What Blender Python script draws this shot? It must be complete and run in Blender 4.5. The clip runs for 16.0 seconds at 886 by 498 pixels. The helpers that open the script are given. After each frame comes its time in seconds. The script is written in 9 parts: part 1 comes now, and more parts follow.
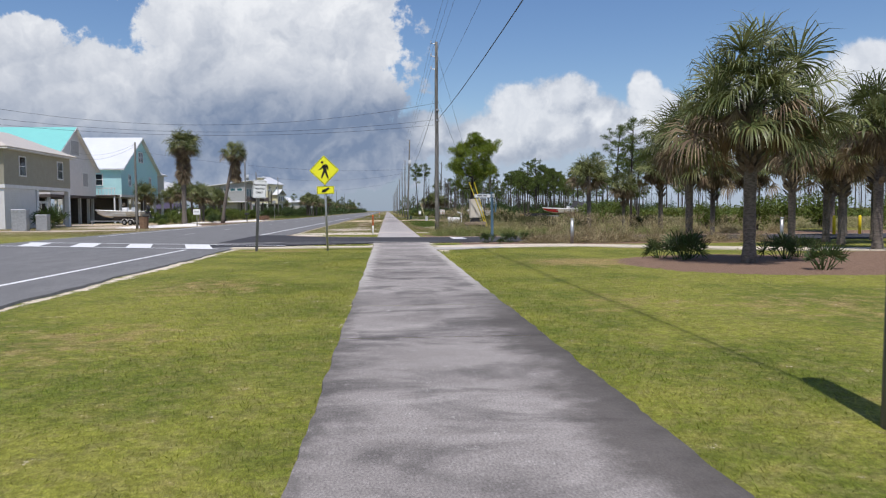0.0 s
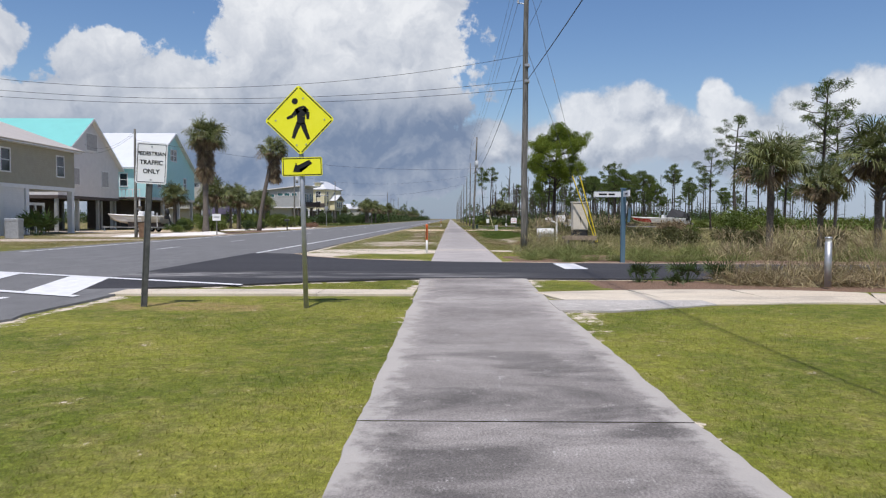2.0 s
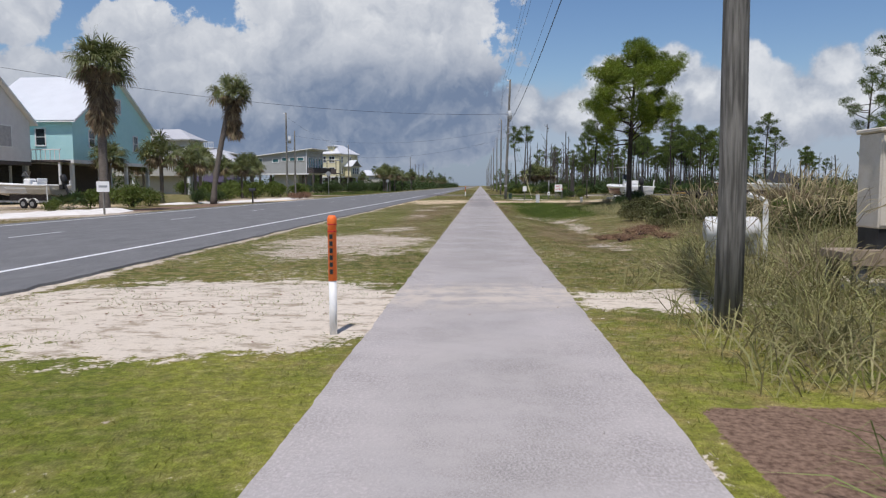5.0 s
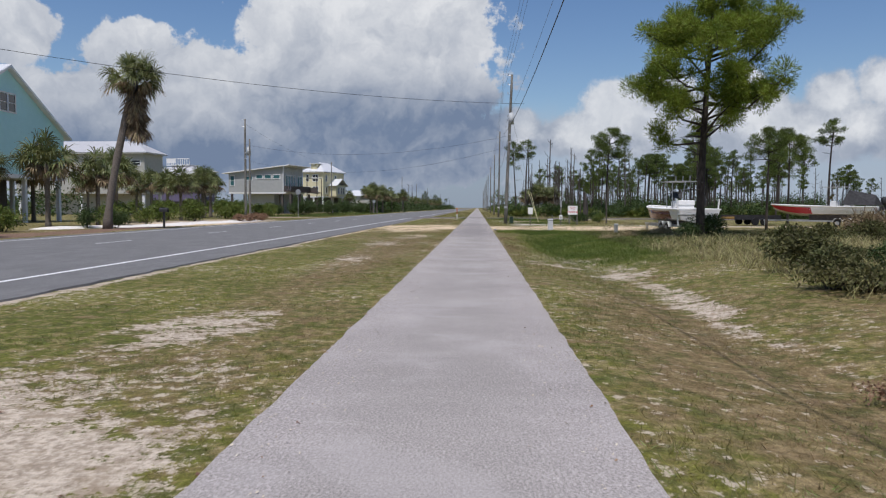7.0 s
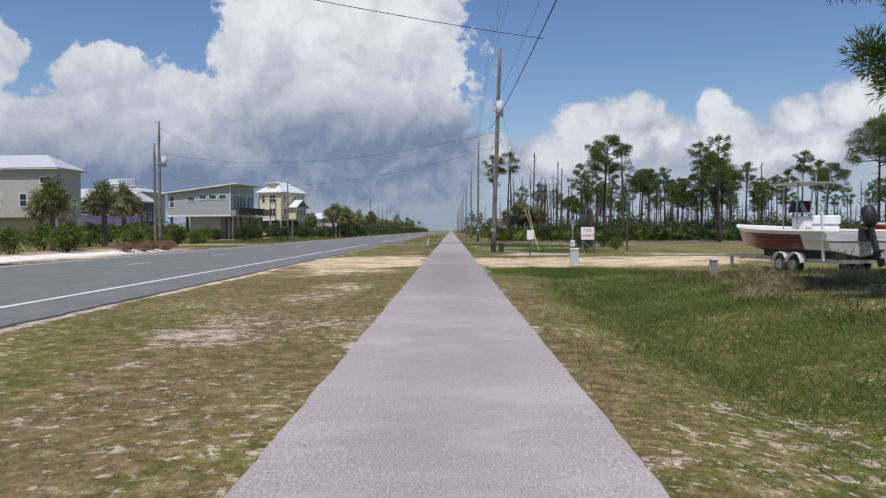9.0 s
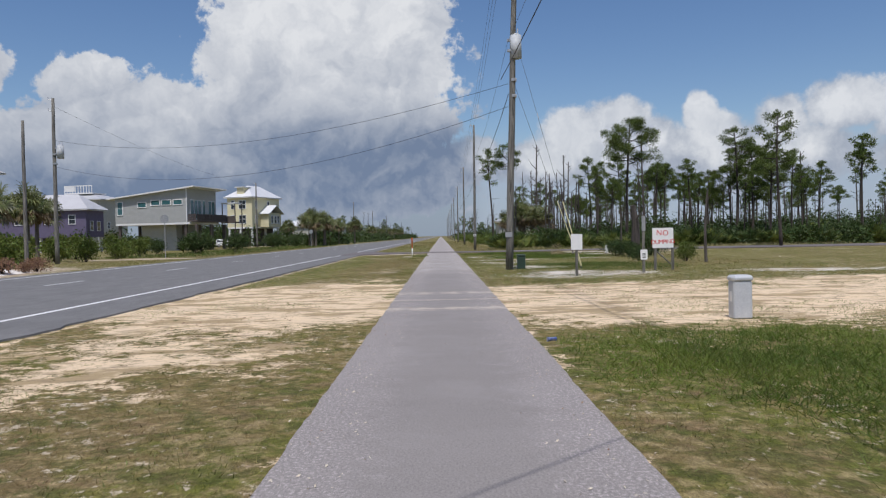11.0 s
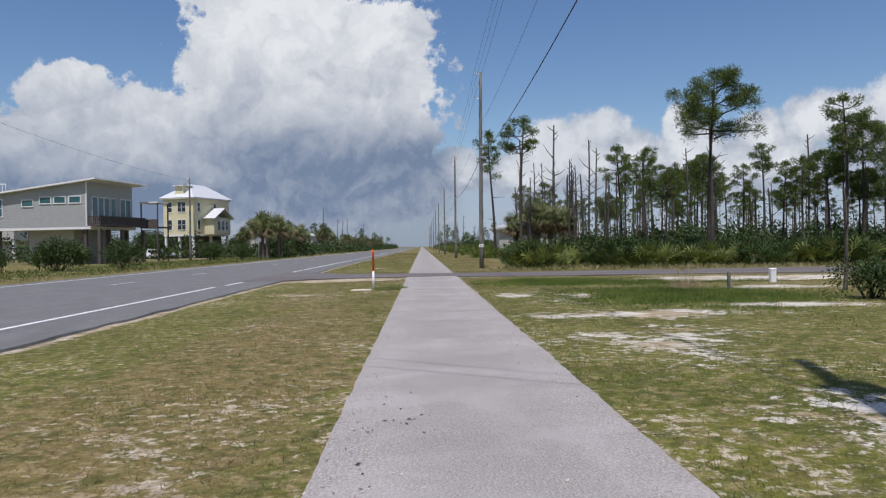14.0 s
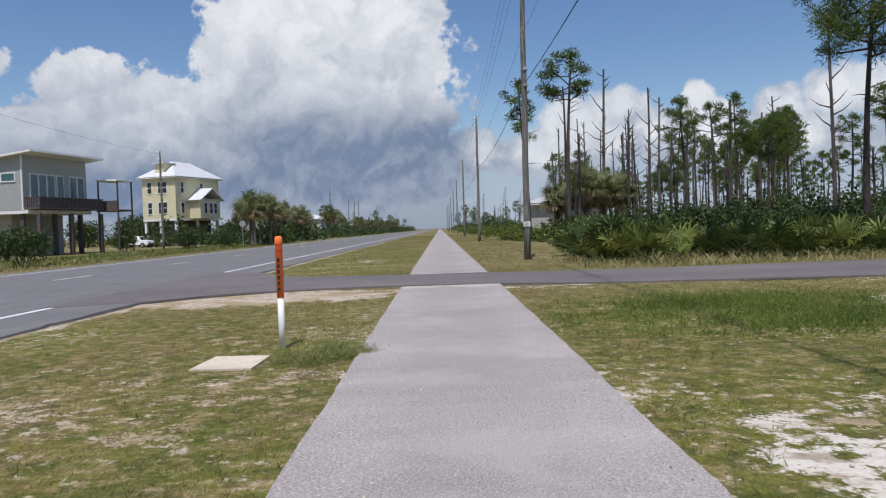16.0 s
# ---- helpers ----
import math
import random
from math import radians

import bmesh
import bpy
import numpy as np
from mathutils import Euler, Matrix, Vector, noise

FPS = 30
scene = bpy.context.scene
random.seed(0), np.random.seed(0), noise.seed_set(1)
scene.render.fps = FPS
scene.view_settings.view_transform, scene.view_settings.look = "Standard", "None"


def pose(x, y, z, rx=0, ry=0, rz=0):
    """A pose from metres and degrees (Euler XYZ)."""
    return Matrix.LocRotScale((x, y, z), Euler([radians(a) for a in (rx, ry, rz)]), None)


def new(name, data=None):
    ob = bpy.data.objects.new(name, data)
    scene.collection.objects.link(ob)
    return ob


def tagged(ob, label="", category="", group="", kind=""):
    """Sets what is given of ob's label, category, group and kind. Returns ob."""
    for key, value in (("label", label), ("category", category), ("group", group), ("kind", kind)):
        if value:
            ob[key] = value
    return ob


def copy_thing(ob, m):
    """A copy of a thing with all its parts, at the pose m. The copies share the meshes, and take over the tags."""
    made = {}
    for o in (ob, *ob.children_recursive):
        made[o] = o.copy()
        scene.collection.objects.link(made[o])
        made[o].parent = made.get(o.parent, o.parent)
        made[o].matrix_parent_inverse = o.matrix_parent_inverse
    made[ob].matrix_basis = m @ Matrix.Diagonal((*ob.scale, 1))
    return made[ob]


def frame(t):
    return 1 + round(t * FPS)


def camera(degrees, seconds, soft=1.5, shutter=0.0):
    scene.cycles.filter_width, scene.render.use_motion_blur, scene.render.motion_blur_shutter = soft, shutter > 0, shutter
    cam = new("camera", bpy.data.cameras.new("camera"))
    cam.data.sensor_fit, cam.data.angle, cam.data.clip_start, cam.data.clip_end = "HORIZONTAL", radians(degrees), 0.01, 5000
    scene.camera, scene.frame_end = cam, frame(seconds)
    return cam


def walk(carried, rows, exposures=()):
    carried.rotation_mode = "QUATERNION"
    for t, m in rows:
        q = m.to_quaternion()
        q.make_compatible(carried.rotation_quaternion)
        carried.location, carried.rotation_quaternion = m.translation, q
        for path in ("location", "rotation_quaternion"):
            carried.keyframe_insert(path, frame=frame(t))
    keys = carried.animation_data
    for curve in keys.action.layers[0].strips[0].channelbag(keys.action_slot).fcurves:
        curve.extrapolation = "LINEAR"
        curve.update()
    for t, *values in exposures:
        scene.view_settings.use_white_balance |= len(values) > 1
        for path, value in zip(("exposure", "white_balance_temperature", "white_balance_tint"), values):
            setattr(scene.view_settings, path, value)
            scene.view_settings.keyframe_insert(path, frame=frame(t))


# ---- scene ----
cam = camera(61.0, 16.0, soft=1.2, shutter=0.06)
# seconds, eye, pitch, lean, yaw
PATH = [
    (0.0, -0.665, -2.820, 1.530, -2.942, -0.398, -4.228),
    (0.5, -0.652, 1.546, 1.518, -2.733, -0.451, -2.582),
    (1.0, -0.664, 5.913, 1.506, -2.376, -0.520, -0.978),
    (1.5, -0.655, 10.195, 1.497, -2.122, -0.228, 0.104),
    (2.0, -0.577, 14.512, 1.491, -2.305, 0.203, 0.555),
    (2.5, -0.405, 18.891, 1.493, -3.013, 0.344, 0.557),
    (3.0, -0.395, 22.772, 1.534, -4.059, 0.568, 0.232),
    (3.5, -0.371, 26.779, 1.582, -5.112, 0.306, 0.505),
    (4.0, -0.271, 31.041, 1.604, -5.428, -0.511, 2.070),
    (6.5, 0.231, 53.458, 1.467, -3.358, -0.003, 3.067),
    (7.0, 0.265, 58.076, 1.460, -3.161, 0.248, 2.599),
    (7.5, 0.215, 62.777, 1.472, -2.762, 0.345, 2.177),
    (8.0, 0.121, 67.663, 1.473, -2.252, 0.247, 1.670),
    (8.5, 0.062, 72.627, 1.471, -1.744, 0.163, 1.141),
    (9.0, 0.025, 77.581, 1.491, -1.427, -0.208, 0.613),
    (11.5, -0.188, 100.784, 1.520, -0.820, -1.300, -0.163),
    (12.0, -0.344, 106.006, 1.492, -0.560, -1.416, -0.197),
    (12.5, -0.440, 111.237, 1.467, -0.367, -1.361, -0.527),
    (13.0, -0.481, 116.270, 1.489, -0.181, -1.302, -1.104),
    (13.5, -0.509, 121.072, 1.548, -0.168, -0.957, -1.575),
    (14.0, -0.485, 125.752, 1.517, -0.224, -0.900, -1.605),
    (14.5, -0.414, 130.401, 1.512, -0.457, -0.945, -1.080),
    (15.0, -0.311, 135.018, 1.535, -0.878, -1.033, -0.511),
    (15.5, -0.252, 139.716, 1.541, -1.233, -1.283, -0.287),
    (16.0, -0.236, 144.298, 1.451, -1.590, -1.907, -0.197),
]
walk(cam, [(t, pose(x, y, z, 0, 0, yaw) @ pose(0, 0, 0, 90 + pitch) @ pose(0, 0, 0, 0, 0, lean)) for t, x, y, z, pitch, lean, yaw in PATH],
     [(0.0, 0.0), (3.0, -0.06), (6.5, -0.22), (9.0, -0.10), (12.5, -0.29), (14.5, -0.10), (16.0, -0.08)])

# ---- daylight ----
SUN_TO = Vector((0.07, 0.45, -1.0)).normalized()   # the way the sunlight travels
SUN_EL = math.asin(-SUN_TO.z)
SUN_AZ = math.atan2(-SUN_TO.x, -SUN_TO.y)            # clockwise from +y

sun_data = bpy.data.lights.new("sun", "SUN")
sun_data.energy, sun_data.angle, sun_data.color = 4.2, radians(0.53), (1.0, 0.952, 0.94)
sun = new("sun", sun_data)
sun.rotation_euler = (-SUN_TO).to_track_quat("Z", "Y").to_euler()


def node(nt, kind, **inputs):
    n = nt.nodes.new(kind)
    for k, v in inputs.items():
        key = int(k[1:]) if k[0] == "i" and k[1:].isdigit() else k.replace("_", " ")
        if isinstance(v, bpy.types.NodeSocket):
            nt.links.new(v, n.inputs[key])
        else:
            n.inputs[key].default_value = v
    return n


def calc(nt, op, a, b=0.0, c=0.0, clamp=False):
    n = node(nt, "ShaderNodeMath", i0=a, i1=b, i2=c)
    n.operation, n.use_clamp = op, clamp
    return n.outputs[0]


def noise_of(nt, vec, scale, detail=4.0, rough=0.55, distort=0.0):
    return node(nt, "ShaderNodeTexNoise", Vector=vec, Scale=scale, Detail=detail, Roughness=rough, Distortion=distort).outputs["Fac"]


def blend(nt, fac, a, b, how="MIX"):
    n = nt.nodes.new("ShaderNodeMix")
    n.data_type, n.blend_type = "RGBA", how
    for socket, v in ((n.inputs[0], fac), (n.inputs[6], a), (n.inputs[7], b)):
        if isinstance(v, bpy.types.NodeSocket):
            nt.links.new(v, socket)
        elif isinstance(v, (int, float)):
            socket.default_value = v
        else:
            socket.default_value = (*v[:3], 1.0)
    return n.outputs[2]


def ease(nt, x, lo, hi):
    n = node(nt, "ShaderNodeMapRange", Value=x)
    n.interpolation_type = "SMOOTHSTEP"
    n.inputs[1].default_value, n.inputs[2].default_value = lo, hi
    return n.outputs[0]


world = bpy.data.worlds.new("world")
scene.world = world
world.use_nodes = True
wt = world.node_tree
wt.nodes.clear()
sky = wt.nodes.new("ShaderNodeTexSky")
sky.sky_type, sky.sun_disc = "NISHITA", False
sky.sun_elevation, sky.sun_rotation = SUN_EL, SUN_AZ
sky.air_density, sky.dust_density, sky.ozone_density = 1.0, 0.6, 2.0
way = wt.nodes.new("ShaderNodeTexCoord").outputs["Generated"]
sep = node(wt, "ShaderNodeSeparateXYZ", Vector=way)
wx, wy, wz = sep.outputs
# bearing (degrees to the right of +y) and height (degrees) of the sky point
bearing = calc(wt, "MULTIPLY", calc(wt, "ARCTAN2", wx, wy), 57.29578)
height = calc(wt, "MULTIPLY", calc(wt, "ARCSINE", wz), 57.29578)


def billows(vec, scale):
    """Cauliflower swellings of cumulus: rounded cells on rounded cells."""
    v = wt.nodes.new("ShaderNodeTexVoronoi")
    v.feature, v.normalize = "SMOOTH_F1", True
    wt.links.new(vec, v.inputs["Vector"])
    v.inputs["Scale"].default_value, v.inputs["Detail"].default_value, v.inputs["Roughness"].default_value = scale, 4.0, 0.52
    v.inputs["Lacunarity"].default_value, v.inputs["Smoothness"].default_value = 2.1, 0.35
    return calc(wt, "SUBTRACT", 0.5, v.outputs["Distance"])


# the sky point, pulled about a little so that no cell shows its grid
stir = node(wt, "ShaderNodeTexNoise", Vector=way, Scale=7.0, Detail=5.0, Roughness=0.6).outputs["Color"]
stir = node(wt, "ShaderNodeVectorMath", i0=stir, i1=(0.5, 0.5, 0.5))
stir.operation = "SUBTRACT"
stir = node(wt, "ShaderNodeVectorMath", i0=stir.outputs[0])
stir.operation = "SCALE"
stir.inputs["Scale"].default_value = 0.16
drawn = node(wt, "ShaderNodeVectorMath", i0=way, i1=stir.outputs[0])
drawn.operation = "ADD"
drawn = drawn.outputs[0]
above = node(wt, "ShaderNodeVectorMath", i0=drawn, i1=(-0.006, 0.0, 0.016))
above.operation = "ADD"
above = above.outputs[0]
warp_fine = calc(wt, "SUBTRACT", noise_of(wt, way, 9.0, 8.0, 0.58), 0.5)
warp_wide = calc(wt, "SUBTRACT", noise_of(wt, way, 34.0, 7.0, 0.64), 0.5)
swell = billows(drawn, 9.0)
relief = calc(wt, "SUBTRACT", swell, billows(above, 9.0))


def cloud_lump(b, h, rb, rh):
    """How deep a sky point lies in an egg-shaped lump of cloud: 1 in its middle, 0 at its rim, below 0 outside."""
    u = calc(wt, "MULTIPLY", calc(wt, "SUBTRACT", bearing, b), 1.0 / rb)
    v = calc(wt, "MULTIPLY", calc(wt, "SUBTRACT", height, h), 1.0 / rh)
    r = calc(wt, "SQRT", calc(wt, "ADD", calc(wt, "MULTIPLY", u, u), calc(wt, "MULTIPLY", v, v)))
    return calc(wt, "SUBTRACT", 1.0, r)


def cloud_union(lumps):
    out = lumps[0]
    for l in lumps[1:]:
        out = node(wt, "ShaderNodeMath", i0=out, i1=l, i2=0.12)
        out.operation = "SMOOTH_MAX"
        out = out.outputs[0]
    return out


# the great cumulus, its smaller neighbours, and the grey bases under them
tower = cloud_union([cloud_lump(*v) for v in (
    (-5.6, 13.4, 7.2, 5.4), (-10.5, 17.5, 6.0, 6.0), (-12.5, 13.0, 5.0, 6.0), (-11.0, 22.0, 4.5, 4.5), (-9.0, 8.5, 9.5, 4.5),
    (-20.0, 7.5, 9.0, 3.4), (-12.0, 4.5, 16.0, 3.4), (-30.0, 5.0, 12.0, 4.0), (-25.0, 10.6, 2.8, 2.2), (-33.0, 11.5, 3.4, 2.6))])
right_bank = cloud_union([cloud_lump(*v) for v in (
    (2.5, 5.6, 3.0, 1.8), (10.5, 7.4, 2.6, 2.0), (13.3, 8.2, 2.6, 2.0), (15.6, 6.8, 2.6, 1.6), (19.0, 8.4, 1.1, 1.5), (20.0, 6.6, 2.2, 1.5), (24.6, 7.6, 1.7, 1.9), (28.5, 8.4, 3.0, 1.9),
    (34.0, 7.5, 4.0, 3.0), (41.0, 8.0, 5.0, 4.0), (8.0, 5.2, 5.0, 1.8), (13.0, 6.0, 6.0, 2.2), (22.0, 5.2, 9.0, 2.2))])
others = cloud_union([cloud_lump(*v) for v in (
    (-60.0, 14.0, 12.0, 6.0), (-95.0, 20.0, 18.0, 8.0), (-140.0, 14.0, 20.0, 7.0), (60.0, 12.0, 12.0, 6.0), (110.0, 18.0, 20.0, 8.0), (165.0, 12.0, 18.0, 6.0))])
rough_edge = calc(wt, "ADD", calc(wt, "MULTIPLY", swell, 1.1), calc(wt, "ADD", calc(wt, "MULTIPLY", warp_fine, 1.1), calc(wt, "MULTIPLY", warp_wide, 0.85)))
rough_edge = calc(wt, "SUBTRACT", rough_edge, 0.10)
left_mass = calc(wt, "ADD", calc(wt, "MAXIMUM", tower, others), rough_edge)
bank_mass = calc(wt, "ADD", right_bank, rough_edge)
cover = calc(wt, "MAXIMUM", ease(wt, left_mass, -0.02, 0.13), calc(wt, "MULTIPLY", ease(wt, bank_mass, -0.04, 0.30), 0.94))
# pale haze and flat cloud low over the horizon, with a few thin shreds higher up
haze_bank = calc(wt, "MULTIPLY", ease(wt, calc(wt, "ADD", height, calc(wt, "MULTIPLY", warp_fine, 8.0)), 9.0, 3.0), 0.86)
# lit tops and shaded undersides: the tower's dark base, paler wedges beside it
shade_core = cloud_union([cloud_lump(*v) for v in ((-7.0, 4.6, 12.0, 4.2), (-1.5, 6.0, 5.0, 3.4), (-20.0, 3.6, 12.0, 2.6))])
billow = ease(wt, noise_of(wt, drawn, 10.0, 6.0, 0.52, 0.5), 0.30, 0.70)
curl = ease(wt, noise_of(wt, drawn, 27.0, 6.0, 0.66, 0.3), 0.32, 0.70)
shade = ease(wt, calc(wt, "ADD", shade_core, calc(wt, "ADD", calc(wt, "MULTIPLY", warp_fine, 1.9), calc(wt, "MULTIPLY", warp_wide, 0.25))), -0.50, 0.80)
rise = calc(wt, "ADD", height, calc(wt, "MULTIPLY", warp_fine, 14.0))
lit_left = calc(wt, "SUBTRACT", calc(wt, "ADD", 0.50, calc(wt, "MULTIPLY", ease(wt, rise, 6.0, 15.5), 0.46)), calc(wt, "MULTIPLY", shade, 0.50))
lit_right = calc(wt, "ADD", 0.40, calc(wt, "MULTIPLY", ease(wt, calc(wt, "ADD", bank_mass, calc(wt, "MULTIPLY", calc(wt, "SUBTRACT", rise, 6.5), 0.14)), 0.05, 0.85), 0.52))
is_right = ease(wt, bearing, 1.0, 4.0)
lit = calc(wt, "ADD", calc(wt, "MULTIPLY", lit_left, calc(wt, "SUBTRACT", 1.0, is_right)), calc(wt, "MULTIPLY", lit_right, is_right))
lit = calc(wt, "MULTIPLY", lit, calc(wt, "ADD", 0.66, calc(wt, "ADD", calc(wt, "MULTIPLY", billow, 0.34), calc(wt, "MULTIPLY", curl, 0.08))))
lit = calc(wt, "ADD", lit, calc(wt, "MULTIPLY", relief, 1.6), clamp=True)
cloud_color = blend(wt, lit, (0.195, 0.26, 0.39), (0.85, 0.87, 0.91))
SKY_GAIN = 0.104
clear = node(wt, "ShaderNodeVectorMath", i0=sky.outputs[0])
clear.operation = "SCALE"
clear.inputs["Scale"].default_value = SKY_GAIN
clear = clear.outputs[0]
clear = node(wt, "ShaderNodeHueSaturation", Color=clear, Saturation=1.18, Hue=0.508, Value=1.10).outputs[0]
low = blend(wt, haze_bank, clear, blend(wt, is_right, (0.285, 0.36, 0.49), (0.40, 0.485, 0.63)))
both = blend(wt, cover, low, cloud_color)
out = node(wt, "ShaderNodeBackground", Color=both, Strength=1.0)
wo = wt.nodes.new("ShaderNodeOutputWorld")
wt.links.new(out.outputs[0], wo.inputs[0])
scene.view_settings.exposure = 0.0

# ---- materials ----
def mat(name, a, b=None, scale=3.0, rough=0.8, bump=0.15, bscale=40.0, metal=0.0, vary=0.0, spec=0.3, stretch=(1, 1, 1), wear=None, wear_at=0.62, island=False, through_light=0.0):
    """A surface of two mixed tones with fine relief; vary: how far its pieces differ; wear: the colour of worn or dirty patches."""
    m = bpy.data.materials.new(name)
    m.use_nodes = True
    nt = m.node_tree
    bsdf = nt.nodes["Principled BSDF"]
    at = nt.nodes.new("ShaderNodeTexCoord").outputs["Object"]
    vec = node(nt, "ShaderNodeMapping", Vector=at, Scale=stretch).outputs[0]
    b = b or tuple(min(1, 1.25 * v) for v in a)
    col = blend(nt, ease(nt, noise_of(nt, vec, scale, 5.0), 0.3, 0.7), a, b)
    fine = noise_of(nt, vec, bscale, 4.0, 0.65)
    col = blend(nt, 0.35, col, blend(nt, fine, (0.25, 0.25, 0.25), (0.85, 0.85, 0.85)), "OVERLAY")
    if wear:
        worn = ease(nt, noise_of(nt, vec, scale * 0.6, 8.0, 0.7, 0.6), wear_at, wear_at + 0.12)
        col = blend(nt, worn, col, wear)
    if vary:
        pick = nt.nodes.new("ShaderNodeNewGeometry").outputs["Random Per Island"] if island else nt.nodes.new("ShaderNodeObjectInfo").outputs["Random"]
        hsv = node(nt, "ShaderNodeHueSaturation", Color=col, Value=calc(nt, "ADD", 1.0 - vary, calc(nt, "MULTIPLY", pick, 2 * vary)), Hue=calc(nt, "ADD", 0.5 - 0.06 * vary, calc(nt, "MULTIPLY", pick, 0.12 * vary)))
        col = hsv.outputs[0]
    nt.links.new(col, bsdf.inputs["Base Color"])
    bsdf.inputs["Roughness"].default_value, bsdf.inputs["Metallic"].default_value = rough, metal
    bsdf.inputs["Specular IOR Level"].default_value = spec
    if bump:
        nt.links.new(node(nt, "ShaderNodeBump", Height=fine, Strength=bump, Distance=0.02).outputs[0], bsdf.inputs["Normal"])
    if through_light:
        thin = node(nt, "ShaderNodeBsdfTranslucent", Color=col)
        mixed = node(nt, "ShaderNodeMixShader", i0=through_light, i1=bsdf.outputs[0], i2=thin.outputs[0])
        nt.links.new(mixed.outputs[0], nt.nodes["Material Output"].inputs[0])
    return m


def ground_material(name, blades):
    """Turf, dry turf, sand and mulch, spread by the ground's own 'cover' layer: red sand, green dryness, blue mulch."""
    m = bpy.data.materials.new(name)
    m.use_nodes = True
    nt = m.node_tree
    bsdf = nt.nodes["Principled BSDF"]
    at = nt.nodes.new("ShaderNodeNewGeometry")
    pos = at.outputs["Position"]
    layer = nt.nodes.new("ShaderNodeAttribute")
    layer.attribute_name = "cover"
    sand_l, dry_l, mulch_l = node(nt, "ShaderNodeSeparateColor", Color=layer.outputs["Color"]).outputs
    n_wide, n_mid, n_fine = noise_of(nt, pos, 0.35, 4.0), noise_of(nt, pos, 2.2, 5.0, 0.6), noise_of(nt, pos, 23.0, 5.0, 0.7)
    green = blend(nt, ease(nt, n_wide, 0.38, 0.62), (0.145, 0.180, 0.026), (0.265, 0.275, 0.048))
    swath = noise_of(nt, node(nt, "ShaderNodeMapping", Vector=pos, Scale=(1.0, 0.22, 1.0), Rotation=(0.0, 0.0, 0.35)).outputs[0], 1.1, 4.0)
    green = blend(nt, calc(nt, "MULTIPLY", ease(nt, swath, 0.5, 0.7), 0.55), green, (0.255, 0.26, 0.055))
    green = blend(nt, ease(nt, n_mid, 0.45, 0.8), green, (0.29, 0.275, 0.07))
    px, py, pz = node(nt, "ShaderNodeSeparateXYZ", Vector=pos).outputs
    dry = blend(nt, n_mid, (0.30, 0.215, 0.085), (0.42, 0.325, 0.145))
    dry = blend(nt, calc(nt, "MULTIPLY", ease(nt, py, 55.0, 66.0), ease(nt, py, 108.0, 98.0)), dry, blend(nt, n_mid, (0.27, 0.165, 0.095), (0.40, 0.275, 0.17)))
    rough_side = ease(nt, py, 44.0, 56.0)
    f_dry = ease(nt, calc(nt, "ADD", calc(nt, "ADD", dry_l, calc(nt, "MULTIPLY", rough_side, 0.10)), calc(nt, "MULTIPLY", calc(nt, "SUBTRACT", n_mid, 0.5), 1.5)), 0.3, 0.85)
    col = blend(nt, f_dry, green, dry)
    col = blend(nt, calc(nt, "MULTIPLY", rough_side, 0.52), col, (0.100, 0.098, 0.032))
    # straw, dark weeds and reddish runners, at the size of tufts
    n_tuft = noise_of(nt, pos, 5.0, 7.0, 0.7)
    n_weed = noise_of(nt, node(nt, "ShaderNodeMapping", Vector=pos, Location=(7.3, 1.9, 0.0)).outputs[0], 3.1, 7.0, 0.68)
    n_red = noise_of(nt, node(nt, "ShaderNodeMapping", Vector=pos, Location=(2.3, 8.9, 0.0)).outputs[0], 1.7, 8.0, 0.68)
    strength = calc(nt, "ADD", 0.30, calc(nt, "MULTIPLY", rough_side, 0.6))
    col = blend(nt, calc(nt, "MULTIPLY", ease(nt, n_tuft, 0.47, 0.60), calc(nt, "MULTIPLY", strength, 0.72)), col, (0.38, 0.30, 0.165))
    col = blend(nt, calc(nt, "MULTIPLY", ease(nt, n_weed, 0.48, 0.60), calc(nt, "MULTIPLY", strength, 0.72)), col, (0.085, 0.102, 0.026))
    col = blend(nt, calc(nt, "MULTIPLY", ease(nt, n_red, 0.53, 0.68), calc(nt, "MULTIPLY", rough_side, 0.55)), col, (0.235, 0.155, 0.095))
    if blades:
        pick = at.outputs["Random Per Island"]
        col = node(nt, "ShaderNodeHueSaturation", Color=col, Value=calc(nt, "ADD", 0.90, calc(nt, "MULTIPLY", pick, 0.85)), Hue=calc(nt, "ADD", 0.485, calc(nt, "MULTIPLY", pick, 0.03))).outputs[0]
        thin = node(nt, "ShaderNodeBsdfTranslucent", Color=col)
        mixed = node(nt, "ShaderNodeMixShader", i0=0.5, i1=bsdf.outputs[0], i2=thin.outputs[0])
        nt.links.new(mixed.outputs[0], nt.nodes["Material Output"].inputs[0])
    else:
        col = blend(nt, ease(nt, n_fine, 0.35, 0.75), blend(nt, 1.0, col, (0.66, 0.64, 0.58), "MULTIPLY"), col)
        n_blade = noise_of(nt, pos, 85.0, 3.0, 0.8)
        col = blend(nt, 0.75, col, blend(nt, ease(nt, n_blade, 0.3, 0.7), (0.2, 0.2, 0.2), (0.82, 0.82, 0.82)), "OVERLAY")
        n_clod = noise_of(nt, pos, 12.0, 6.0, 0.7)
        col = blend(nt, 0.7, col, blend(nt, ease(nt, n_clod, 0.3, 0.7), (0.3, 0.3, 0.3), (0.72, 0.72, 0.72)), "OVERLAY")
        fleck = ease(nt, calc(nt, "ADD", noise_of(nt, pos, 6.5, 8.0, 0.74), calc(nt, "MULTIPLY", calc(nt, "SUBTRACT", n_wide, 0.5), 0.35)), 0.58, 0.64)
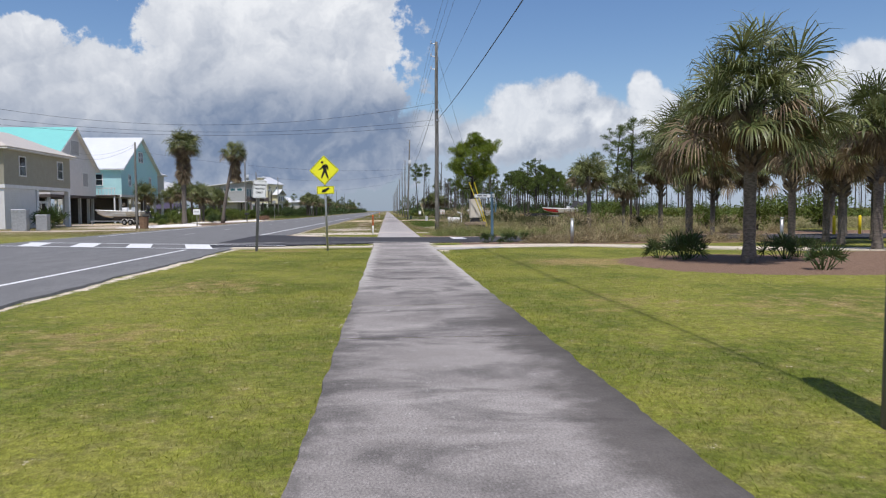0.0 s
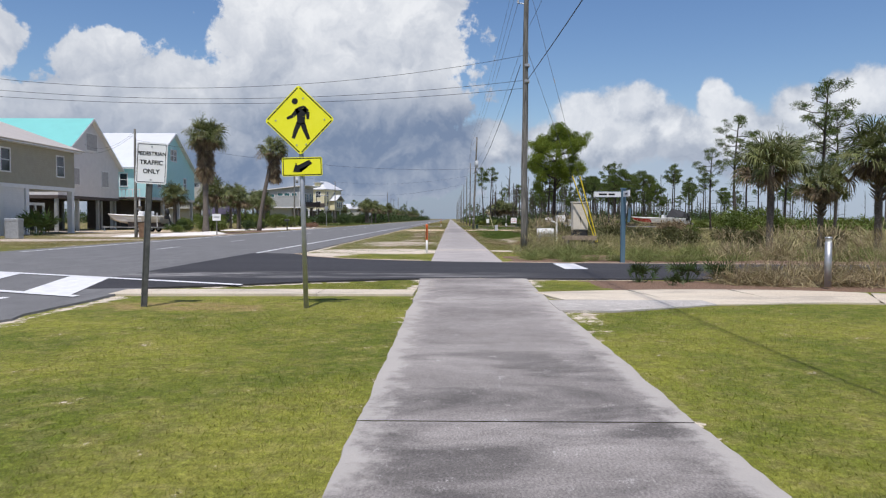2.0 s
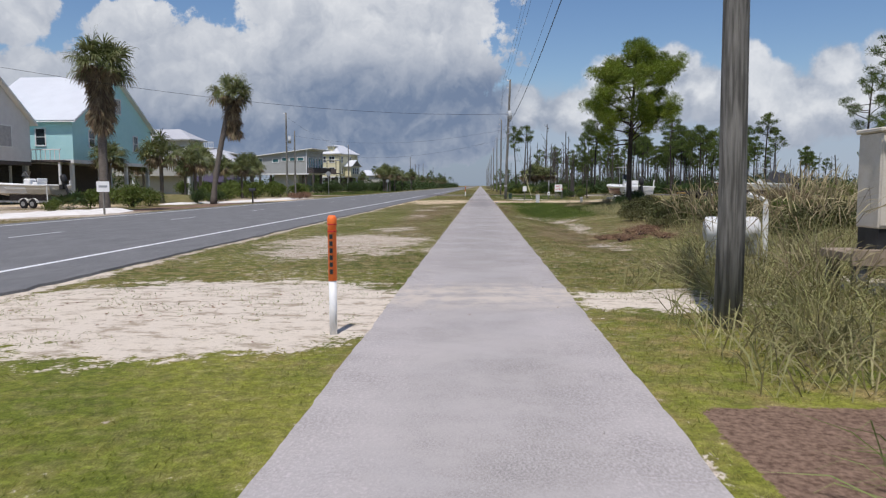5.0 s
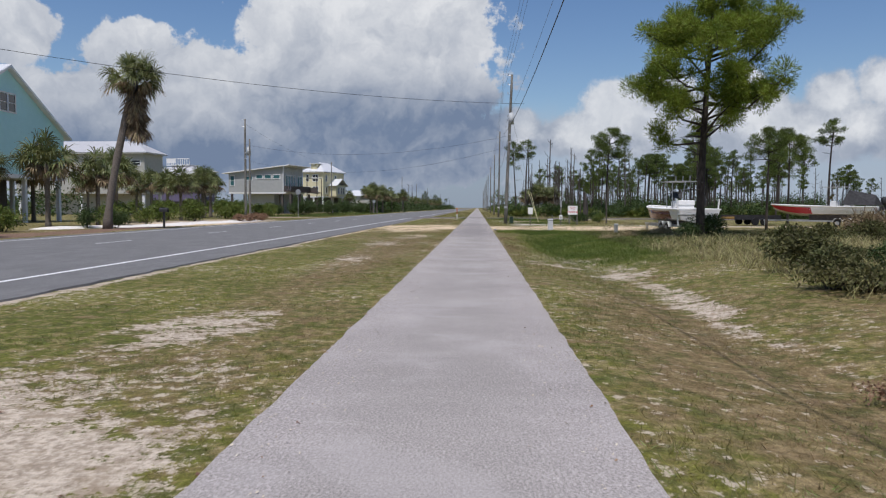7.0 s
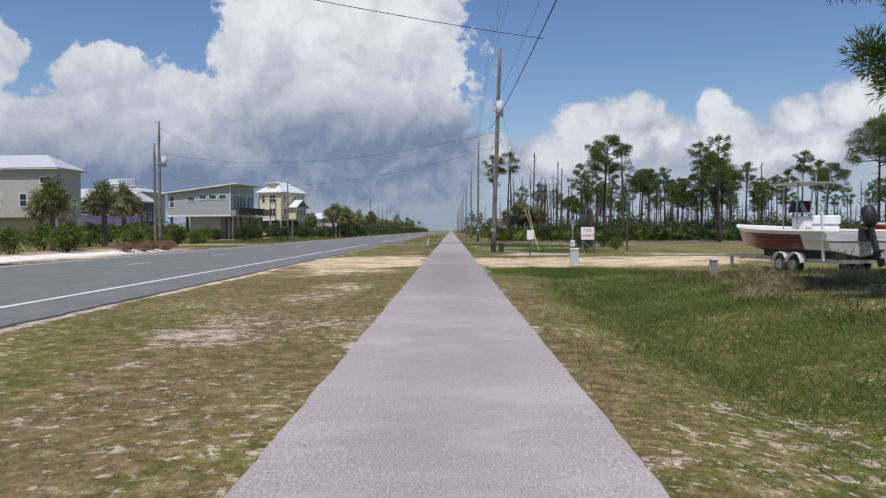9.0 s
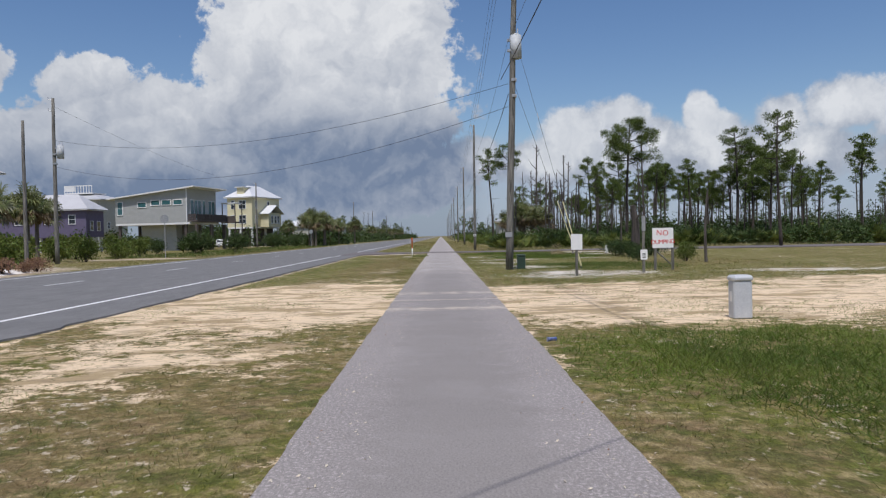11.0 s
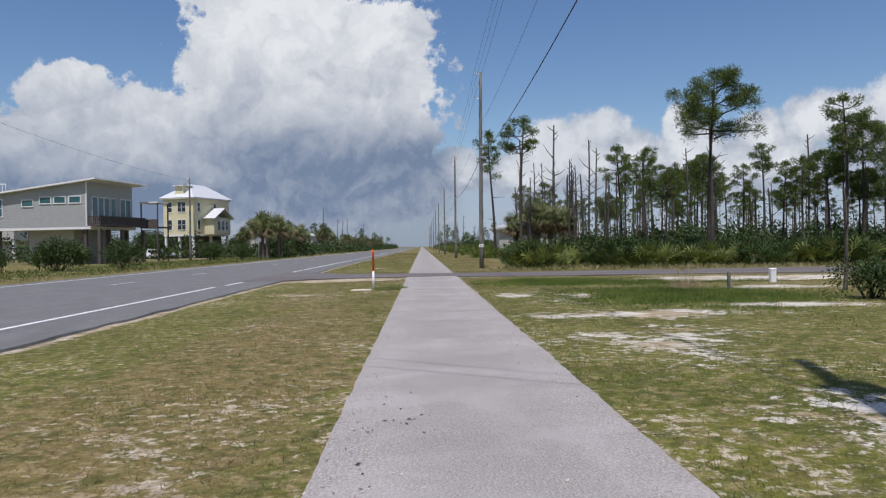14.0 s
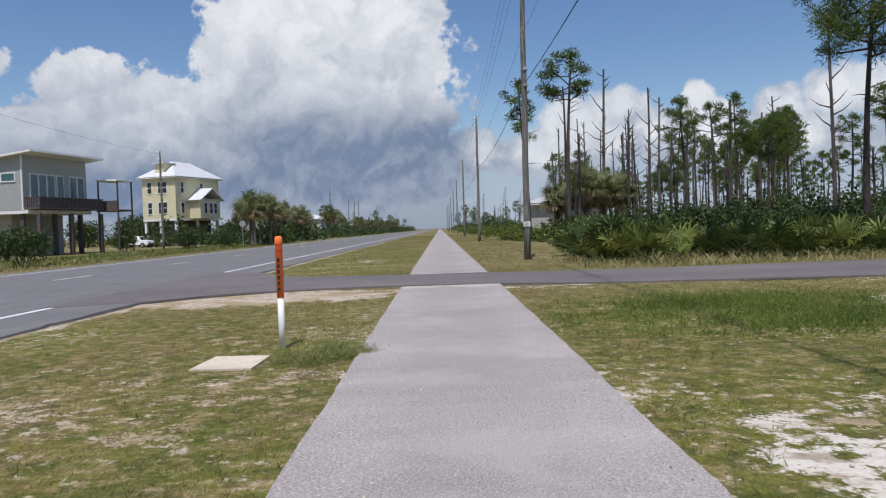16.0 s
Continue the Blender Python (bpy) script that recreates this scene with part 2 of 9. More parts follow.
        col = blend(nt, calc(nt, "MULTIPLY", fleck, calc(nt, "MULTIPLY", rough_side, 0.85)), col, (0.55, 0.47, 0.36))
        sand = blend(nt, n_fine, (0.56, 0.475, 0.375), (0.76, 0.685, 0.575))
        sand = blend(nt, calc(nt, "MULTIPLY", ease(nt, n_wide, 0.4, 0.6), 0.6), sand, (0.66, 0.58, 0.47))
        pebble = noise_of(nt, pos, 15.0, 6.0, 0.75)
        dull = blend(nt, ease(nt, pebble, 0.36, 0.62), (0.25, 0.195, 0.14), (0.62, 0.535, 0.43))
        sand = blend(nt, calc(nt, "MULTIPLY", ease(nt, py, 53.0, 56.0), 0.85), sand, dull)
        sand = blend(nt, calc(nt, "MULTIPLY", ease(nt, py, 120.5, 122.0), ease(nt, px, 0.0, 1.5)), sand, blend(nt, n_fine, (0.52, 0.475, 0.40), (0.78, 0.735, 0.66)))
        warm = blend(nt, ease(nt, noise_of(nt, pos, 0.9, 5.0, 0.6), 0.3, 0.7), blend(nt, n_fine, (0.60, 0.455, 0.295), (0.80, 0.66, 0.475)), (0.76, 0.60, 0.40))
        sand = blend(nt, calc(nt, "MULTIPLY", ease(nt, py, 92.0, 104.0), calc(nt, "MINIMUM", ease(nt, py, 127.0, 124.0), calc(nt, "MAXIMUM", ease(nt, px, 1.0, 0.0), ease(nt, py, 121.5, 120.0)))), sand, warm)
        thin_turf = ease(nt, noise_of(nt, node(nt, "ShaderNodeMapping", Vector=pos, Scale=(0.6, 1.2, 1.0)).outputs[0], 0.9, 9.0, 0.70, 0.4), 0.49, 0.57)
        sand = blend(nt, calc(nt, "MULTIPLY", thin_turf, calc(nt, "MULTIPLY", ease(nt, py, 92.0, 104.0), 0.85)), sand, (0.34, 0.255, 0.135))
        litter = ease(nt, noise_of(nt, node(nt, "ShaderNodeMapping", Vector=pos, Scale=(0.8, 1.3, 1.0)).outputs[0], 2.6, 8.0, 0.72), 0.49, 0.63)
        sand = blend(nt, calc(nt, "MULTIPLY", litter, 0.70), sand, (0.27, 0.205, 0.135))
        sand = blend(nt, ease(nt, noise_of(nt, pos, 9.0, 6.0, 0.7), 0.58, 0.70), sand, (0.30, 0.235, 0.165))
        mulch = blend(nt, ease(nt, n_fine, 0.3, 0.7), (0.10, 0.06, 0.04), (0.30, 0.20, 0.14))
        edge = calc(nt, "MULTIPLY", calc(nt, "ADD", calc(nt, "SUBTRACT", n_mid, 0.5), calc(nt, "ADD", calc(nt, "MULTIPLY", calc(nt, "SUBTRACT", n_fine, 0.5), 0.9), calc(nt, "MULTIPLY", calc(nt, "SUBTRACT", n_tuft, 0.5), 1.1))), 1.5)
        col = blend(nt, ease(nt, calc(nt, "ADD", sand_l, edge), 0.45, 0.6), col, sand)
        col = blend(nt, ease(nt, calc(nt, "ADD", mulch_l, calc(nt, "MULTIPLY", edge, 0.4)), 0.45, 0.55), col, mulch)
        nt.links.new(node(nt, "ShaderNodeBump", Height=calc(nt, "ADD", n_fine, n_mid), Strength=0.6, Distance=0.04).outputs[0], bsdf.inputs["Normal"])
    nt.links.new(col, bsdf.inputs["Base Color"])
    bsdf.inputs["Roughness"].default_value = 0.9 if not blades else 0.55
    bsdf.inputs["Specular IOR Level"].default_value = 0.15
    return m


def paved(name, a, b, stain, chip, chip_at, bscale=60.0, streak=1.0, rough=0.85, edge=False, dust=None, spot=0.6, sweep=False, grain=0.3):
    """Weathered pavement: two tones drifting over metres, darker cross-wise stains, pale aggregate showing through."""
    m = bpy.data.materials.new(name)
    m.use_nodes = True
    nt = m.node_tree
    bsdf = nt.nodes["Principled BSDF"]
    pos = nt.nodes.new("ShaderNodeNewGeometry").outputs["Position"]
    across = node(nt, "ShaderNodeMapping", Vector=pos, Scale=(0.35 * streak, 1.0, 1.0)).outputs[0]
    wide, mid, fine = noise_of(nt, across, 0.55, 4.0, 0.6), noise_of(nt, pos, 3.5, 6.0, 0.65), noise_of(nt, pos, bscale, 3.0, 0.7)
    col = blend(nt, ease(nt, wide, 0.3, 0.7), a, b)
    col = blend(nt, calc(nt, "MULTIPLY", ease(nt, noise_of(nt, across, 1.1, 6.0, 0.6, 0.5), 0.44, 0.66), calc(nt, "MULTIPLY", ease(nt, node(nt, "ShaderNodeSeparateXYZ", Vector=pos).outputs[1], 28.0, 20.0), spot) if edge else spot), col, stain)
    grit = noise_of(nt, pos, 17.0, 5.0, 0.75)
    col = blend(nt, calc(nt, "MULTIPLY", ease(nt, grit, 0.5, 0.78), 1.5 * grain), col, chip)
    col = blend(nt, calc(nt, "MULTIPLY", ease(nt, grit, 0.46, 0.26), 1.5 * grain), col, stain)
    col = blend(nt, calc(nt, "MULTIPLY", ease(nt, calc(nt, "ADD", mid, calc(nt, "MULTIPLY", fine, 0.35)), chip_at, chip_at + 0.12), 0.8), col, chip)
    col = blend(nt, 0.3 + 1.2 * grain, col, blend(nt, ease(nt, fine, 0.28, 0.72), (0.16, 0.16, 0.16), (0.84, 0.84, 0.84)), "OVERLAY")
    if edge:      # soil and algae creeping in from the sides, pale worn rims near the junction
        px, py, pz = node(nt, "ShaderNodeSeparateXYZ", Vector=pos).outputs
        rim = ease(nt, calc(nt, "ADD", calc(nt, "ABSOLUTE", px), calc(nt, "MULTIPLY", calc(nt, "SUBTRACT", mid, 0.5), 1.1)), 1.0, 1.35)
        soil = calc(nt, "MULTIPLY", ease(nt, calc(nt, "ADD", px, calc(nt, "MULTIPLY", calc(nt, "SUBTRACT", noise_of(nt, pos, 1.6, 6.0, 0.66), 0.5), 1.3)), 0.45, 1.0), ease(nt, py, 13.0, 7.0))
        col = blend(nt, calc(nt, "MULTIPLY", soil, 0.80), col, (0.075, 0.066, 0.058))
        col = blend(nt, calc(nt, "MULTIPLY", rim, calc(nt, "MULTIPLY", ease(nt, py, 22.0, 14.0), 0.55)), col, (0.06, 0.055, 0.048))
        bleached = calc(nt, "MULTIPLY", ease(nt, calc(nt, "ADD", calc(nt, "ABSOLUTE", px), calc(nt, "MULTIPLY", calc(nt, "SUBTRACT", noise_of(nt, pos, 3.0, 7.0, 0.7), 0.5), 0.9)), 0.95, 1.2), calc(nt, "MULTIPLY", ease(nt, py, 9.0, 15.0), 0.75))
        col = blend(nt, bleached, col, (0.47, 0.44, 0.40))
        worn = ease(nt, calc(nt, "ADD", calc(nt, "ABSOLUTE", px), calc(nt, "MULTIPLY", calc(nt, "SUBTRACT", noise_of(nt, pos, 2.2, 7.0, 0.7), 0.5), 2.0)), 0.75, 1.25)
        col = blend(nt, calc(nt, "MULTIPLY", worn, calc(nt, "MULTIPLY", ease(nt, py, 20.0, 28.0), 0.55)), col, (0.44, 0.40, 0.36))
        mott = ease(nt, noise_of(nt, pos, 1.3, 7.0, 0.66, 0.4), 0.46, 0.62)
        col = blend(nt, calc(nt, "MULTIPLY", mott, calc(nt, "MULTIPLY", ease(nt, py, 22.0, 28.0), 0.55)), col, (0.175, 0.155, 0.145))
        crumbs = ease(nt, noise_of(nt, pos, 7.0, 7.0, 0.75), 0.50, 0.62)
        col = blend(nt, calc(nt, "MULTIPLY", crumbs, calc(nt, "MULTIPLY", ease(nt, py, 22.0, 29.0), 0.30)), col, (0.50, 0.46, 0.42))
    if sweep:      # paler, sandier surface after the side road
        px, py, pz = node(nt, "ShaderNodeSeparateXYZ", Vector=pos).outputs
        col = blend(nt, calc(nt, "MULTIPLY", ease(nt, py, 62.0, 44.0), ease(nt, noise_of(nt, pos, 0.9, 6.0, 0.65), 0.25, 0.70)), col, (0.43, 0.395, 0.37))
    if sweep:      # paler, scuffed patches
        scuff = ease(nt, noise_of(nt, pos, 0.8, 7.0, 0.62, 0.4), 0.46, 0.66)
        col = blend(nt, calc(nt, "MULTIPLY", scuff, 0.42), col, (0.43, 0.40, 0.385))
    if sweep:      # a darker, newer stretch by the sandy drive
        fresh = calc(nt, "MULTIPLY", ease(nt, py, 92.0, 101.0), ease(nt, py, 131.0, 124.0))
        col = blend(nt, calc(nt, "MULTIPLY", fresh, 0.6), col, (0.195, 0.18, 0.172))
    if sweep:      # pale aggregate left bare along both sides, smoother where feet go
        px, py, pz = node(nt, "ShaderNodeSeparateXYZ", Vector=pos).outputs
        side = ease(nt, calc(nt, "ADD", calc(nt, "ABSOLUTE", px), calc(nt, "MULTIPLY", calc(nt, "SUBTRACT", mid, 0.5), 1.6)), 0.35, 1.0)
        stones = ease(nt, noise_of(nt, pos, 34.0, 4.0, 0.8), 0.50, 0.60)
        col = blend(nt, calc(nt, "MULTIPLY", calc(nt, "MULTIPLY", stones, side), 0.55), col, (0.56, 0.50, 0.49))
    if sweep:      # sand dragged across the path by wheels from the drive
        px, py, pz = node(nt, "ShaderNodeSeparateXYZ", Vector=pos).outputs
        for at_y, wide in ((115.9, 0.55), (111.6, 0.5), (50.6, 1.7), (113.8, 0.2), (163.0, 0.5)):
            band = ease(nt, calc(nt, "ABSOLUTE", calc(nt, "SUBTRACT", calc(nt, "ADD", py, calc(nt, "MULTIPLY", mid, 0.5)), at_y + 0.25)), wide, wide * 0.25)
            col = blend(nt, calc(nt, "MULTIPLY", band, calc(nt, "MULTIPLY", ease(nt, noise_of(nt, pos, 2.6, 7.0, 0.7), 0.38, 0.60), 0.62)), col, (0.60, 0.52, 0.42))
    if dust is not None:      # sand washed over the asphalt from the verge
        px, py, pz = node(nt, "ShaderNodeSeparateXYZ", Vector=pos).outputs
        band = calc(nt, "ABSOLUTE", calc(nt, "SUBTRACT", py, calc(nt, "ADD", dust, calc(nt, "MULTIPLY", noise_of(nt, across, 0.7, 3.0), 1.2))))
        near = calc(nt, "MULTIPLY", ease(nt, band, 1.35, 0.1), ease(nt, py, 37.0, 35.2))
        col = blend(nt, calc(nt, "MULTIPLY", calc(nt, "MULTIPLY", near, ease(nt, px, 2.6, -2.0)), calc(nt, "MULTIPLY", ease(nt, noise_of(nt, across, 1.3, 8.0, 0.70, 0.5), 0.42, 0.62), 0.80)), col, (0.42, 0.405, 0.385))
    nt.links.new(col, bsdf.inputs["Base Color"])
    bsdf.inputs["Roughness"].default_value = rough
    bsdf.inputs["Specular IOR Level"].default_value = 0.25
    nt.links.new(node(nt, "ShaderNodeBump", Height=fine, Strength=0.35, Distance=0.01).outputs[0], bsdf.inputs["Normal"])
    return m


M_GROUND = ground_material("turf_sand_and_mulch", False)
M_BLADES = ground_material("grass_blades", True)
M_PATH_OLD = paved("stained_old_asphalt_path", (0.20, 0.182, 0.168), (0.36, 0.33, 0.305), (0.085, 0.078, 0.072), (0.46, 0.435, 0.41), 0.80, 60.0, edge=True, spot=0.85, grain=0.26, streak=1.7)
M_PATH_NEW = paved("pale_worn_asphalt_path", (0.285, 0.263, 0.245), (0.345, 0.318, 0.297), (0.24, 0.221, 0.207), (0.54, 0.505, 0.48), 0.86, 60.0, sweep=True, grain=0.32, spot=0.3)
M_ROAD = paved("grey_worn_road_asphalt", (0.150, 0.149, 0.147), (0.188, 0.186, 0.183), (0.122, 0.121, 0.120), (0.27, 0.27, 0.27), 0.95, streak=8.0, grain=0.12)
M_FRESH = paved("dark_fresh_asphalt", (0.040, 0.039, 0.042), (0.052, 0.051, 0.055), (0.034, 0.034, 0.037), (0.25, 0.24, 0.23), 0.88, streak=0.6, dust=33.7, grain=0.15)
M_LANE = paved("brown_grey_side_lane", (0.13, 0.115, 0.115), (0.18, 0.16, 0.155), (0.10, 0.09, 0.09), (0.42, 0.38, 0.33), 0.90, grain=0.18)
M_CONCRETE = paved("tan_concrete", (0.58, 0.50, 0.385), (0.65, 0.575, 0.455), (0.36, 0.31, 0.25), (0.60, 0.55, 0.47), 0.95, grain=0.1)
M_SLAB = paved("worn_grey_concrete", (0.38, 0.355, 0.32), (0.47, 0.44, 0.40), (0.31, 0.285, 0.26), (0.60, 0.56, 0.51), 0.72, grain=0.15)
M_KERB = paved("orange_tan_kerb_concrete", (0.52, 0.39, 0.28), (0.60, 0.48, 0.37), (0.36, 0.28, 0.22), (0.66, 0.60, 0.54), 0.92, grain=0.1)
M_PAINT = mat("worn_white_road_paint", (0.78, 0.78, 0.77), (0.66, 0.66, 0.66), 4.0, 0.6, 0.1, wear=(0.28, 0.28, 0.29), wear_at=0.60)
M_WOODPOLE = mat("weathered_grey_timber_pole", (0.085, 0.081, 0.071), (0.245, 0.235, 0.21), 26.0, 0.95, 0.8, 70, vary=0.12, stretch=(1, 1, 0.06), wear=(0.12, 0.10, 0.085))
M_GALV = mat("galvanised_steel", (0.36, 0.37, 0.38), (0.46, 0.47, 0.48), 6, 0.45, 0.05, metal=0.7)
M_DARKMETAL = mat("dark_painted_metal", (0.02, 0.02, 0.022), (0.035, 0.035, 0.037), 5, 0.5, 0.05)
M_CABLE = mat("black_cable_sheath", (0.012, 0.012, 0.013), (0.018, 0.018, 0.02), 5, 0.6, 0.0)
M_WIRE = mat("dull_aluminium_wire", (0.07, 0.075, 0.085), (0.10, 0.105, 0.115), 5, 0.6, 0.0)
M_CERAMIC = mat("grey_glazed_insulator", (0.40, 0.41, 0.43), (0.5, 0.5, 0.52), 5, 0.3, 0.0)
M_YELLOW = mat("fluorescent_yellow_sign_sheeting", (0.86, 0.83, 0.02), (0.90, 0.86, 0.04), 5, 0.45, 0.02)
M_BLACK = mat("black_sign_print", (0.012, 0.012, 0.012), (0.02, 0.02, 0.02), 5, 0.5, 0.0)
M_SIGNWHITE = mat("white_sign_sheeting", (0.74, 0.75, 0.74), (0.80, 0.80, 0.79), 5, 0.45, 0.02)
M_RED = mat("red_paint", (0.55, 0.03, 0.03), (0.62, 0.05, 0.04), 5, 0.5, 0.02)
M_ORANGE = mat("faded_orange_plastic", (0.90, 0.17, 0.035), (0.95, 0.22, 0.05), 6, 0.5, 0.05)
M_POSTWHITE = mat("white_plastic", (0.76, 0.76, 0.74), (0.82, 0.82, 0.80), 4, 0.45, 0.05)
M_BLUEGREY = mat("blue_grey_painted_timber", (0.075, 0.14, 0.19), (0.11, 0.18, 0.23), 6, 0.6, 0.2, stretch=(1, 1, 0.15))
M_TANBOX = mat("tan_weathered_cabinet_steel", (0.58, 0.52, 0.43), (0.66, 0.60, 0.51), 3, 0.6, 0.1, wear=(0.36, 0.29, 0.22))
M_GREENBOX = mat("dark_green_plastic", (0.035, 0.06, 0.045), (0.045, 0.075, 0.055), 4, 0.5, 0.05)
M_GUARD_PALE = mat("pale_yellow_plastic", (0.66, 0.60, 0.30), (0.72, 0.66, 0.38), 5, 0.5, 0.02)
M_GUARD = mat("yellow_guy_guard_plastic", (0.80, 0.60, 0.02), (0.85, 0.66, 0.04), 5, 0.5, 0.02)
M_BARK = mat("dark_pine_bark", (0.036, 0.030, 0.026), (0.082, 0.068, 0.058), 7, 0.95, 0.8, 30, stretch=(1, 1, 0.35), vary=0.2)
M_SNAG = mat("bleached_dead_wood", (0.052, 0.044, 0.039), (0.115, 0.10, 0.09), 5, 0.95, 0.5, 40, stretch=(1, 1, 0.12), vary=0.25)
M_NEEDLE = mat("pine_needles", (0.115, 0.165, 0.018), (0.235, 0.285, 0.040), 0.7, 0.55, 0.0, vary=0.35, island=True, through_light=0.35)
M_NEEDLE_FAR = mat("old_pine_needles", (0.060, 0.092, 0.018), (0.130, 0.170, 0.034), 0.7, 0.6, 0.0, vary=0.35, island=True, through_light=0.2)
M_FROND = mat("palm_frond", (0.070, 0.092, 0.028), (0.215, 0.225, 0.090), 1.5, 0.42, 0.0, vary=0.35, island=True, through_light=0.25)
M_FROND_DRY = mat("dead_palm_frond", (0.14, 0.10, 0.06), (0.28, 0.215, 0.13), 1.5, 0.8, 0.0, vary=0.35, island=True, through_light=0.15)
M_TRUNK = mat("grey_brown_palm_trunk", (0.095, 0.08, 0.066), (0.19, 0.165, 0.14), 10, 0.95, 0.9, 26, stretch=(1, 1, 2.2))
M_BOOT = mat("palm_leaf_boots", (0.10, 0.08, 0.062), (0.20, 0.165, 0.13), 9, 0.9, 0.5, 30, vary=0.3, island=True)
M_LEAF = mat("shrub_leaves", (0.072, 0.105, 0.018), (0.155, 0.185, 0.038), 1.2, 0.55, 0.0, vary=0.4, island=True, through_light=0.25)
M_LEAF_DARK = mat("dark_shrub_leaves", (0.030, 0.055, 0.014), (0.070, 0.10, 0.026), 1.2, 0.55, 0.0, vary=0.4, island=True, through_light=0.2)
M_TALL = mat("tall_wild_grass", (0.20, 0.195, 0.075), (0.40, 0.35, 0.18), 0.5, 0.7, 0.0, vary=0.4, island=True, through_light=0.3)
M_SCRUB = mat("scrubby_olive_leaves", (0.062, 0.072, 0.022), (0.135, 0.125, 0.05), 0.9, 0.65, 0.0, vary=0.4, island=True, through_light=0.25)
M_REDDISH = mat("dry_reddish_runner_leaves", (0.20, 0.115, 0.07), (0.32, 0.20, 0.13), 0.9, 0.75, 0.0, vary=0.35, island=True, through_light=0.2)
M_PALMETTO = mat("palmetto_leaves", (0.085, 0.115, 0.024), (0.19, 0.215, 0.05), 1.2, 0.5, 0.0, vary=0.4, island=True, through_light=0.3)
M_LUSH = mat("bright_lush_grass", (0.095, 0.15, 0.022), (0.17, 0.22, 0.038), 0.6, 0.6, 0.0, vary=0.3, island=True, through_light=0.35)
M_WHITESAND = mat("white_bank_sand", (0.66, 0.62, 0.56), (0.78, 0.745, 0.69), 1.5, 0.95, 0.5, 30, wear=(0.42, 0.36, 0.28), wear_at=0.66)
M_MUHLY = mat("brown_tufted_grass", (0.26, 0.215, 0.115), (0.42, 0.345, 0.205), 0.8, 0.8, 0.0, vary=0.35, island=True, through_light=0.25)
M_MUHLY_G = mat("green_tufted_grass", (0.15, 0.185, 0.05), (0.29, 0.30, 0.115), 0.8, 0.7, 0.0, vary=0.35, island=True, through_light=0.3)
M_SEDGE = mat("lush_green_grass", (0.062, 0.10, 0.018), (0.12, 0.155, 0.032), 0.6, 0.6, 0.0, vary=0.3, island=True, through_light=0.3)

# ---- helpers for building ----
def link_mesh(name, bm, material, smooth=False):
    me = bpy.data.meshes.new(name)
    bm.to_mesh(me)
    bm.free()
    for m in (material if isinstance(material, (list, tuple)) else [material]):
        me.materials.append(m)
    if smooth:
        me.polygons.foreach_set("use_smooth", [True] * len(me.polygons))
    return new(name, me)


def part(name, bm, material, parent=None, label="", smooth=False):
    ob = link_mesh(name, bm, material, smooth)
    ob.parent = parent
    return tagged(ob, label)


def thing(name, x, y, z, label, category, group="", turn=0.0):
    ob = new(name)
    ob.empty_display_size = 0.2
    ob.matrix_world = pose(x, y, z, 0, 0, turn)
    return tagged(ob, label, category, group)


def box(bm, x0, y0, z0, x1, y1, z1, bevel=0.0, m=None):
    r = bmesh.ops.create_cube(bm, size=1.0)
    vs = r["verts"]
    t = Matrix.Translation(((x0 + x1) / 2, (y0 + y1) / 2, (z0 + z1) / 2)) @ Matrix.Diagonal((x1 - x0, y1 - y0, z1 - z0, 1))
    bmesh.ops.transform(bm, matrix=(m @ t) if m else t, verts=vs)
    if bevel:
        edges = {e for v in vs for e in v.link_edges}
        bmesh.ops.bevel(bm, geom=list(edges), offset=bevel, segments=1, affect="EDGES", profile=0.5)
    return bm


def boxes(*dims, bevel=0.0, m=None):
    bm = bmesh.new()
    for d in dims:
        box(bm, *d, bevel=bevel, m=m)
    return bm


def tube(bm, points, radii, sides=8, cap=True):
    """A round limb through the points, with a radius at each."""
    pts = [Vector(p) for p in points]
    rings = []
    side = None
    for i, p in enumerate(pts):
        d = (pts[min(i + 1, len(pts) - 1)] - pts[max(i - 1, 0)]).normalized()
        ref = side if side is not None and abs(side.dot(d)) < 0.95 else (Vector((1, 0, 0)) if abs(d.x) < 0.9 else Vector((0, 1, 0)))
        u = (ref - d * ref.dot(d)).normalized()
        side = u
        v = d.cross(u)
        r = radii[i] if hasattr(radii, "__len__") else radii
        rings.append([bm.verts.new(p + (u * math.cos(a) + v * math.sin(a)) * r) for a in (2 * math.pi * k / sides for k in range(sides))])
    for a, b in zip(rings, rings[1:]):
        for k in range(sides):
            bm.faces.new((a[k], a[(k + 1) % sides], b[(k + 1) % sides], b[k]))
    if cap:
        bm.faces.new(rings[0][::-1])
        bm.faces.new(rings[-1])
    return bm


def prism(bm, outline, z0, z1):
    """An upright solid over a flat outline (counter-clockwise)."""
    lo = [bm.verts.new((x, y, z0)) for x, y in outline]
    hi = [bm.verts.new((x, y, z1)) for x, y in outline]
    bm.faces.new(hi)
    bm.faces.new(lo[::-1])
    for i in range(len(lo)):
        j = (i + 1) % len(lo)
        bm.faces.new((lo[i], lo[j], hi[j], hi[i]))
    return bm


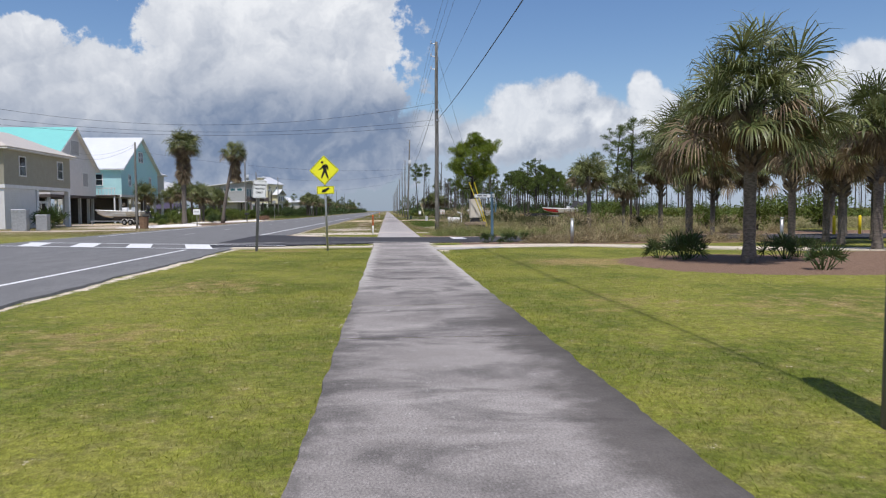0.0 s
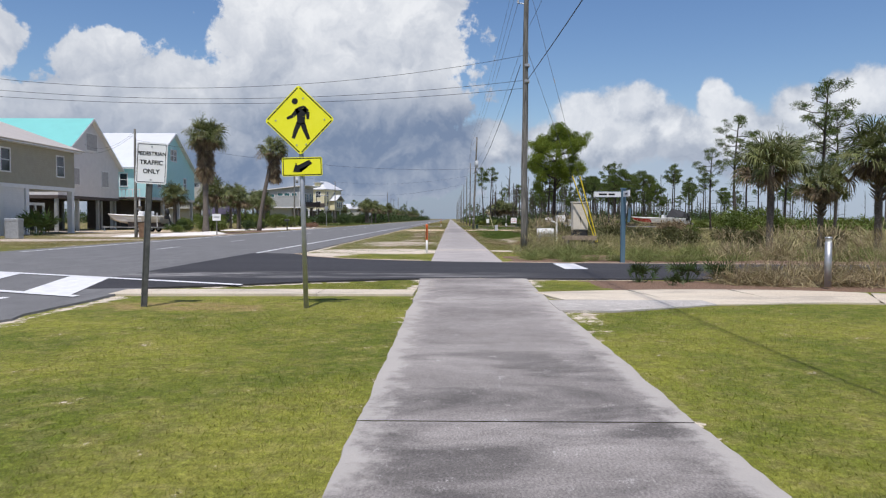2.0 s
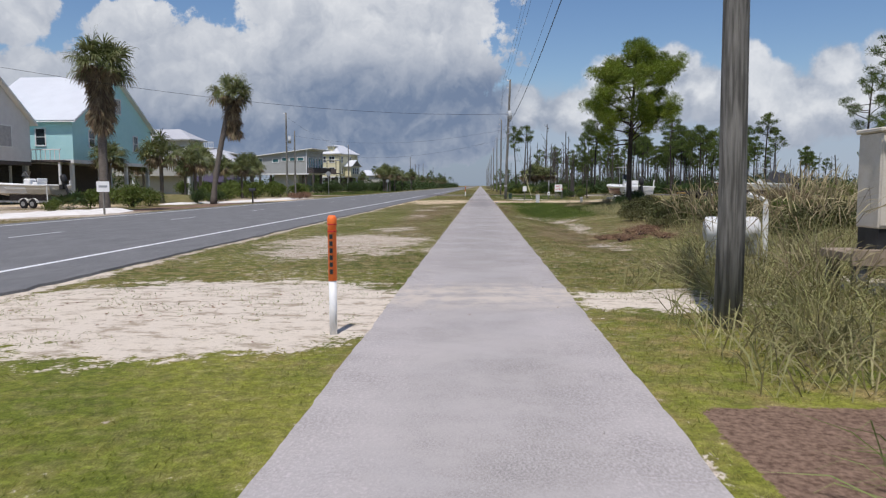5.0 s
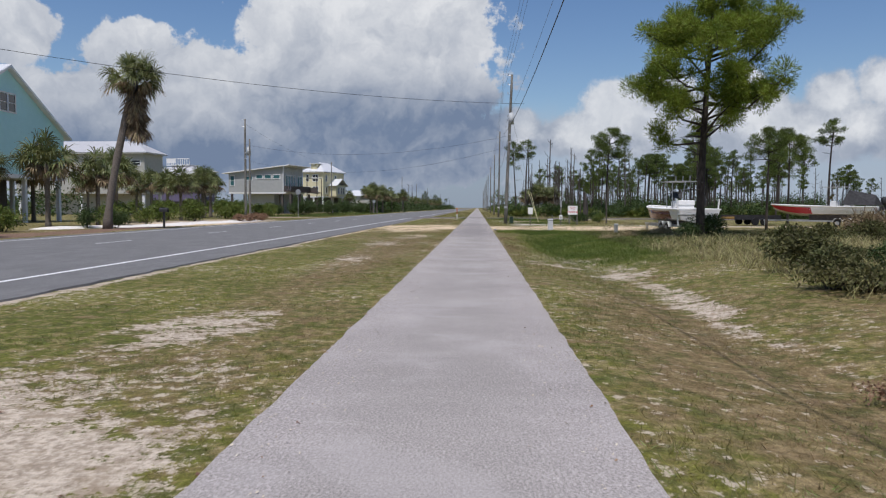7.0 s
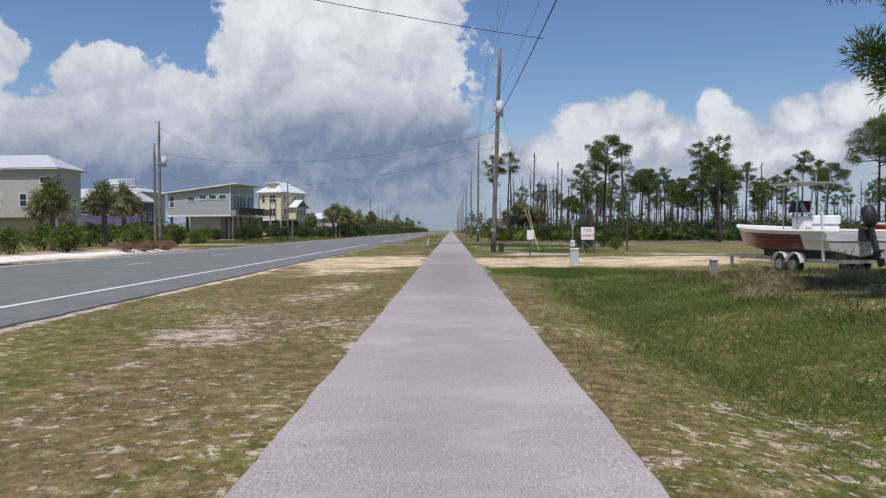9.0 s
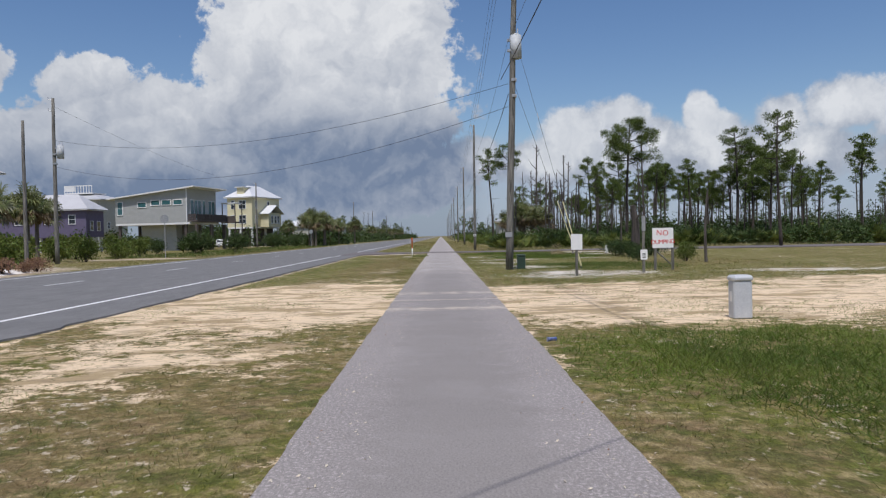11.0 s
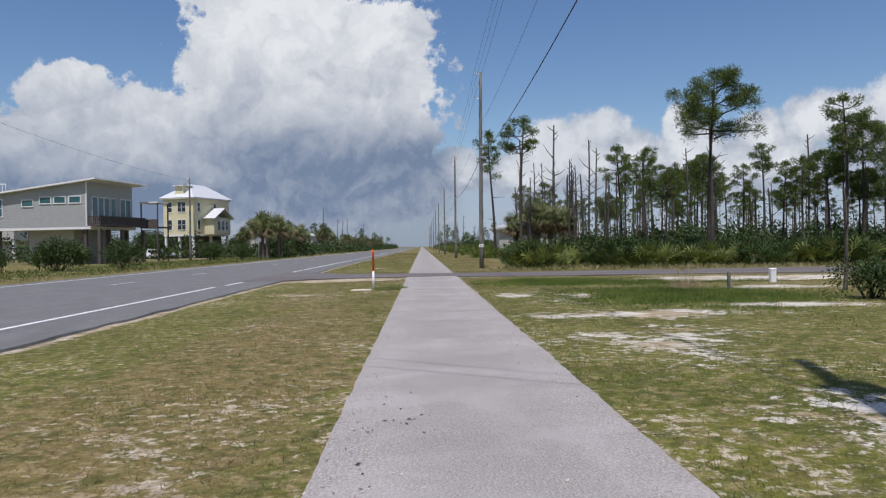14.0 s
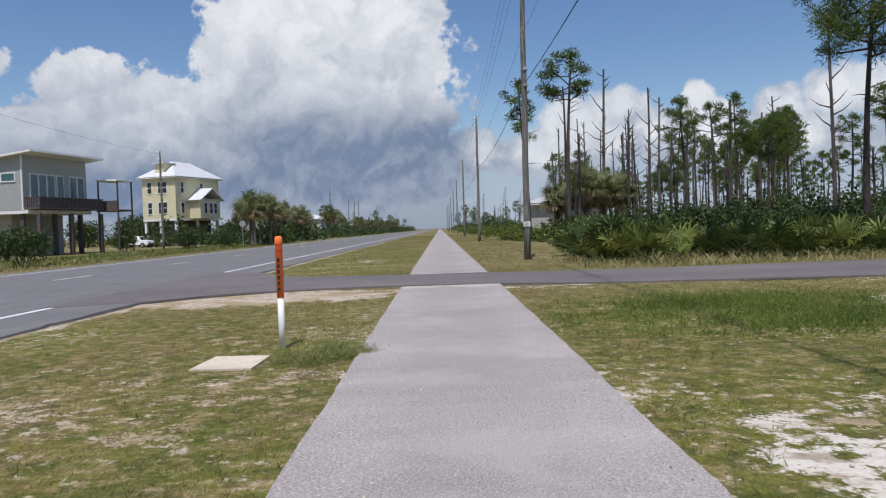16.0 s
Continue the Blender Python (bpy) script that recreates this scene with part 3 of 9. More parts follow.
def mesh_from(name, verts, faces_flat, per, material, parent=None, layer=None):
    """A mesh straight from arrays: verts (n, 3), faces with `per` corners each, and a colour layer."""
    me = bpy.data.meshes.new(name)
    verts = np.asarray(verts, np.float32)
    idx = np.asarray(faces_flat, np.int32).ravel()
    nf = len(idx) // per
    me.vertices.add(len(verts))
    me.vertices.foreach_set("co", verts.ravel())
    me.loops.add(len(idx))
    me.loops.foreach_set("vertex_index", idx)
    me.polygons.add(nf)
    me.polygons.foreach_set("loop_start", np.arange(0, nf * per, per, dtype=np.int32))
    me.polygons.foreach_set("loop_total", np.full(nf, per, np.int32))
    me.update(calc_edges=True)
    if layer is not None:
        at = me.color_attributes.new("cover", "FLOAT_COLOR", "POINT")
        at.data.foreach_set("color", np.c_[layer, np.ones(len(layer))].astype(np.float32).ravel())
    me.materials.append(material)
    ob = new(name, me)
    ob.parent = parent
    return ob


def rough_noise(x, y, size, seed=0):
    """Smooth random values 0..1 over the plan, with lumps of the given size in metres."""
    x, y = np.asarray(x, float) / size, np.asarray(y, float) / size
    i, j = np.floor(x), np.floor(y)
    u, v = x - i, y - j
    u, v = u * u * (3 - 2 * u), v * v * (3 - 2 * v)

    def h(a, b):
        s = np.sin(a * 127.1 + b * 311.7 + seed * 74.7) * 43758.5453
        return s - np.floor(s)
    return (h(i, j) * (1 - u) + h(i + 1, j) * u) * (1 - v) + (h(i, j + 1) * (1 - u) + h(i + 1, j + 1) * u) * v


def egg(x, y, cx, cy, rx, ry, soft=0.6):
    """1 inside an oval of the plan, falling to 0 outside."""
    r = np.sqrt(((x - cx) / rx) ** 2 + ((y - cy) / ry) ** 2)
    return np.clip((1.0 + soft - r) / (2 * soft), 0, 1)


# ---- plan: which cover lies where ----
ROAD_E, ROAD_W, LINE_E = -7.1, -20.1, -8.85      # the highway's edges and its edge line
X_NEAR, X_FAR = 33.35, 40.2                      # the fresh side road
LANE_NEAR, LANE_FAR = 163.4, 168.3               # the second side road
HALF = 1.25                                      # half the path's width
NEAR_X, NEAR_Y = (-7.2, -5.2, -3.7, -2.2, -0.7, 1.5, 10.0), (30.4, 31.4, 32.35, 33.0, 33.3, 33.4, 33.4)


def cover(x, y):
    """Sand, dryness and mulch over the plan."""
    x, y = np.asarray(x, float), np.asarray(y, float)
    spot = rough_noise(x, y, 1.1, 3) * 0.6 + rough_noise(x, y, 0.45, 5) * 0.4
    sand = np.zeros_like(x)

    def add(a, cx, cy, rx, ry, w=1.0, soft=0.5):
        np.maximum(a, w * egg(x, y, cx, cy, rx, ry, soft), out=a)
    # side road corner
    add(sand, -3.9, 49.6, 2.9, 3.0, 1.0, 0.3)
    add(sand, -6.0, 45.2, 1.2, 2.4, 0.92, 0.4)
    add(sand, 0.0, 50.6, 2.0, 0.9, 0.8)
    add(sand, 2.4, 50.4, 1.5, 0.9, 0.9)
    add(sand, -2.6, 42.2, 2.2, 0.35, 0.7)
    # verge beside the highway
    add(sand, -3.7, 60.8, 2.1, 4.4, 0.86, 0.4)
    add(sand, -3.1, 67.0, 0.7, 1.6, 0.5)
    add(sand, -3.6, 88.5, 0.8, 4.0, 0.40)
    add(sand, 1.5, 27.4, 0.25, 2.2, 0.6)
    add(sand, -1.40, 31.0, 0.16, 1.6, 0.5)
    add(sand, -1.3, 32.7, 0.25, 0.6, 0.7)
    add(sand, 1.4, 31.8, 0.2, 1.4, 0.6)
    add(sand, -3.4, 80.0, 0.7, 3.5, 0.30)
    add(sand, -3.2, 96.5, 0.9, 3.0, 0.5)
    # sandy drive over the path
    add(sand, -4.1, 113.3, 3.3, 5.4, 0.98, 0.3)
    add(sand, -4.3, 106.0, 2.2, 3.0, 0.6)
    add(sand, -3.7, 118.6, 2.8, 3.0, 0.95, 0.3)
    add(sand, -2.2, 121.8, 1.0, 3.0, 0.55)
    add(sand, 6.2, 113.0, 7.2, 4.6, 1.0, 0.3)
    add(sand, 0.0, 115.6, 1.5, 0.5, 0.5)
    add(sand, 12.0, 117.0, 5.0, 4.0, 0.8)
    add(sand, 24.0, 121.0, 6.0, 2.0, 0.75)
    add(sand, 14.5, 124.5, 3.5, 1.2, 0.7)
    add(sand, 5.6, 124.7, 2.7, 2.5, 0.66)
    add(sand, 4.6, 117.2, 3.8, 2.4, 0.9, 0.3)
    add(sand, 3.7, 61.0, 0.8, 1.5, 0.6)
    # open ground on the wild side
    add(sand, 4.0, 71.6, 0.40, 5.2, 0.66)
    add(sand, 4.1, 77.2, 0.8, 1.5, 0.7)
    add(sand, 3.0, 81.0, 1.4, 3.0, 0.44)
    add(sand, 7.4, 58.0, 1.2, 1.6, 0.5)
    add(sand, 5.6, 51.6, 1.6, 1.2, 0.85)
    add(sand, 4.6, 142.0, 3.0, 0.9, 0.68)
    add(sand, 8.5, 144.0, 2.5, 0.8, 0.8)
    add(sand, 3.2, 137.8, 1.6, 2.2, 0.47)
    add(sand, 3.8, 131.5, 1.8, 2.0, 0.55)
    add(sand, 3.3, 131.0, 1.4, 0.8, 0.35)
    add(sand, 2.5, 148.9, 1.0, 1.6, 0.5)
    add(sand, 3.6, 147.8, 1.4, 2.4, 0.42)
    add(sand, 14.0, 157.5, 6.0, 1.8, 0.95)
    add(sand, 11.0, 151.0, 3.0, 1.0, 0.6)
    # verge near the second side road
    add(sand, -3.8, 152.0, 2.4, 3.6, 0.30)
    add(sand, -4.6, 161.8, 3.4, 1.7, 1.0, 0.3)
    add(sand, 0.0, 162.6, 3.2, 0.6, 0.6)
    add(sand, -2.7, 128.5, 0.6, 3.5, 0.40)
    add(sand, -3.4, 180.0, 0.9, 3.0, 0.4)
    # drives on the housing side
    add(sand, -27.0, 82.0, 7.5, 9.0, 1.0, 0.25)
    add(sand, -38.0, 98.0, 9.0, 8.0, 1.0, 0.3)
    add(sand, -29.0, 65.0, 8.0, 3.0, 0.85, 0.3)
    add(sand, -25.6, 128.0, 5.2, 17.0, 1.0, 0.2)
    add(sand, -26.0, 140.0, 4.0, 5.0, 0.95, 0.3)
    add(sand, -26.5, 163.0, 5.0, 2.5, 1.0, 0.3)
    add(sand, -50.0, 262.0, 14.0, 3.0, 0.95, 0.3)
    # sandy margins of the pavements
    rim = np.exp(-((x - ROAD_E - 0.14) / 0.21) ** 2) * 0.85 + np.exp(-((x - ROAD_W + 0.5) / 0.5) ** 2) * 0.6
    sand = np.maximum(sand, np.where((y > X_FAR + 3) | (y < 29), rim, 0))
    rim = np.exp(-((np.abs(x) - HALF - 0.03) / 0.09) ** 2) * (0.30 + 0.5 * rough_noise(x, y, 1.7, 9)) * np.where(y > 24, 1, 0.4)
    sand = np.maximum(sand, rim)
    bend = np.interp(x, NEAR_X, NEAR_Y)
    rim = np.exp(-((y - bend + 0.08) / 0.12) ** 2) * 0.95 * (x > -7.2) * (x < 4.2)
    sand = np.maximum(sand, rim)
    sand = np.clip(sand + (spot - 0.5) * 0.9 * (sand > 0.05) * (sand < 0.97), 0, 1)
    dry = 0.16 + 0.30 * rough_noise(x, y, 6.0, 1) * (y > 40) + 0.35 * np.clip((y - 40) / 30, 0, 1) * rough_noise(x, y, 2.3, 2)
    for cx, cy, rx, ry, w in ((5.4, 19.0, 2.4, 2.0, 0.75), (6.5, 8.5, 2.5, 2.0, 0.5), (3.4, 9.5, 1.3, 2.0, 0.45), (-5.2, 27.5, 2.0, 0.9, 0.7), (-4.4, 13.0, 1.6, 2.0, 0.55), (-4.5, 6.5, 1.6, 2.0, 0.5),
                              (-3.0, 84.0, 1.1, 16.0, 0.85), (-2.9, 136.0, 1.5, 11.0, 0.95), (3.0, 66.0, 1.4, 9.0, 0.75), (6.5, 66.0, 2.0, 6.0, 0.7), (2.6, 84.0, 1.0, 8.0, 0.5), (-4.6, 149.0, 2.0, 5.0, 0.7), (3.0, 133.0, 2.0, 7.0, 0.25), (20.0, 140.0, 8.0, 12.0, 0.15), (-3.5, 104.0, 2.5, 5.0, 0.7)):
        dry = np.maximum(dry, w * egg(x, y, cx, cy, rx, ry, 0.5))
    lush = 1.3 * egg(x, y, -3.0, 44.2, 2.2, 1.8, 0.3) + egg(x, y, 4.8, 90.0, 2.6, 12.0, 0.4) + egg(x, y, 4.5, 105.0, 3.0, 3.0, 0.4) + egg(x, y, 7.0, 147.0, 4.5, 5.5, 0.4) + egg(x, y, -5.5, 72.0, 1.5, 16.0, 0.4) + egg(x, y, -4.0, 190.0, 3.0, 22.0, 0.3) + egg(x, y, -5.9, 138.0, 1.2, 16.0, 0.4) + 0.7 * egg(x, y, 4.6, 140.0, 4.5, 18.0, 0.3)
    dry = np.clip(dry - 0.55 * np.clip(lush, 0, 1), 0, 1)
    mulch = np.zeros_like(x)
    add(mulch, 10.2, 18.0, 4.2, 4.2, 1.0, 0.15)
    add(mulch, 17.5, 19.5, 6.0, 3.6, 1.0, 0.15)
    np.maximum(mulch, ((y > 40.3) & (y < 44.6 + 1.2 * rough_noise(x, y, 2.0, 4)) & (x > 1.35 + 0.5 * rough_noise(x, y, 0.8, 6)) & (x < 40)) * 1.0, out=mulch)
    np.maximum(mulch, ((y > 30.4 + 0.9 * np.clip(2.9 - x, 0, 1)) & (y < X_NEAR - 0.05) & (x > 2.9 - 0.12 * (y - 31)) & (x < 18)) * 1.0, out=mulch)
    np.maximum(mulch, ((x < -21.3) & (x > -25) & (y > 84) & (y < 112)) * 0.85, out=mulch)
    return np.clip(sand, 0, 1), dry, mulch


def ground_height(x, y):
    x, y = np.asarray(x, float), np.asarray(y, float)
    away = np.clip((np.abs(x) - 1.2) / 2.5, 0, 1)
    z = -0.035 + away * 0.05 * (rough_noise(x, y, 4.0, 11) - 0.5) + away * 0.03 * (rough_noise(x, y, 1.3, 12) - 0.5)
    # shallow swale and low banks on the wild side
    side = np.clip((y - 55) / 10, 0, 1) * np.clip((104 - y) / 6, 0, 1)
    z = z - 0.28 * np.exp(-((x - 3.6) / 1.3) ** 2) * side + 0.30 * np.clip((x - 5.5) / 4, 0, 1) * side
    z = z + 0.12 * np.clip((x - 2.2) / 3, 0, 1) * np.clip((y - 43) / 4, 0, 1) * np.clip((80 - y) / 10, 0, 1)
    # paved strips stay clear of the turf
    low = ((x < ROAD_E + 0.35) & (x > ROAD_W - 0.35)) | ((y > 28.0) & (y < 41.2) & (x > -9) & (x < 90)) | ((y > LANE_NEAR - 1.5) & (y < LANE_FAR + 6) & (x > -9))
    z = np.where(low, np.minimum(z, -0.035), z)
    far = np.clip((np.abs(x) - 60) / 60, 0, 1)
    return z - far * 0.1


def spread(knots):
    out = []
    for a, b, step in knots:
        n = max(1, int(round((b - a) / step)))
        out += [a + (b - a) * k / n for k in range(n)]
    return np.array(out + [knots[-1][1]])


gx = spread(((-3000, -400, 400), (-400, -100, 40), (-100, -50, 5), (-50, -21, 1.0), (-21, -7.6, 1.6), (-7.6, -1.2, 0.21), (-1.2, 1.2, 0.6), (1.2, 9, 0.21), (9, 30, 0.8), (30, 80, 5), (80, 400, 40), (400, 3000, 400)))
gy = spread(((-300, -40, 40), (-40, -8, 2), (-8, 175, 0.3), (175, 220, 1.0), (220, 400, 6), (400, 1000, 60), (1000, 4500, 500)))
GX, GY = np.meshgrid(gx, gy)
n_x, n_y = len(gx), len(gy)
k = (np.arange(n_y - 1)[:, None] * n_x + np.arange(n_x - 1)[None, :]).ravel()
quads = np.stack([k, k + 1, k + 1 + n_x, k + n_x], 1)
ground = mesh_from("ground", np.stack([GX.ravel(), GY.ravel(), ground_height(GX, GY).ravel()], 1), quads, 4, M_GROUND, layer=np.stack([v.ravel() for v in cover(GX, GY)], 1))
ground.data.polygons.foreach_set("use_smooth", [True] * len(ground.data.polygons))
tagged(ground, "patchy mown turf with bare sand and mulch", "ground", kind="structure")


def ribbon(name, xs, y0, y1, step, z, material, label, category, wobble=0.0, parent=None, kind="structure", thick=0.06):
    """A strip of pavement along y between two edges (numbers or functions of y), with a solid edge below it."""
    ys = np.linspace(y0, y1, max(2, int((y1 - y0) / step) + 1))
    bm = bmesh.new()
    rows = []
    for i, y in enumerate(ys):
        l, r = (f(y) if callable(f) else f for f in xs)
        if wobble:
            l += wobble * (float(rough_noise(l, y, 0.5, 21)) + 0.6 * float(rough_noise(l, y, 0.17, 22)) - 0.8)
            r += wobble * (float(rough_noise(r, y, 0.5, 23)) + 0.6 * float(rough_noise(r, y, 0.17, 24)) - 0.8)
        rows.append([bm.verts.new(p) for p in ((l - 0.02, y, z - thick), (l, y, z), (r, y, z), (r + 0.02, y, z - thick))])
    for a, b in zip(rows, rows[1:]):
        for q in range(3):
            bm.faces.new((a[q], a[q + 1], b[q + 1], b[q]))
    return tagged(part(name, bm, material, parent), label, category, kind=kind)


def flare(y):
    """How much wider the path gets towards the side road."""
    return 0.10 * max(0.0, 1 - abs(y - X_NEAR) / 3.2) ** 1.5 if y < X_NEAR + 0.1 else 0.0


joints = (-6.0, 6.2, 9.3, 20.0, X_NEAR)
for a, b in zip(joints, joints[1:]):
    ribbon("path", (lambda y: -HALF - flare(y), lambda y: HALF + flare(y)), a + 0.012, b - (0.012 if b < 30 else 0.0), 0.12, 0.0, M_PATH_OLD, "grey weather-stained asphalt footpath between mown verges", "path", 0.05)
ribbon("path", (-20 * 0 - HALF, HALF), -60, -6.0, 2.0, 0.0, M_PATH_OLD, "grey weather-stained asphalt footpath between mown verges", "path")
ribbon("path", (-HALF, HALF), 40.27, 90.0, 0.12, 0.0, M_PATH_NEW, "pale grey worn asphalt footpath", "path", 0.035)
ribbon("path", (-HALF, HALF), 90.0, LANE_NEAR, 0.12, 0.0, M_PATH_NEW, "pale grey worn asphalt footpath", "path", 0.035)
ribbon("path", (-HALF, HALF), LANE_FAR, 330, 0.6, 0.0, M_PATH_NEW, "pale grey worn asphalt footpath", "path", 0.03)
ribbon("path", (-HALF, HALF), 330, 2500, 60, 0.0, M_PATH_NEW, "pale grey worn asphalt footpath", "path")
road = ribbon("road", (ROAD_W, ROAD_E), -80, 260, 0.5, 0.0, M_ROAD, "grey two-lane highway with worn edge lines", "road", 0.14)
ribbon("road", (ROAD_W, ROAD_E), 260, 2500, 60, 0.0, M_ROAD, "grey two-lane highway with worn edge lines", "road")


def flat(name, outline, z, material, label, category, parent=None, kind="structure", thick=0.05):
    bm = prism(bmesh.new(), outline, z - thick, z)
    return tagged(part(name, bm, material, parent), label, category, kind=kind)


def curve_between(pts, n=6):
    """A smooth line through the points."""
    out = []
    for i in range(len(pts) - 1):
        p0, p1, p2, p3 = (Vector((*pts[max(0, min(len(pts) - 1, q))], 0)) for q in (i - 1, i, i + 1, i + 2))
        for s in range(n):
            t = s / n
            v = 0.5 * ((2 * p1) + (p2 - p0) * t + (2 * p0 - 5 * p1 + 4 * p2 - p3) * t * t + (3 * p1 - p0 - 3 * p2 + p3) * t ** 3)
            out.append((v.x, v.y))
    return out + [tuple(pts[-1])]


near_edge = curve_between([(-9.0, 30.0), (-7.2, 30.4), (-5.2, 31.4), (-3.7, 32.35), (-2.2, 33.0), (-0.7, 33.3), (1.0, 33.38), (3.0, 33.4), (6.0, 33.4), (12, 33.4), (24, 33.4), (48, 33.4), (90, 33.4)])
far_edge = curve_between([(90, 39.2), (60, 39.35), (36, 39.5), (20, 39.6), (12, 39.68), (7.6, 39.75), (4.6, 39.98), (2.6, 40.15), (1.2, 40.3), (-0.1, 40.55), (-1.3, 40.85), (-4.0, 42.0), (-6.0, 43.7), (-7.1, 45.8), (-9.0, 46.6)])
flat("side_road", near_edge + far_edge, 0.006, M_FRESH, "dark freshly laid asphalt side road", "road")
# pale concrete edging on the far side of the side road
bm = bmesh.new()
edge = far_edge[2:-6]
for (ax, ay), (bx, by) in zip(edge, edge[1:]):
    d = Vector((bx - ax, by - ay, 0)).normalized()
    nrm = Vector((d.y, -d.x, 0))
    quad = [(ax, ay), (ax + nrm.x * 0.15, ay + nrm.y * 0.15), (bx + nrm.x * 0.15, by + nrm.y * 0.15), (bx, by)]
    if not (min(ax, bx) < 1.19 and max(ax, bx) > -1.3):
        prism(bm, quad, -0.06, 0.02)
kerb = tagged(part("kerb", bm, M_KERB), "orange tan concrete edging strip along the asphalt", "kerb", kind="structure")
lane_near = curve_between([(-9, 160.5), (-7.0, 161.4), (-5.6, 162.8), (-3.0, 163.6), (0, 163.6), (4.1, 162.6), (10.2, 162.0), (20, 161.0), (36, 159.0), (60, 155.9), (90, 152.0)])
lane_far = curve_between([(90, 160.5), (64, 163.8), (42, 166.4), (26, 167.8), (14.0, 168.0), (5.3, 167.6), (1.0, 168.0), (-1.2, 168.3), (-5.0, 169.2), (-7.0, 172.5), (-9, 174.0)])
flat("side_lane", lane_near + lane_far, 0.006, M_LANE, "brown grey sandy asphalt side lane", "road")


def walkway(name, line, width, material, label, joint=1.5):
    """A concrete walk of separate slabs along a line."""
    line = curve_between(line, 10)
    pts = [Vector((*p, 0)) for p in line]
    run, slab, bm0 = 0.0, [], None
    walk_ob = tagged(new(name), label, "walkway", kind="structure")
    out = []
    for a, b in zip(pts, pts[1:]):
        d = (b - a).normalized()
        n = Vector((-d.y, d.x, 0))
        out.append((a, n))
        run += (b - a).length
        if run > joint or b is pts[-1]:
            out.append((b - d * 0.015, n))
            bm = bmesh.new()
            rows = [[bm.verts.new(p + s * n * (width(p.x) if callable(width) else width) / 2 + Vector((0, 0, z))) for s, z in ((-1, -0.05), (-1, 0.004), (1, 0.004), (1, -0.05))] for p, n in out]
            for q, r in zip(rows, rows[1:]):
                for i in range(3):
                    bm.faces.new((q[i], r[i], r[i + 1], q[i + 1]))
            bm.faces.new(rows[0])
            bm.faces.new(rows[-1][::-1])
            bmesh.ops.recalc_face_normals(bm, faces=bm.faces)
            part("slab", bm, material, walk_ob)
            run, out = 0.0, []
    return walk_ob


walkway("walkway", [(1.5, 28.5), (4.0, 29.1), (7.0, 29.2), (10.0, 27.6), (13.0, 25.6), (17.0, 24.0), (22.0, 23.2), (34.0, 23.0)], lambda x: 2.8 - 0.9 * min(1, max(0, (x - 4.5) / 4)), M_CONCRETE, "tan concrete walkway curving through the lawn", 1.9)
walkway("walkway", [(-1.3, 29.75), (-4.2, 29.75), (-7.3, 29.6)], 1.0, M_CONCRETE, "short tan concrete walkway to the highway", 1.6)

# ---- painted markings ----
def stripe(name, x0, x1, y0, y1, label, z=0.004, skew=0.0):
    bm = bmesh.new()
    n = max(1, int((y1 - y0) / 3.0))
    for k in range(n):
        a, b = y0 + (y1 - y0) * k / n, y0 + (y1 - y0) * (k + 1) / n
        bm.faces.new([bm.verts.new(p) for p in ((x0, a, z), (x1, a + skew, z), (x1, b + skew, z), (x0, b, z))])
    return tagged(part(name, bm, M_PAINT), label, "road marking", kind="structure")


for a, b, c in ((-60, 28.4, 0), (46.6, 156.2, 0), (157.6, 340.0, 0.12)):
    stripe("edge_line", LINE_E - 0.08 + c, LINE_E + 0.08 + c, a, b, "white painted edge line on the highway")
    stripe("edge_line", ROAD_W + 0.95, ROAD_W + 1.1, a, b, "white painted edge line on the highway")
stripe("edge_line", LINE_E - 0.08, LINE_E + 0.08, 340, 1500, "white painted edge line on the highway")
for kk in range(24):
    y = 50 + 12.2 * kk
    stripe("lane_dash", -14.55, -14.45, y, y + 3.0, "faint worn centre dash on the highway")


def crossing_low(x):
    return 28.5 + 0.47 * (-7.5 - x)


def crossing_high(x):
    return 31.1 + 0.47 * (-5.2 - x)


def painted(name, outline, label, z=0.012):
    bm = bmesh.new()
    bm.faces.new([bm.verts.new((x, y, z)) for x, y in outline])
    bmesh.ops.recalc_face_normals(bm, faces=bm.faces)
    return tagged(part(name, bm, M_PAINT), label, "road marking", kind="structure")


for a in (-7.8, -10.75, -13.65, -16.6):
    b = a - 1.25
    painted("crossing_bar", [(a, crossing_low(a)), (a - 1.15, crossing_high(a - 1.15)), (b - 1.15, crossing_high(b - 1.15)), (b, crossing_low(b))], "broad white crossing bar")
painted("crossing_line", [(-7.6, crossing_low(-7.6) - 0.14), (-7.6, crossing_low(-7.6) + 0.14), (-19.2, crossing_low(-19.2) + 0.14), (-19.2, crossing_low(-19.2) - 0.14)], "white crossing border line", 0.016)
painted("crossing_line", [(-5.2, crossing_high(-5.2) - 0.14), (-5.2, crossing_high(-5.2) + 0.14), (-19.2, crossing_high(-19.2) + 0.14), (-19.2, crossing_high(-19.2) - 0.14)], "white crossing border line", 0.016)
stripe("stop_bar", 2.85, 3.55, 36.9, 39.7, "white stop bar on the side road", 0.011)
# older grey slab where the walkway meets the footpath
flat("worn_slab", [(1.21, 26.75), (2.1, 26.7), (3.1, 27.15), (4.1, 27.7), (4.05, 28.36), (1.21, 28.3)], 0.008, M_SLAB, "worn grey concrete slab beside the footpath", "walkway")


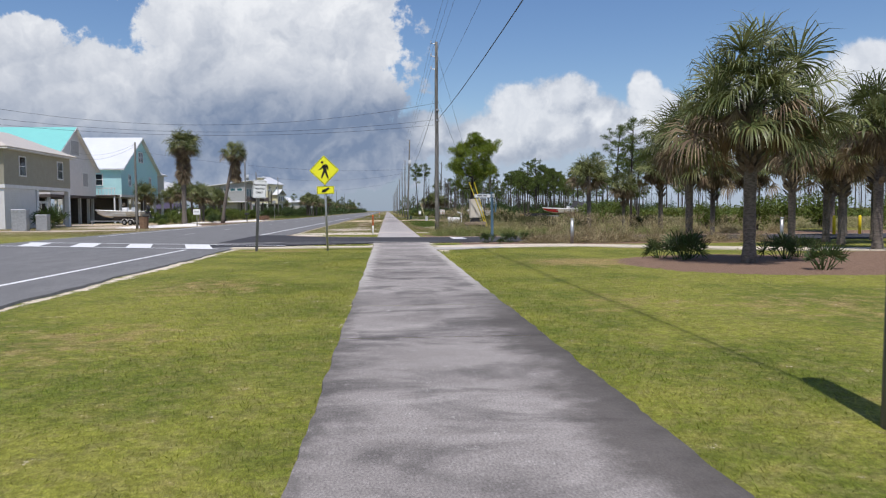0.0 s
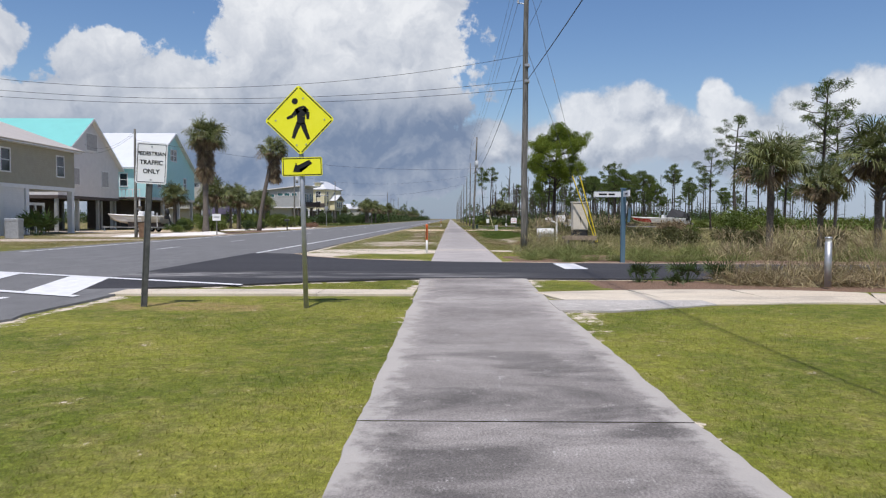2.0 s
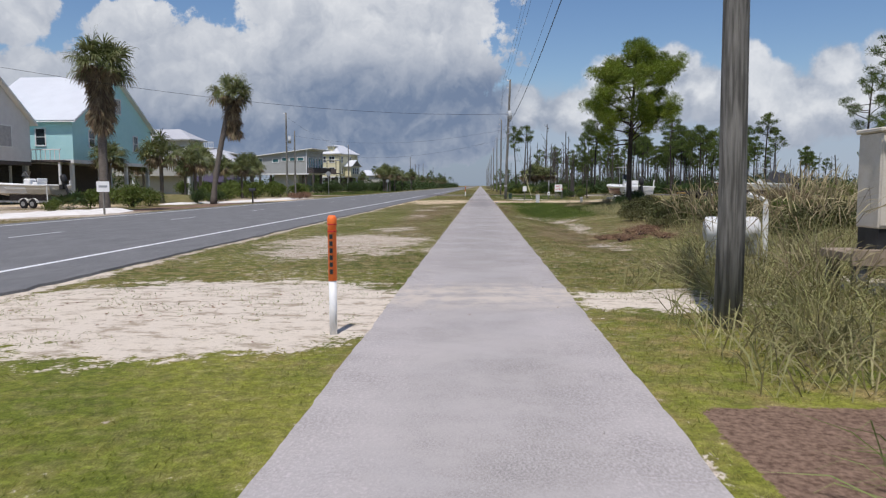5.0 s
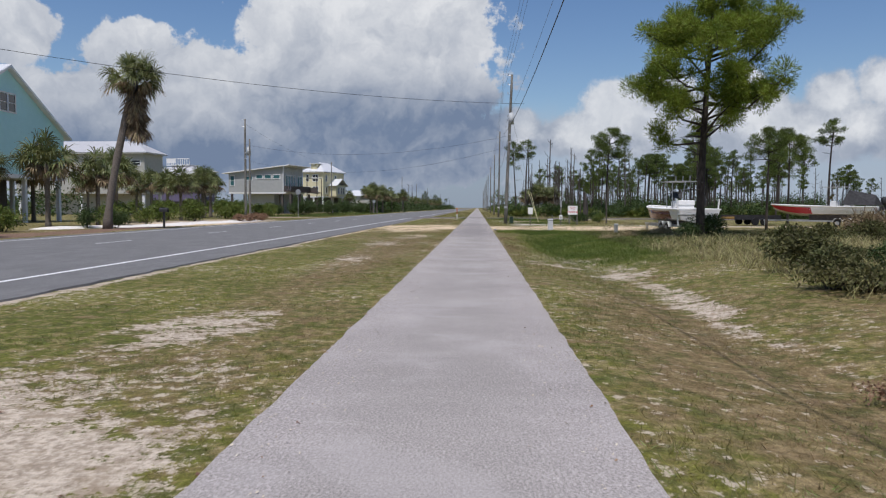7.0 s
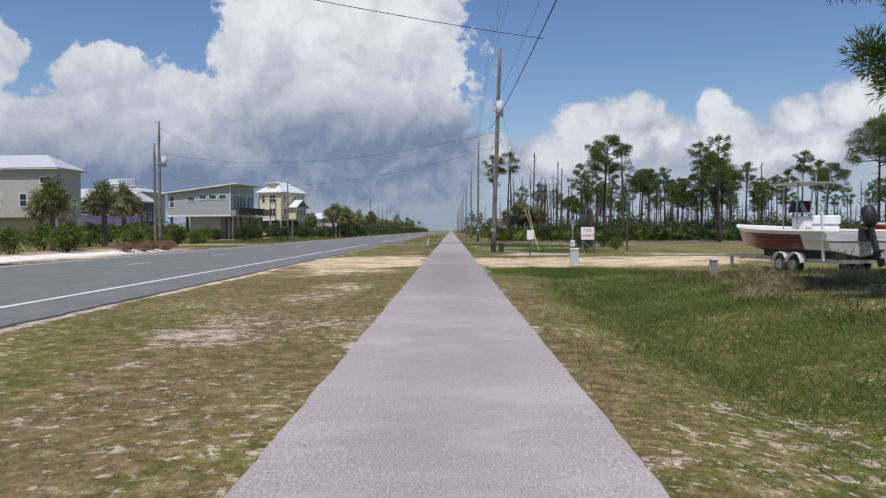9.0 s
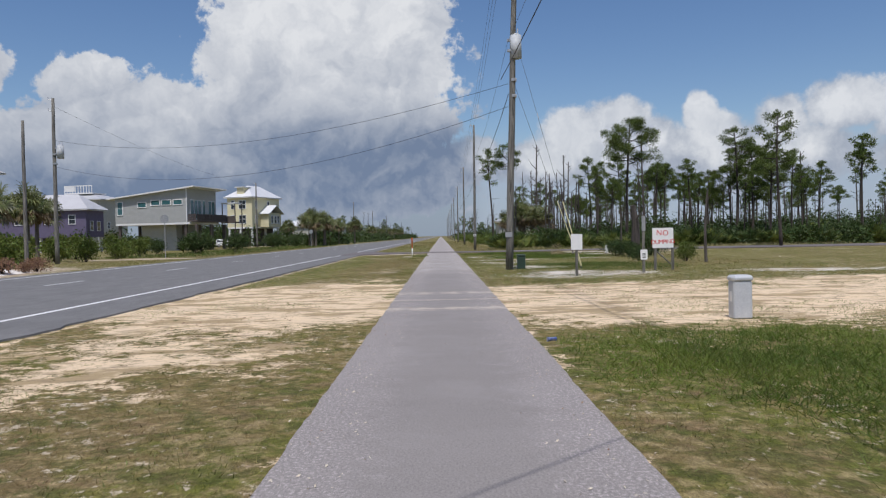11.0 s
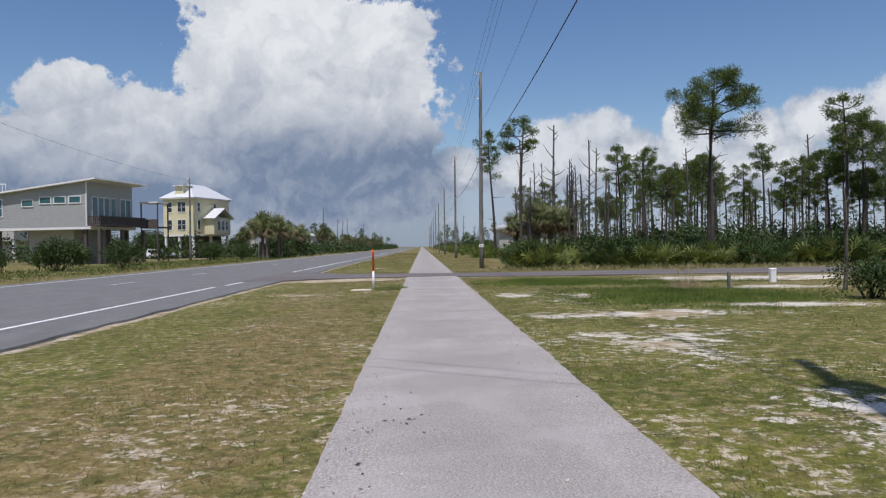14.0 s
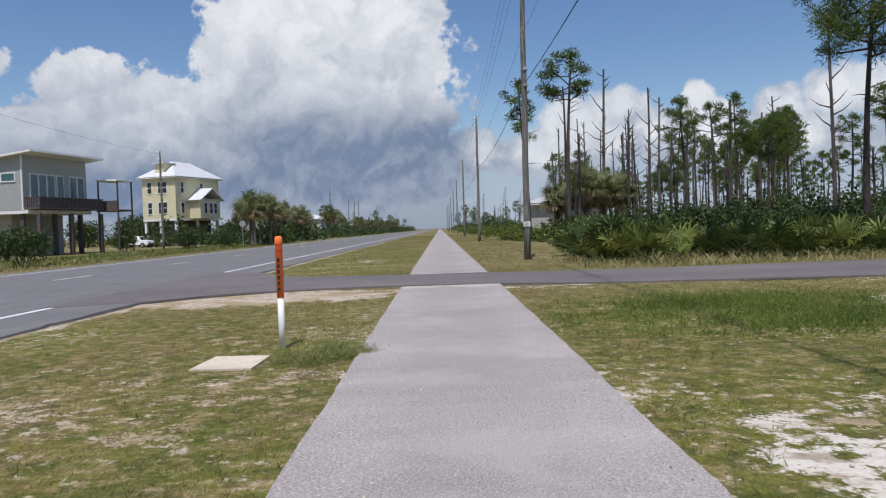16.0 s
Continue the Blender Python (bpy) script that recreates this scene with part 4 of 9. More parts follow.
def low_bank(name, line, half, high, material, label, category):
    """A low uneven bank along a line, rounded to the ground on both sides."""
    pts = [Vector((*p, 0)) for p in curve_between(line, 14)]
    bm = bmesh.new()
    rows = []
    for i, p in enumerate(pts):
        d = (pts[min(i + 1, len(pts) - 1)] - pts[max(0, i - 1)]).normalized()
        n = Vector((-d.y, d.x, 0))
        row = []
        for k in range(9):
            s = k / 4 - 1
            q = p + n * half * s * (0.8 + 0.5 * float(rough_noise(p.x, p.y + 3 * s, 1.5, 61)))
            top = high * (1 - s * s) * (0.6 + 0.7 * float(rough_noise(q.x, q.y, 0.8, 62))) * min(1, i / 3, (len(pts) - 1 - i) / 3)
            row.append(bm.verts.new((q.x, q.y, float(ground_height(q.x, q.y)) - 0.03 + top)))
        rows.append(row)
    for a, b in zip(rows, rows[1:]):
        for k in range(8):
            bm.faces.new((a[k], a[k + 1], b[k + 1], b[k]))
    bmesh.ops.recalc_face_normals(bm, faces=bm.faces)
    return tagged(part(name, bm, material, smooth=True), label, category, kind="structure")


low_bank("sand_bank", [(-27.5, 104.0), (-25.2, 112.0), (-23.9, 122.0), (-23.4, 131.0), (-24.0, 138.0)], 1.3, 0.18, M_WHITESAND, "low bank of white sand along the highway gardens", "sand bank")
low_bank("sand_bank", [(-26.5, 74.0), (-25.0, 79.0), (-23.4, 84.0), (-24.0, 88.0)], 1.6, 0.22, M_WHITESAND, "low spread of white sand beside the driveway", "sand bank")

# ---- poles and wires ----
def cyl(bm, x, y, z0, z1, r0, r1=None, sides=12):
    return tube(bm, [(x, y, z0), (x, y, z1)], [r0, r0 if r1 is None else r1], sides)


def utility_pole(x, y, top, r=0.165, lean=0.0, tag="", brackets=3, transformer=False, label="tall weathered timber utility pole carrying wires", side=-1):
    ob = thing("utility_pole", x, y, 0, label, "utility pole", "utility poles")
    bm = bmesh.new()
    n = 9
    tube(bm, [(lean * k / n + 0.012 * math.sin(k * 1.7), 0.01 * math.cos(k * 2.1), -0.3 + (top + 0.3) * k / n) for k in range(n + 1)], [r * (1 - 0.36 * k / n) for k in range(n + 1)], 14)
    part("shaft", bm, M_WOODPOLE, ob, smooth=True)
    for k in range(brackets):
        z = top - 0.15 - 0.85 * k
        part("bracket", tube(bmesh.new(), [(lean, 0, z), (lean + side * 0.36, 0, z + 0.06)], [0.03, 0.02], 6), M_GALV, ob)
        ins = bmesh.new()
        for q in range(3):
            cyl(ins, lean + side * 0.36, 0, z + 0.06 + 0.06 * q, z + 0.11 + 0.06 * q, 0.055 - 0.008 * q, 0.035, 8)
        part("insulator", ins, M_CERAMIC, ob, "grey stacked insulator")
    for z in (7.6, 8.3):
        if top > 10:
            part("clamp", boxes((lean * 0.6 - 0.05, -0.17, z - 0.06, lean * 0.6 + 0.17, 0.17, z + 0.06), bevel=0.01), M_GALV, ob, "galvanised cable clamp")
    if transformer:
        bm = bmesh.new()
        zt = top - 4.6
        cyl(bm, 0.48, 0, zt, zt + 1.0, 0.25, sides=16)
        cyl(bm, 0.48, 0, zt + 1.0, zt + 1.08, 0.25, 0.12, 16)
        can = part("transformer", bm, mat("grey_transformer_paint", (0.40, 0.42, 0.43), None, 4, 0.5, 0.05), ob, "grey cylindrical transformer can", True)
        for dx in (-0.1, 0.1):
            part("bushing", cyl(bmesh.new(), 0.48 + dx, 0.05, zt + 1.06, zt + 1.32, 0.04, 0.02, 8), M_CERAMIC, can)
        part("hanger", boxes((0.1, -0.08, zt + 0.3, 0.3, 0.08, zt + 0.4)), M_GALV, ob)
        part("hanger", boxes((0.1, -0.08, zt + 0.75, 0.3, 0.08, zt + 0.85)), M_GALV, ob)
    if tag:
        plate = part("tag", boxes((-0.15, -r - 0.02, 1.40, 0.15, -r - 0.004, 1.62), bevel=0.004), M_SIGNWHITE if tag == "white" else M_GALV, ob, "pale tag plate strapped to the timber")
        if tag == "white":
            for q in range(4):
                part("print_bar", boxes((-0.11, -r - 0.023, 1.44 + 0.04 * q, 0.10 - 0.03 * (q % 2), -r - 0.021, 1.455 + 0.04 * q)), M_BLACK, plate)
        else:
            bm = bmesh.new()
            cyl(bm, 0, 0, 1.62, 1.645, r + 0.008, sides=14)
            part("strap", bm, M_DARKMETAL, ob)
    return ob


def wire(points, sag, r, name="wire", label="thin dark overhead wire", material=None, n=24):
    """One wire hung from point to point."""
    bm = bmesh.new()
    for a, b in zip(points, points[1:]):
        a, b = Vector(a), Vector(b)
        tube(bm, [a.lerp(b, t) - Vector((0, 0, sag * 4 * t * (1 - t))) for t in (k / n for k in range(n + 1))], r, 5)
    ob = part(name, bm, material or M_WIRE)
    return tagged(ob, label, "overhead wire")


poles = [(2.35, -42.0, 12.9), (2.72, 48.3, 12.85), (2.9, 129.1, 13.85), (3.6, 177.5, 13.45), (3.9, 223.0, 13.0), (3.9, 270.0, 12.8), (3.9, 318.0, 12.6), (4.0, 366.0, 12.8), (4.0, 415.0, 12.6), (4.0, 465.0, 12.6), (4.0, 515.0, 12.6), (4.0, 570.0, 12.6)]
for i, (x, y, top) in enumerate(poles):
    utility_pole(x, y, top, 0.17 if i == 2 else 0.155, lean={2: 0.5, 3: 0.12}.get(i, 0.03), tag={2: "metal", 3: "white"}.get(i, ""), transformer=(i == 2))
for (xa, ya, ta), (xb, yb, tb) in zip(poles, poles[1:]):
    far = (yb - ya) / 60.0
    for k in range(3):
        wire([(xa - 0.28, ya, ta + 0.1 - 0.85 * k), (xb - 0.28, yb, tb + 0.1 - 0.85 * k)], 0.55 * far, 0.007)
    wire([(xa + 0.1, ya, 9.9), (xb + 0.1, yb, 9.9)], 0.8 * far, 0.007)
    dx, z1, sag = (-0.2, 8.35, 1.28) if 48 < ya < 49 else (0.12, 7.7, 0.75 * far)
    wire([(xa + dx, ya, z1), (xb + dx, yb, z1)], sag, 0.016, "communication_cable", "thick black communication cable", M_CABLE)
# poles on the housing side, and the lines that cross the highway to them
hp = [(-25.2, 73.2, 8.4, 0.13), (-29.4, 153.4, 12.6, 0.17), (-25.2, 141.5, 9.0, 0.13), (-35.0, 239.0, 12.3, 0.17), (-31.0, 48.0, 10.0, 0.15), (-27.0, 330.0, 12.5, 0.16), (-27.0, 395.0, 12.0, 0.16), (-27.0, 470.0, 12.0, 0.16)]
for i, (x, y, top, r) in enumerate(hp):
    utility_pole(x, y, top, r, brackets=2 if i in (1, 3) else 0, label="weathered timber service pole beside the highway", transformer=(i == 1))
for (a, b, sag) in (((2.6, 48.3, 8.75), (-31.0, 48.0, 9.3), 1.75), ((2.6, 48.3, 7.3), (-31.0, 48.0, 7.9), 1.0), ((2.6, 48.3, 7.65), (-31.0, 48.0, 8.4), 1.2),
                    ((2.82, 100.3, 7.22), (-25.2, 73.2, 7.55), 0.9), ((3.0, 129.1, 8.15), (-29.4, 153.4, 9.4), 1.5), ((3.0, 129.1, 7.15), (-29.4, 153.4, 7.4), 1.95),
                    ((-25.2, 73.2, 8.0), (-37.6, 89.5, 8.1), 0.7), ((-25.2, 73.2, 8.2), (-43.0, 101.5, 10.0), 0.9), ((-29.4, 153.4, 12.0), (-35.0, 239.0, 11.9), 1.0)):
    wire([a, b], sag, 0.009, "service_wire", "dark service wire over the highway", M_CABLE)


def guy_wire(top, foot, guard, label, r=0.03, paint=None):
    """A slanted stay from a pole to its anchor, its lower end in a coloured plastic guard."""
    t, f = Vector(top), Vector(foot)
    ob = thing("guy_wire", *foot, label, "guy wire", "pole stays")
    d = t - f
    part("strand", tube(bmesh.new(), [(0, 0, -0.1), d], 0.008, 5), M_WIRE, ob)
    part("guard", tube(bmesh.new(), [d.normalized() * 0.12, d.normalized() * guard], r, 8), paint or M_GUARD, ob, "yellow plastic guard")
    if paint is None:
        part("boot", tube(bmesh.new(), [d.normalized() * 0.02, d.normalized() * 0.34], r * 1.9, 8), M_DARKMETAL, ob, "black anchor boot")
    part("link", tube(bmesh.new(), [d * 0.62, d * 0.64], 0.02, 6), M_CERAMIC, ob)
    return ob


guy_wire((2.75, 48.4, 9.2), (6.40, 50.0, 0.1), 3.7, "taut steel stay with a bright yellow guard")
guy_wire((2.75, 48.4, 12.3), (6.48, 50.2, 0.1), 3.6, "taut steel stay with a bright yellow guard")
guy_wire((3.25, 129.2, 10.6), (5.95, 128.1, 0.0), 3.0, "taut steel stay with a pale yellow guard", 0.02, M_GUARD_PALE)
guy_wire((3.2, 129.2, 8.4), (6.0, 128.5, 0.0), 3.1, "taut steel stay with a pale yellow guard", 0.02, M_GUARD_PALE)

# ---- signs and small street things ----
def words(text, size, parent, x, y, z, material, label="", face=(90, 0, 0), depth=0.002, spread=1.0, bold=0.0):
    c = bpy.data.curves.new("words", "FONT")
    c.body, c.size, c.extrude, c.align_x, c.align_y, c.space_character = text, size, depth, "CENTER", "CENTER", spread
    c.offset = bold
    tmp = bpy.data.objects.new("words", c)
    scene.collection.objects.link(tmp)
    me = bpy.data.meshes.new_from_object(tmp.evaluated_get(bpy.context.evaluated_depsgraph_get()))
    bpy.data.objects.remove(tmp)
    me.materials.clear()
    me.materials.append(material)
    ob = new("lettering", me)
    ob.parent = parent
    ob.matrix_basis = pose(x, y, z, *face)
    return tagged(ob, label)


def rounded(w, h, r, n=5):
    out = []
    for cx, cy, a0 in ((w / 2 - r, h / 2 - r, 0), (-w / 2 + r, h / 2 - r, 90), (-w / 2 + r, -h / 2 + r, 180), (w / 2 - r, -h / 2 + r, 270)):
        out += [(cx + r * math.cos(radians(a0 + 90 * k / n)), cy + r * math.sin(radians(a0 + 90 * k / n))) for k in range(n + 1)]
    return out


def plate(outline, y0, y1, m=None):
    """A flat upright plate (outline in x and z) between two depths."""
    bm = bmesh.new()
    prism(bm, outline, 0, y1 - y0)
    bmesh.ops.transform(bm, matrix=Matrix.Translation((0, y1, 0)) @ Matrix.Rotation(radians(90), 4, "X"), verts=bm.verts)
    if m:
        bmesh.ops.transform(bm, matrix=m, verts=bm.verts)
    return bm


def shifted(outline, dx, dz, s=1.0):
    return [(x * s + dx, z * s + dz) for x, z in outline]


def crossing_sign(x, y):
    ob = thing("crossing_sign", x, y, 0, "yellow diamond crossing sign with an arrow plate on a steel post", "road sign")
    ob.matrix_world = pose(x, y, 0, 0, -1.6, 0)      # the post leans a little
    part("post", cyl(bmesh.new(), 0, 0.06, -0.3, 3.5, 0.042, sides=12), M_GALV, ob, smooth=True)
    dia = 0.835
    rot = Matrix.Translation((0, 0, 3.14)) @ Matrix.Rotation(radians(45), 4, "Y")
    face = part("diamond", plate(rounded(dia, dia, 0.05), -0.004, 0.004, rot), M_YELLOW, ob, "fluorescent yellow diamond plate")
    # black border: four thin strips
    for k in range(4):
        m = rot @ Matrix.Rotation(radians(90 * k), 4, "Y")
        part("border", boxes((-dia / 2 + 0.05, -0.007, dia / 2 - 0.032, dia / 2 - 0.05, -0.005, dia / 2 - 0.016), m=m), M_BLACK, face)
    # walking figure, as plain shapes
    S = 1.0
    fig = bmesh.new()

    def limb(pts, w):
        for (ax, az, aw), (bx, bz, bw) in zip(pts, pts[1:]):
            d = Vector((bx - ax, bz - az)).normalized()
            nrm = Vector((-d.y, d.x))
            o = [(ax + nrm.x * aw, az + nrm.y * aw), (ax - nrm.x * aw, az - nrm.y * aw), (bx - nrm.x * bw, bz - nrm.y * bw), (bx + nrm.x * bw, bz + nrm.y * bw)]
            v = [fig.verts.new((p[0], -0.006, 3.14 + p[1])) for p in o]
            fig.faces.new(v)
    limb([(0.02, 0.225, 0.055), (0.03, 0.19, 0.098), (0.03, 0.06, 0.070), (0.02, -0.07, 0.062)], 0)
    limb([(-0.01, -0.05, 0.045), (-0.075, -0.19, 0.036), (-0.115, -0.305, 0.028)], 0)
    limb([(0.05, -0.05, 0.045), (0.095, -0.19, 0.036), (0.145, -0.325, 0.028)], 0)
    limb([(-0.02, 0.17, 0.045), (-0.105, 0.075, 0.030), (-0.21, 0.03, 0.020)], 0)
    limb([(0.07, 0.20, 0.040), (0.14, 0.135, 0.034), (0.142, 0.01, 0.022)], 0)
    v = [fig.verts.new((-0.07 + 0.052 * math.cos(a), -0.006, 3.14 + 0.315 + 0.052 * math.sin(a))) for a in (2 * math.pi * k / 16 for k in range(16))]
    fig.faces.new(v)
    bmesh.ops.recalc_face_normals(fig, faces=fig.faces)
    part("pictogram", fig, M_BLACK, face, "black walking pictogram")
    low = part("arrow_plate", plate(shifted(rounded(0.68, 0.315, 0.03), 0.02, 2.36), -0.004, 0.004), M_YELLOW, ob, "yellow plate with a black slanting arrow")
    for a in ((-0.305, 2.215, 0.345, 2.228), (-0.305, 2.492, 0.345, 2.505), (-0.305, 2.215, -0.292, 2.505), (0.332, 2.215, 0.345, 2.505)):
        part("border", boxes((a[0], -0.007, a[1], a[2], -0.005, a[3])), M_BLACK, low)
    arrow = bmesh.new()
    arrow.faces.new([arrow.verts.new((px + 0.02, -0.007, 2.36 + pz)) for px, pz in ((-0.16, -0.09), (-0.02, -0.09), (-0.05, -0.045), (0.17, 0.055), (0.12, 0.11), (-0.08, 0.02), (-0.10, 0.075))])
    bmesh.ops.triangulate(arrow, faces=arrow.faces)
    part("arrow", arrow, M_BLACK, low)
    for bx, bz in ((-0.4, 3.14), (0.42, 3.14), (-0.06, 2.72), (0.1, 2.73), (0.07, 3.50)):
        part("bolt", plate(shifted([(0.014 * math.cos(a), 0.014 * math.sin(a)) for a in (k * 0.785 for k in range(8))], bx, bz), -0.011, -0.004), M_GALV, face)
    return ob


crossing_sign(-3.03, 27.2)


def path_sign(x, y):
    ob = thing("path_sign", x, y, 0, "white sign lettered for walkers on a dark steel post", "road sign")
    ob.matrix_world = pose(x, y, 0, 0, 3.2, 0)       # knocked out of plumb
    part("post", boxes((-0.035, 0.0, -0.3, 0.035, 0.05, 2.6), (-0.055, -0.012, -0.3, -0.03, 0.012, 2.6), (0.03, -0.012, -0.3, 0.055, 0.012, 2.6), bevel=0.006), mat("dark_green_steel_post", (0.05, 0.055, 0.05), (0.10, 0.10, 0.095), 8, 0.6, 0.1), ob)
    panel = part("panel", plate(shifted(rounded(0.53, 0.70, 0.04), 0.03, 2.42), -0.022, -0.014), M_SIGNWHITE, ob)
    for a in ((-0.205, 2.095, 0.265, 2.105), (-0.205, 2.735, 0.265, 2.745), (-0.215, 2.105, -0.205, 2.735), (0.265, 2.105, 0.275, 2.735)):
        part("border", boxes((a[0], -0.025, a[1], a[2], -0.0225, a[3])), M_BLACK, panel)
    for k, w in enumerate(("PEDESTRIAN", "TRAFFIC", "ONLY")):
        words(w, (0.088, 0.105, 0.105)[k], panel, 0.03, -0.0245, 2.58 - 0.15 * k, M_BLACK, bold=0.002)
    for bz in (2.70, 2.14):
        part("bolt", plate(shifted([(0.016 * math.cos(a), 0.016 * math.sin(a)) for a in (k * 0.785 for k in range(8))], 0.03, bz), -0.028, -0.022), M_GALV, panel)
    return ob


path_sign(-5.82, 27.3)


def street_name_post(x, y):
    ob = thing("street_name_post", x, y, 0, "blue grey timber street name post with white boards", "street sign")
    part("post", boxes((-0.075, -0.075, -0.2, 0.075, 0.075, 2.54), bevel=0.012), M_BLUEGREY, ob)
    part("cap", boxes((-0.095, -0.095, 2.54, 0.095, 0.095, 2.58), bevel=0.01), M_BLUEGREY, ob)
    board = part("name_board", plate(shifted(rounded(0.95, 0.2, 0.02), -0.56, 2.36), -0.02, 0.02), M_SIGNWHITE, ob, "white board with dark script bars")
    for a in ((-1.03, 2.265, -0.09, 2.275), (-1.03, 2.445, -0.09, 2.455), (-1.03, 2.27, -1.02, 2.45)):
        part("border", boxes((a[0], -0.025, a[1], a[2], -0.02, a[3])), M_BLUEGREY, board)
    for a, b in ((-0.86, -0.58), (-0.52, -0.30)):
        part("print_bar", boxes((a, -0.024, 2.33, b, -0.021, 2.39)), M_BLACK, board)
    cross = part("cross_board", boxes((-0.02, -0.9, 2.27, 0.02, -0.08, 2.47), bevel=0.004), M_SIGNWHITE, ob)
    part("print_bar", boxes((-0.024, -0.7, 2.34, -0.021, -0.3, 2.40)), M_BLACK, cross)
    back = plate(shifted([(0.17 * math.cos(a), 0.23 * math.sin(a)) for a in (radians(22.5 + 45 * k) for k in range(8))], 0, 0), -0.006, 0.006, Matrix.Translation((0.13, 0.0, 1.92)) @ Matrix.Rotation(radians(80), 4, "Z"))
    part("stop_plate", back, M_GALV, ob, "pale eight-sided plate seen edge-on")
    part("brace", boxes((0.0, -0.03, 1.4, 0.09, 0.03, 1.9), bevel=0.01, m=Matrix.Rotation(radians(6), 4, "Y")), M_BLUEGREY, ob)
    return ob


street_name_post(5.45, 40.85)


def bollard_light(x, y, h=1.12):
    ob = thing("bollard_light", x, y, 0, "slim grey bollard light standing in the planting", "bollard")
    bm = bmesh.new()
    cyl(bm, 0, 0, 0, h - 0.12, 0.075, sides=16)
    part("column", bm, M_GALV, ob, smooth=True)
    bm = bmesh.new()
    cyl(bm, 0, 0, h - 0.12, h - 0.05, 0.065, sides=16)
    part("lens", bm, M_POSTWHITE, ob, "frosted ring lens")
    cyl(b2 := bmesh.new(), 0, 0, h - 0.05, h, 0.082, 0.07, 16)
    part("cap", b2, M_GALV, ob, smooth=True)
    return ob


bollard_light(7.83, 31.3)
bollard_light(17.2, 30.1)


def marker_post(x, y, h):
    ob = thing("marker_post", x, y, 0, "orange and white plastic cable marker post", "marker post", "cable markers")
    bm = bmesh.new()
    tube(bm, [(0, 0, -0.1), (0, 0, h * 0.44)], 0.042, 14)
    part("sleeve", bm, M_POSTWHITE, ob, "white lower tube", True)
    bm = bmesh.new()
    tube(bm, [(0, 0, h * 0.44), (0, 0, h * 0.92), (0, 0, h * 0.925), (0, 0, h - 0.03), (0, 0, h)], [0.047, 0.047, 0.051, 0.051, 0.035], 14)
    top = part("orange_tube", bm, M_ORANGE, ob, "faded orange upper tube with dark print bars", True)
    for k in range(6):
        part("print_bar", boxes((-0.02, -0.0485, h * 0.5 + 0.075 * k, 0.014, -0.0465, h * 0.5 + 0.05 + 0.075 * k)), M_DARKMETAL, top)
    for z in (h * 0.92, h * 0.86):
        b2 = bmesh.new()
        cyl(b2, 0, 0, z, z + 0.012, 0.0525, sides=14)
        part("groove", b2, M_RED, top)
    return ob


marker_post(-1.62, 47.8, 1.25)
marker_post(-2.32, 154.0, 1.42)
part_slab = tagged(flat("cover_slab", [(-3.05, 152.55), (-2.35, 152.5), (-2.33, 153.35), (-3.0, 153.4)], -0.012, M_CONCRETE, "", "", thick=0.1), "flat pale concrete utility cover in the turf", "utility cover", kind="thing")


def control_cabinet(x, y):
    ob = thing("control_cabinet", x, y, 0, "tall tan steel control cabinet on a timber platform", "utility cabinet")
    part("platform", boxes((-0.75, -0.45, 0.55, 0.75, 0.5, 0.67), (-0.75, -0.47, 0.5, 0.75, -0.42, 0.72), bevel=0.01), mat("weathered_deck_timber", (0.22, 0.17, 0.12), (0.34, 0.27, 0.2), 8, 0.9, 0.3), ob)
    for px in (-0.6, 0.6):
        for py in (-0.35, 0.4):
            part("leg", boxes((px - 0.07, py - 0.07, -0.2, px + 0.07, py + 0.07, 0.56)), M_WOODPOLE, ob)
    body = part("body", boxes((-0.36, -0.3, 0.98, 0.36, 0.3, 2.25), bevel=0.02), M_TANBOX, ob)
    part("roof", boxes((-0.39, -0.34, 2.25, 0.39, 0.34, 2.31), bevel=0.015), M_TANBOX, ob)
    for q in (-0.345, 0.01):
        part("door", boxes((q, -0.315, 1.02, q + 0.335, -0.3, 2.2), bevel=0.006), M_TANBOX, body)
    part("plinth", boxes((-0.34, -0.27, 0.67, 0.34, 0.27, 0.98)), M_DARKMETAL, ob)
    part("handle", boxes((-0.02, -0.34, 1.4, 0.0, -0.315, 1.6)), M_DARKMETAL, body)
    for q in range(3):
        part("conduit", cyl(bmesh.new(), 0.1 + 0.12 * q, -0.22, 0.0, 0.76, 0.04, sides=8), M_DARKMETAL, ob)
    return ob


control_cabinet(5.55, 50.3)
pump = thing("pump_unit", 4.35, 53.0, 0, "white pump unit with pipework behind tall grass", "pump")
part("tank", tube(bmesh.new(), [(-0.5, 0, 0.8), (0.35, 0, 0.8)], 0.22, 12), M_POSTWHITE, pump, smooth=True)
part("stand", boxes((-0.45, -0.2, -0.1, -0.35, 0.2, 0.62), (0.25, -0.2, -0.1, 0.35, 0.2, 0.62)), M_GALV, pump)
part("riser", tube(bmesh.new(), [(0.5, 0, 0), (0.5, 0, 1.3), (0.2, 0, 1.4)], 0.05, 8), M_POSTWHITE, pump)


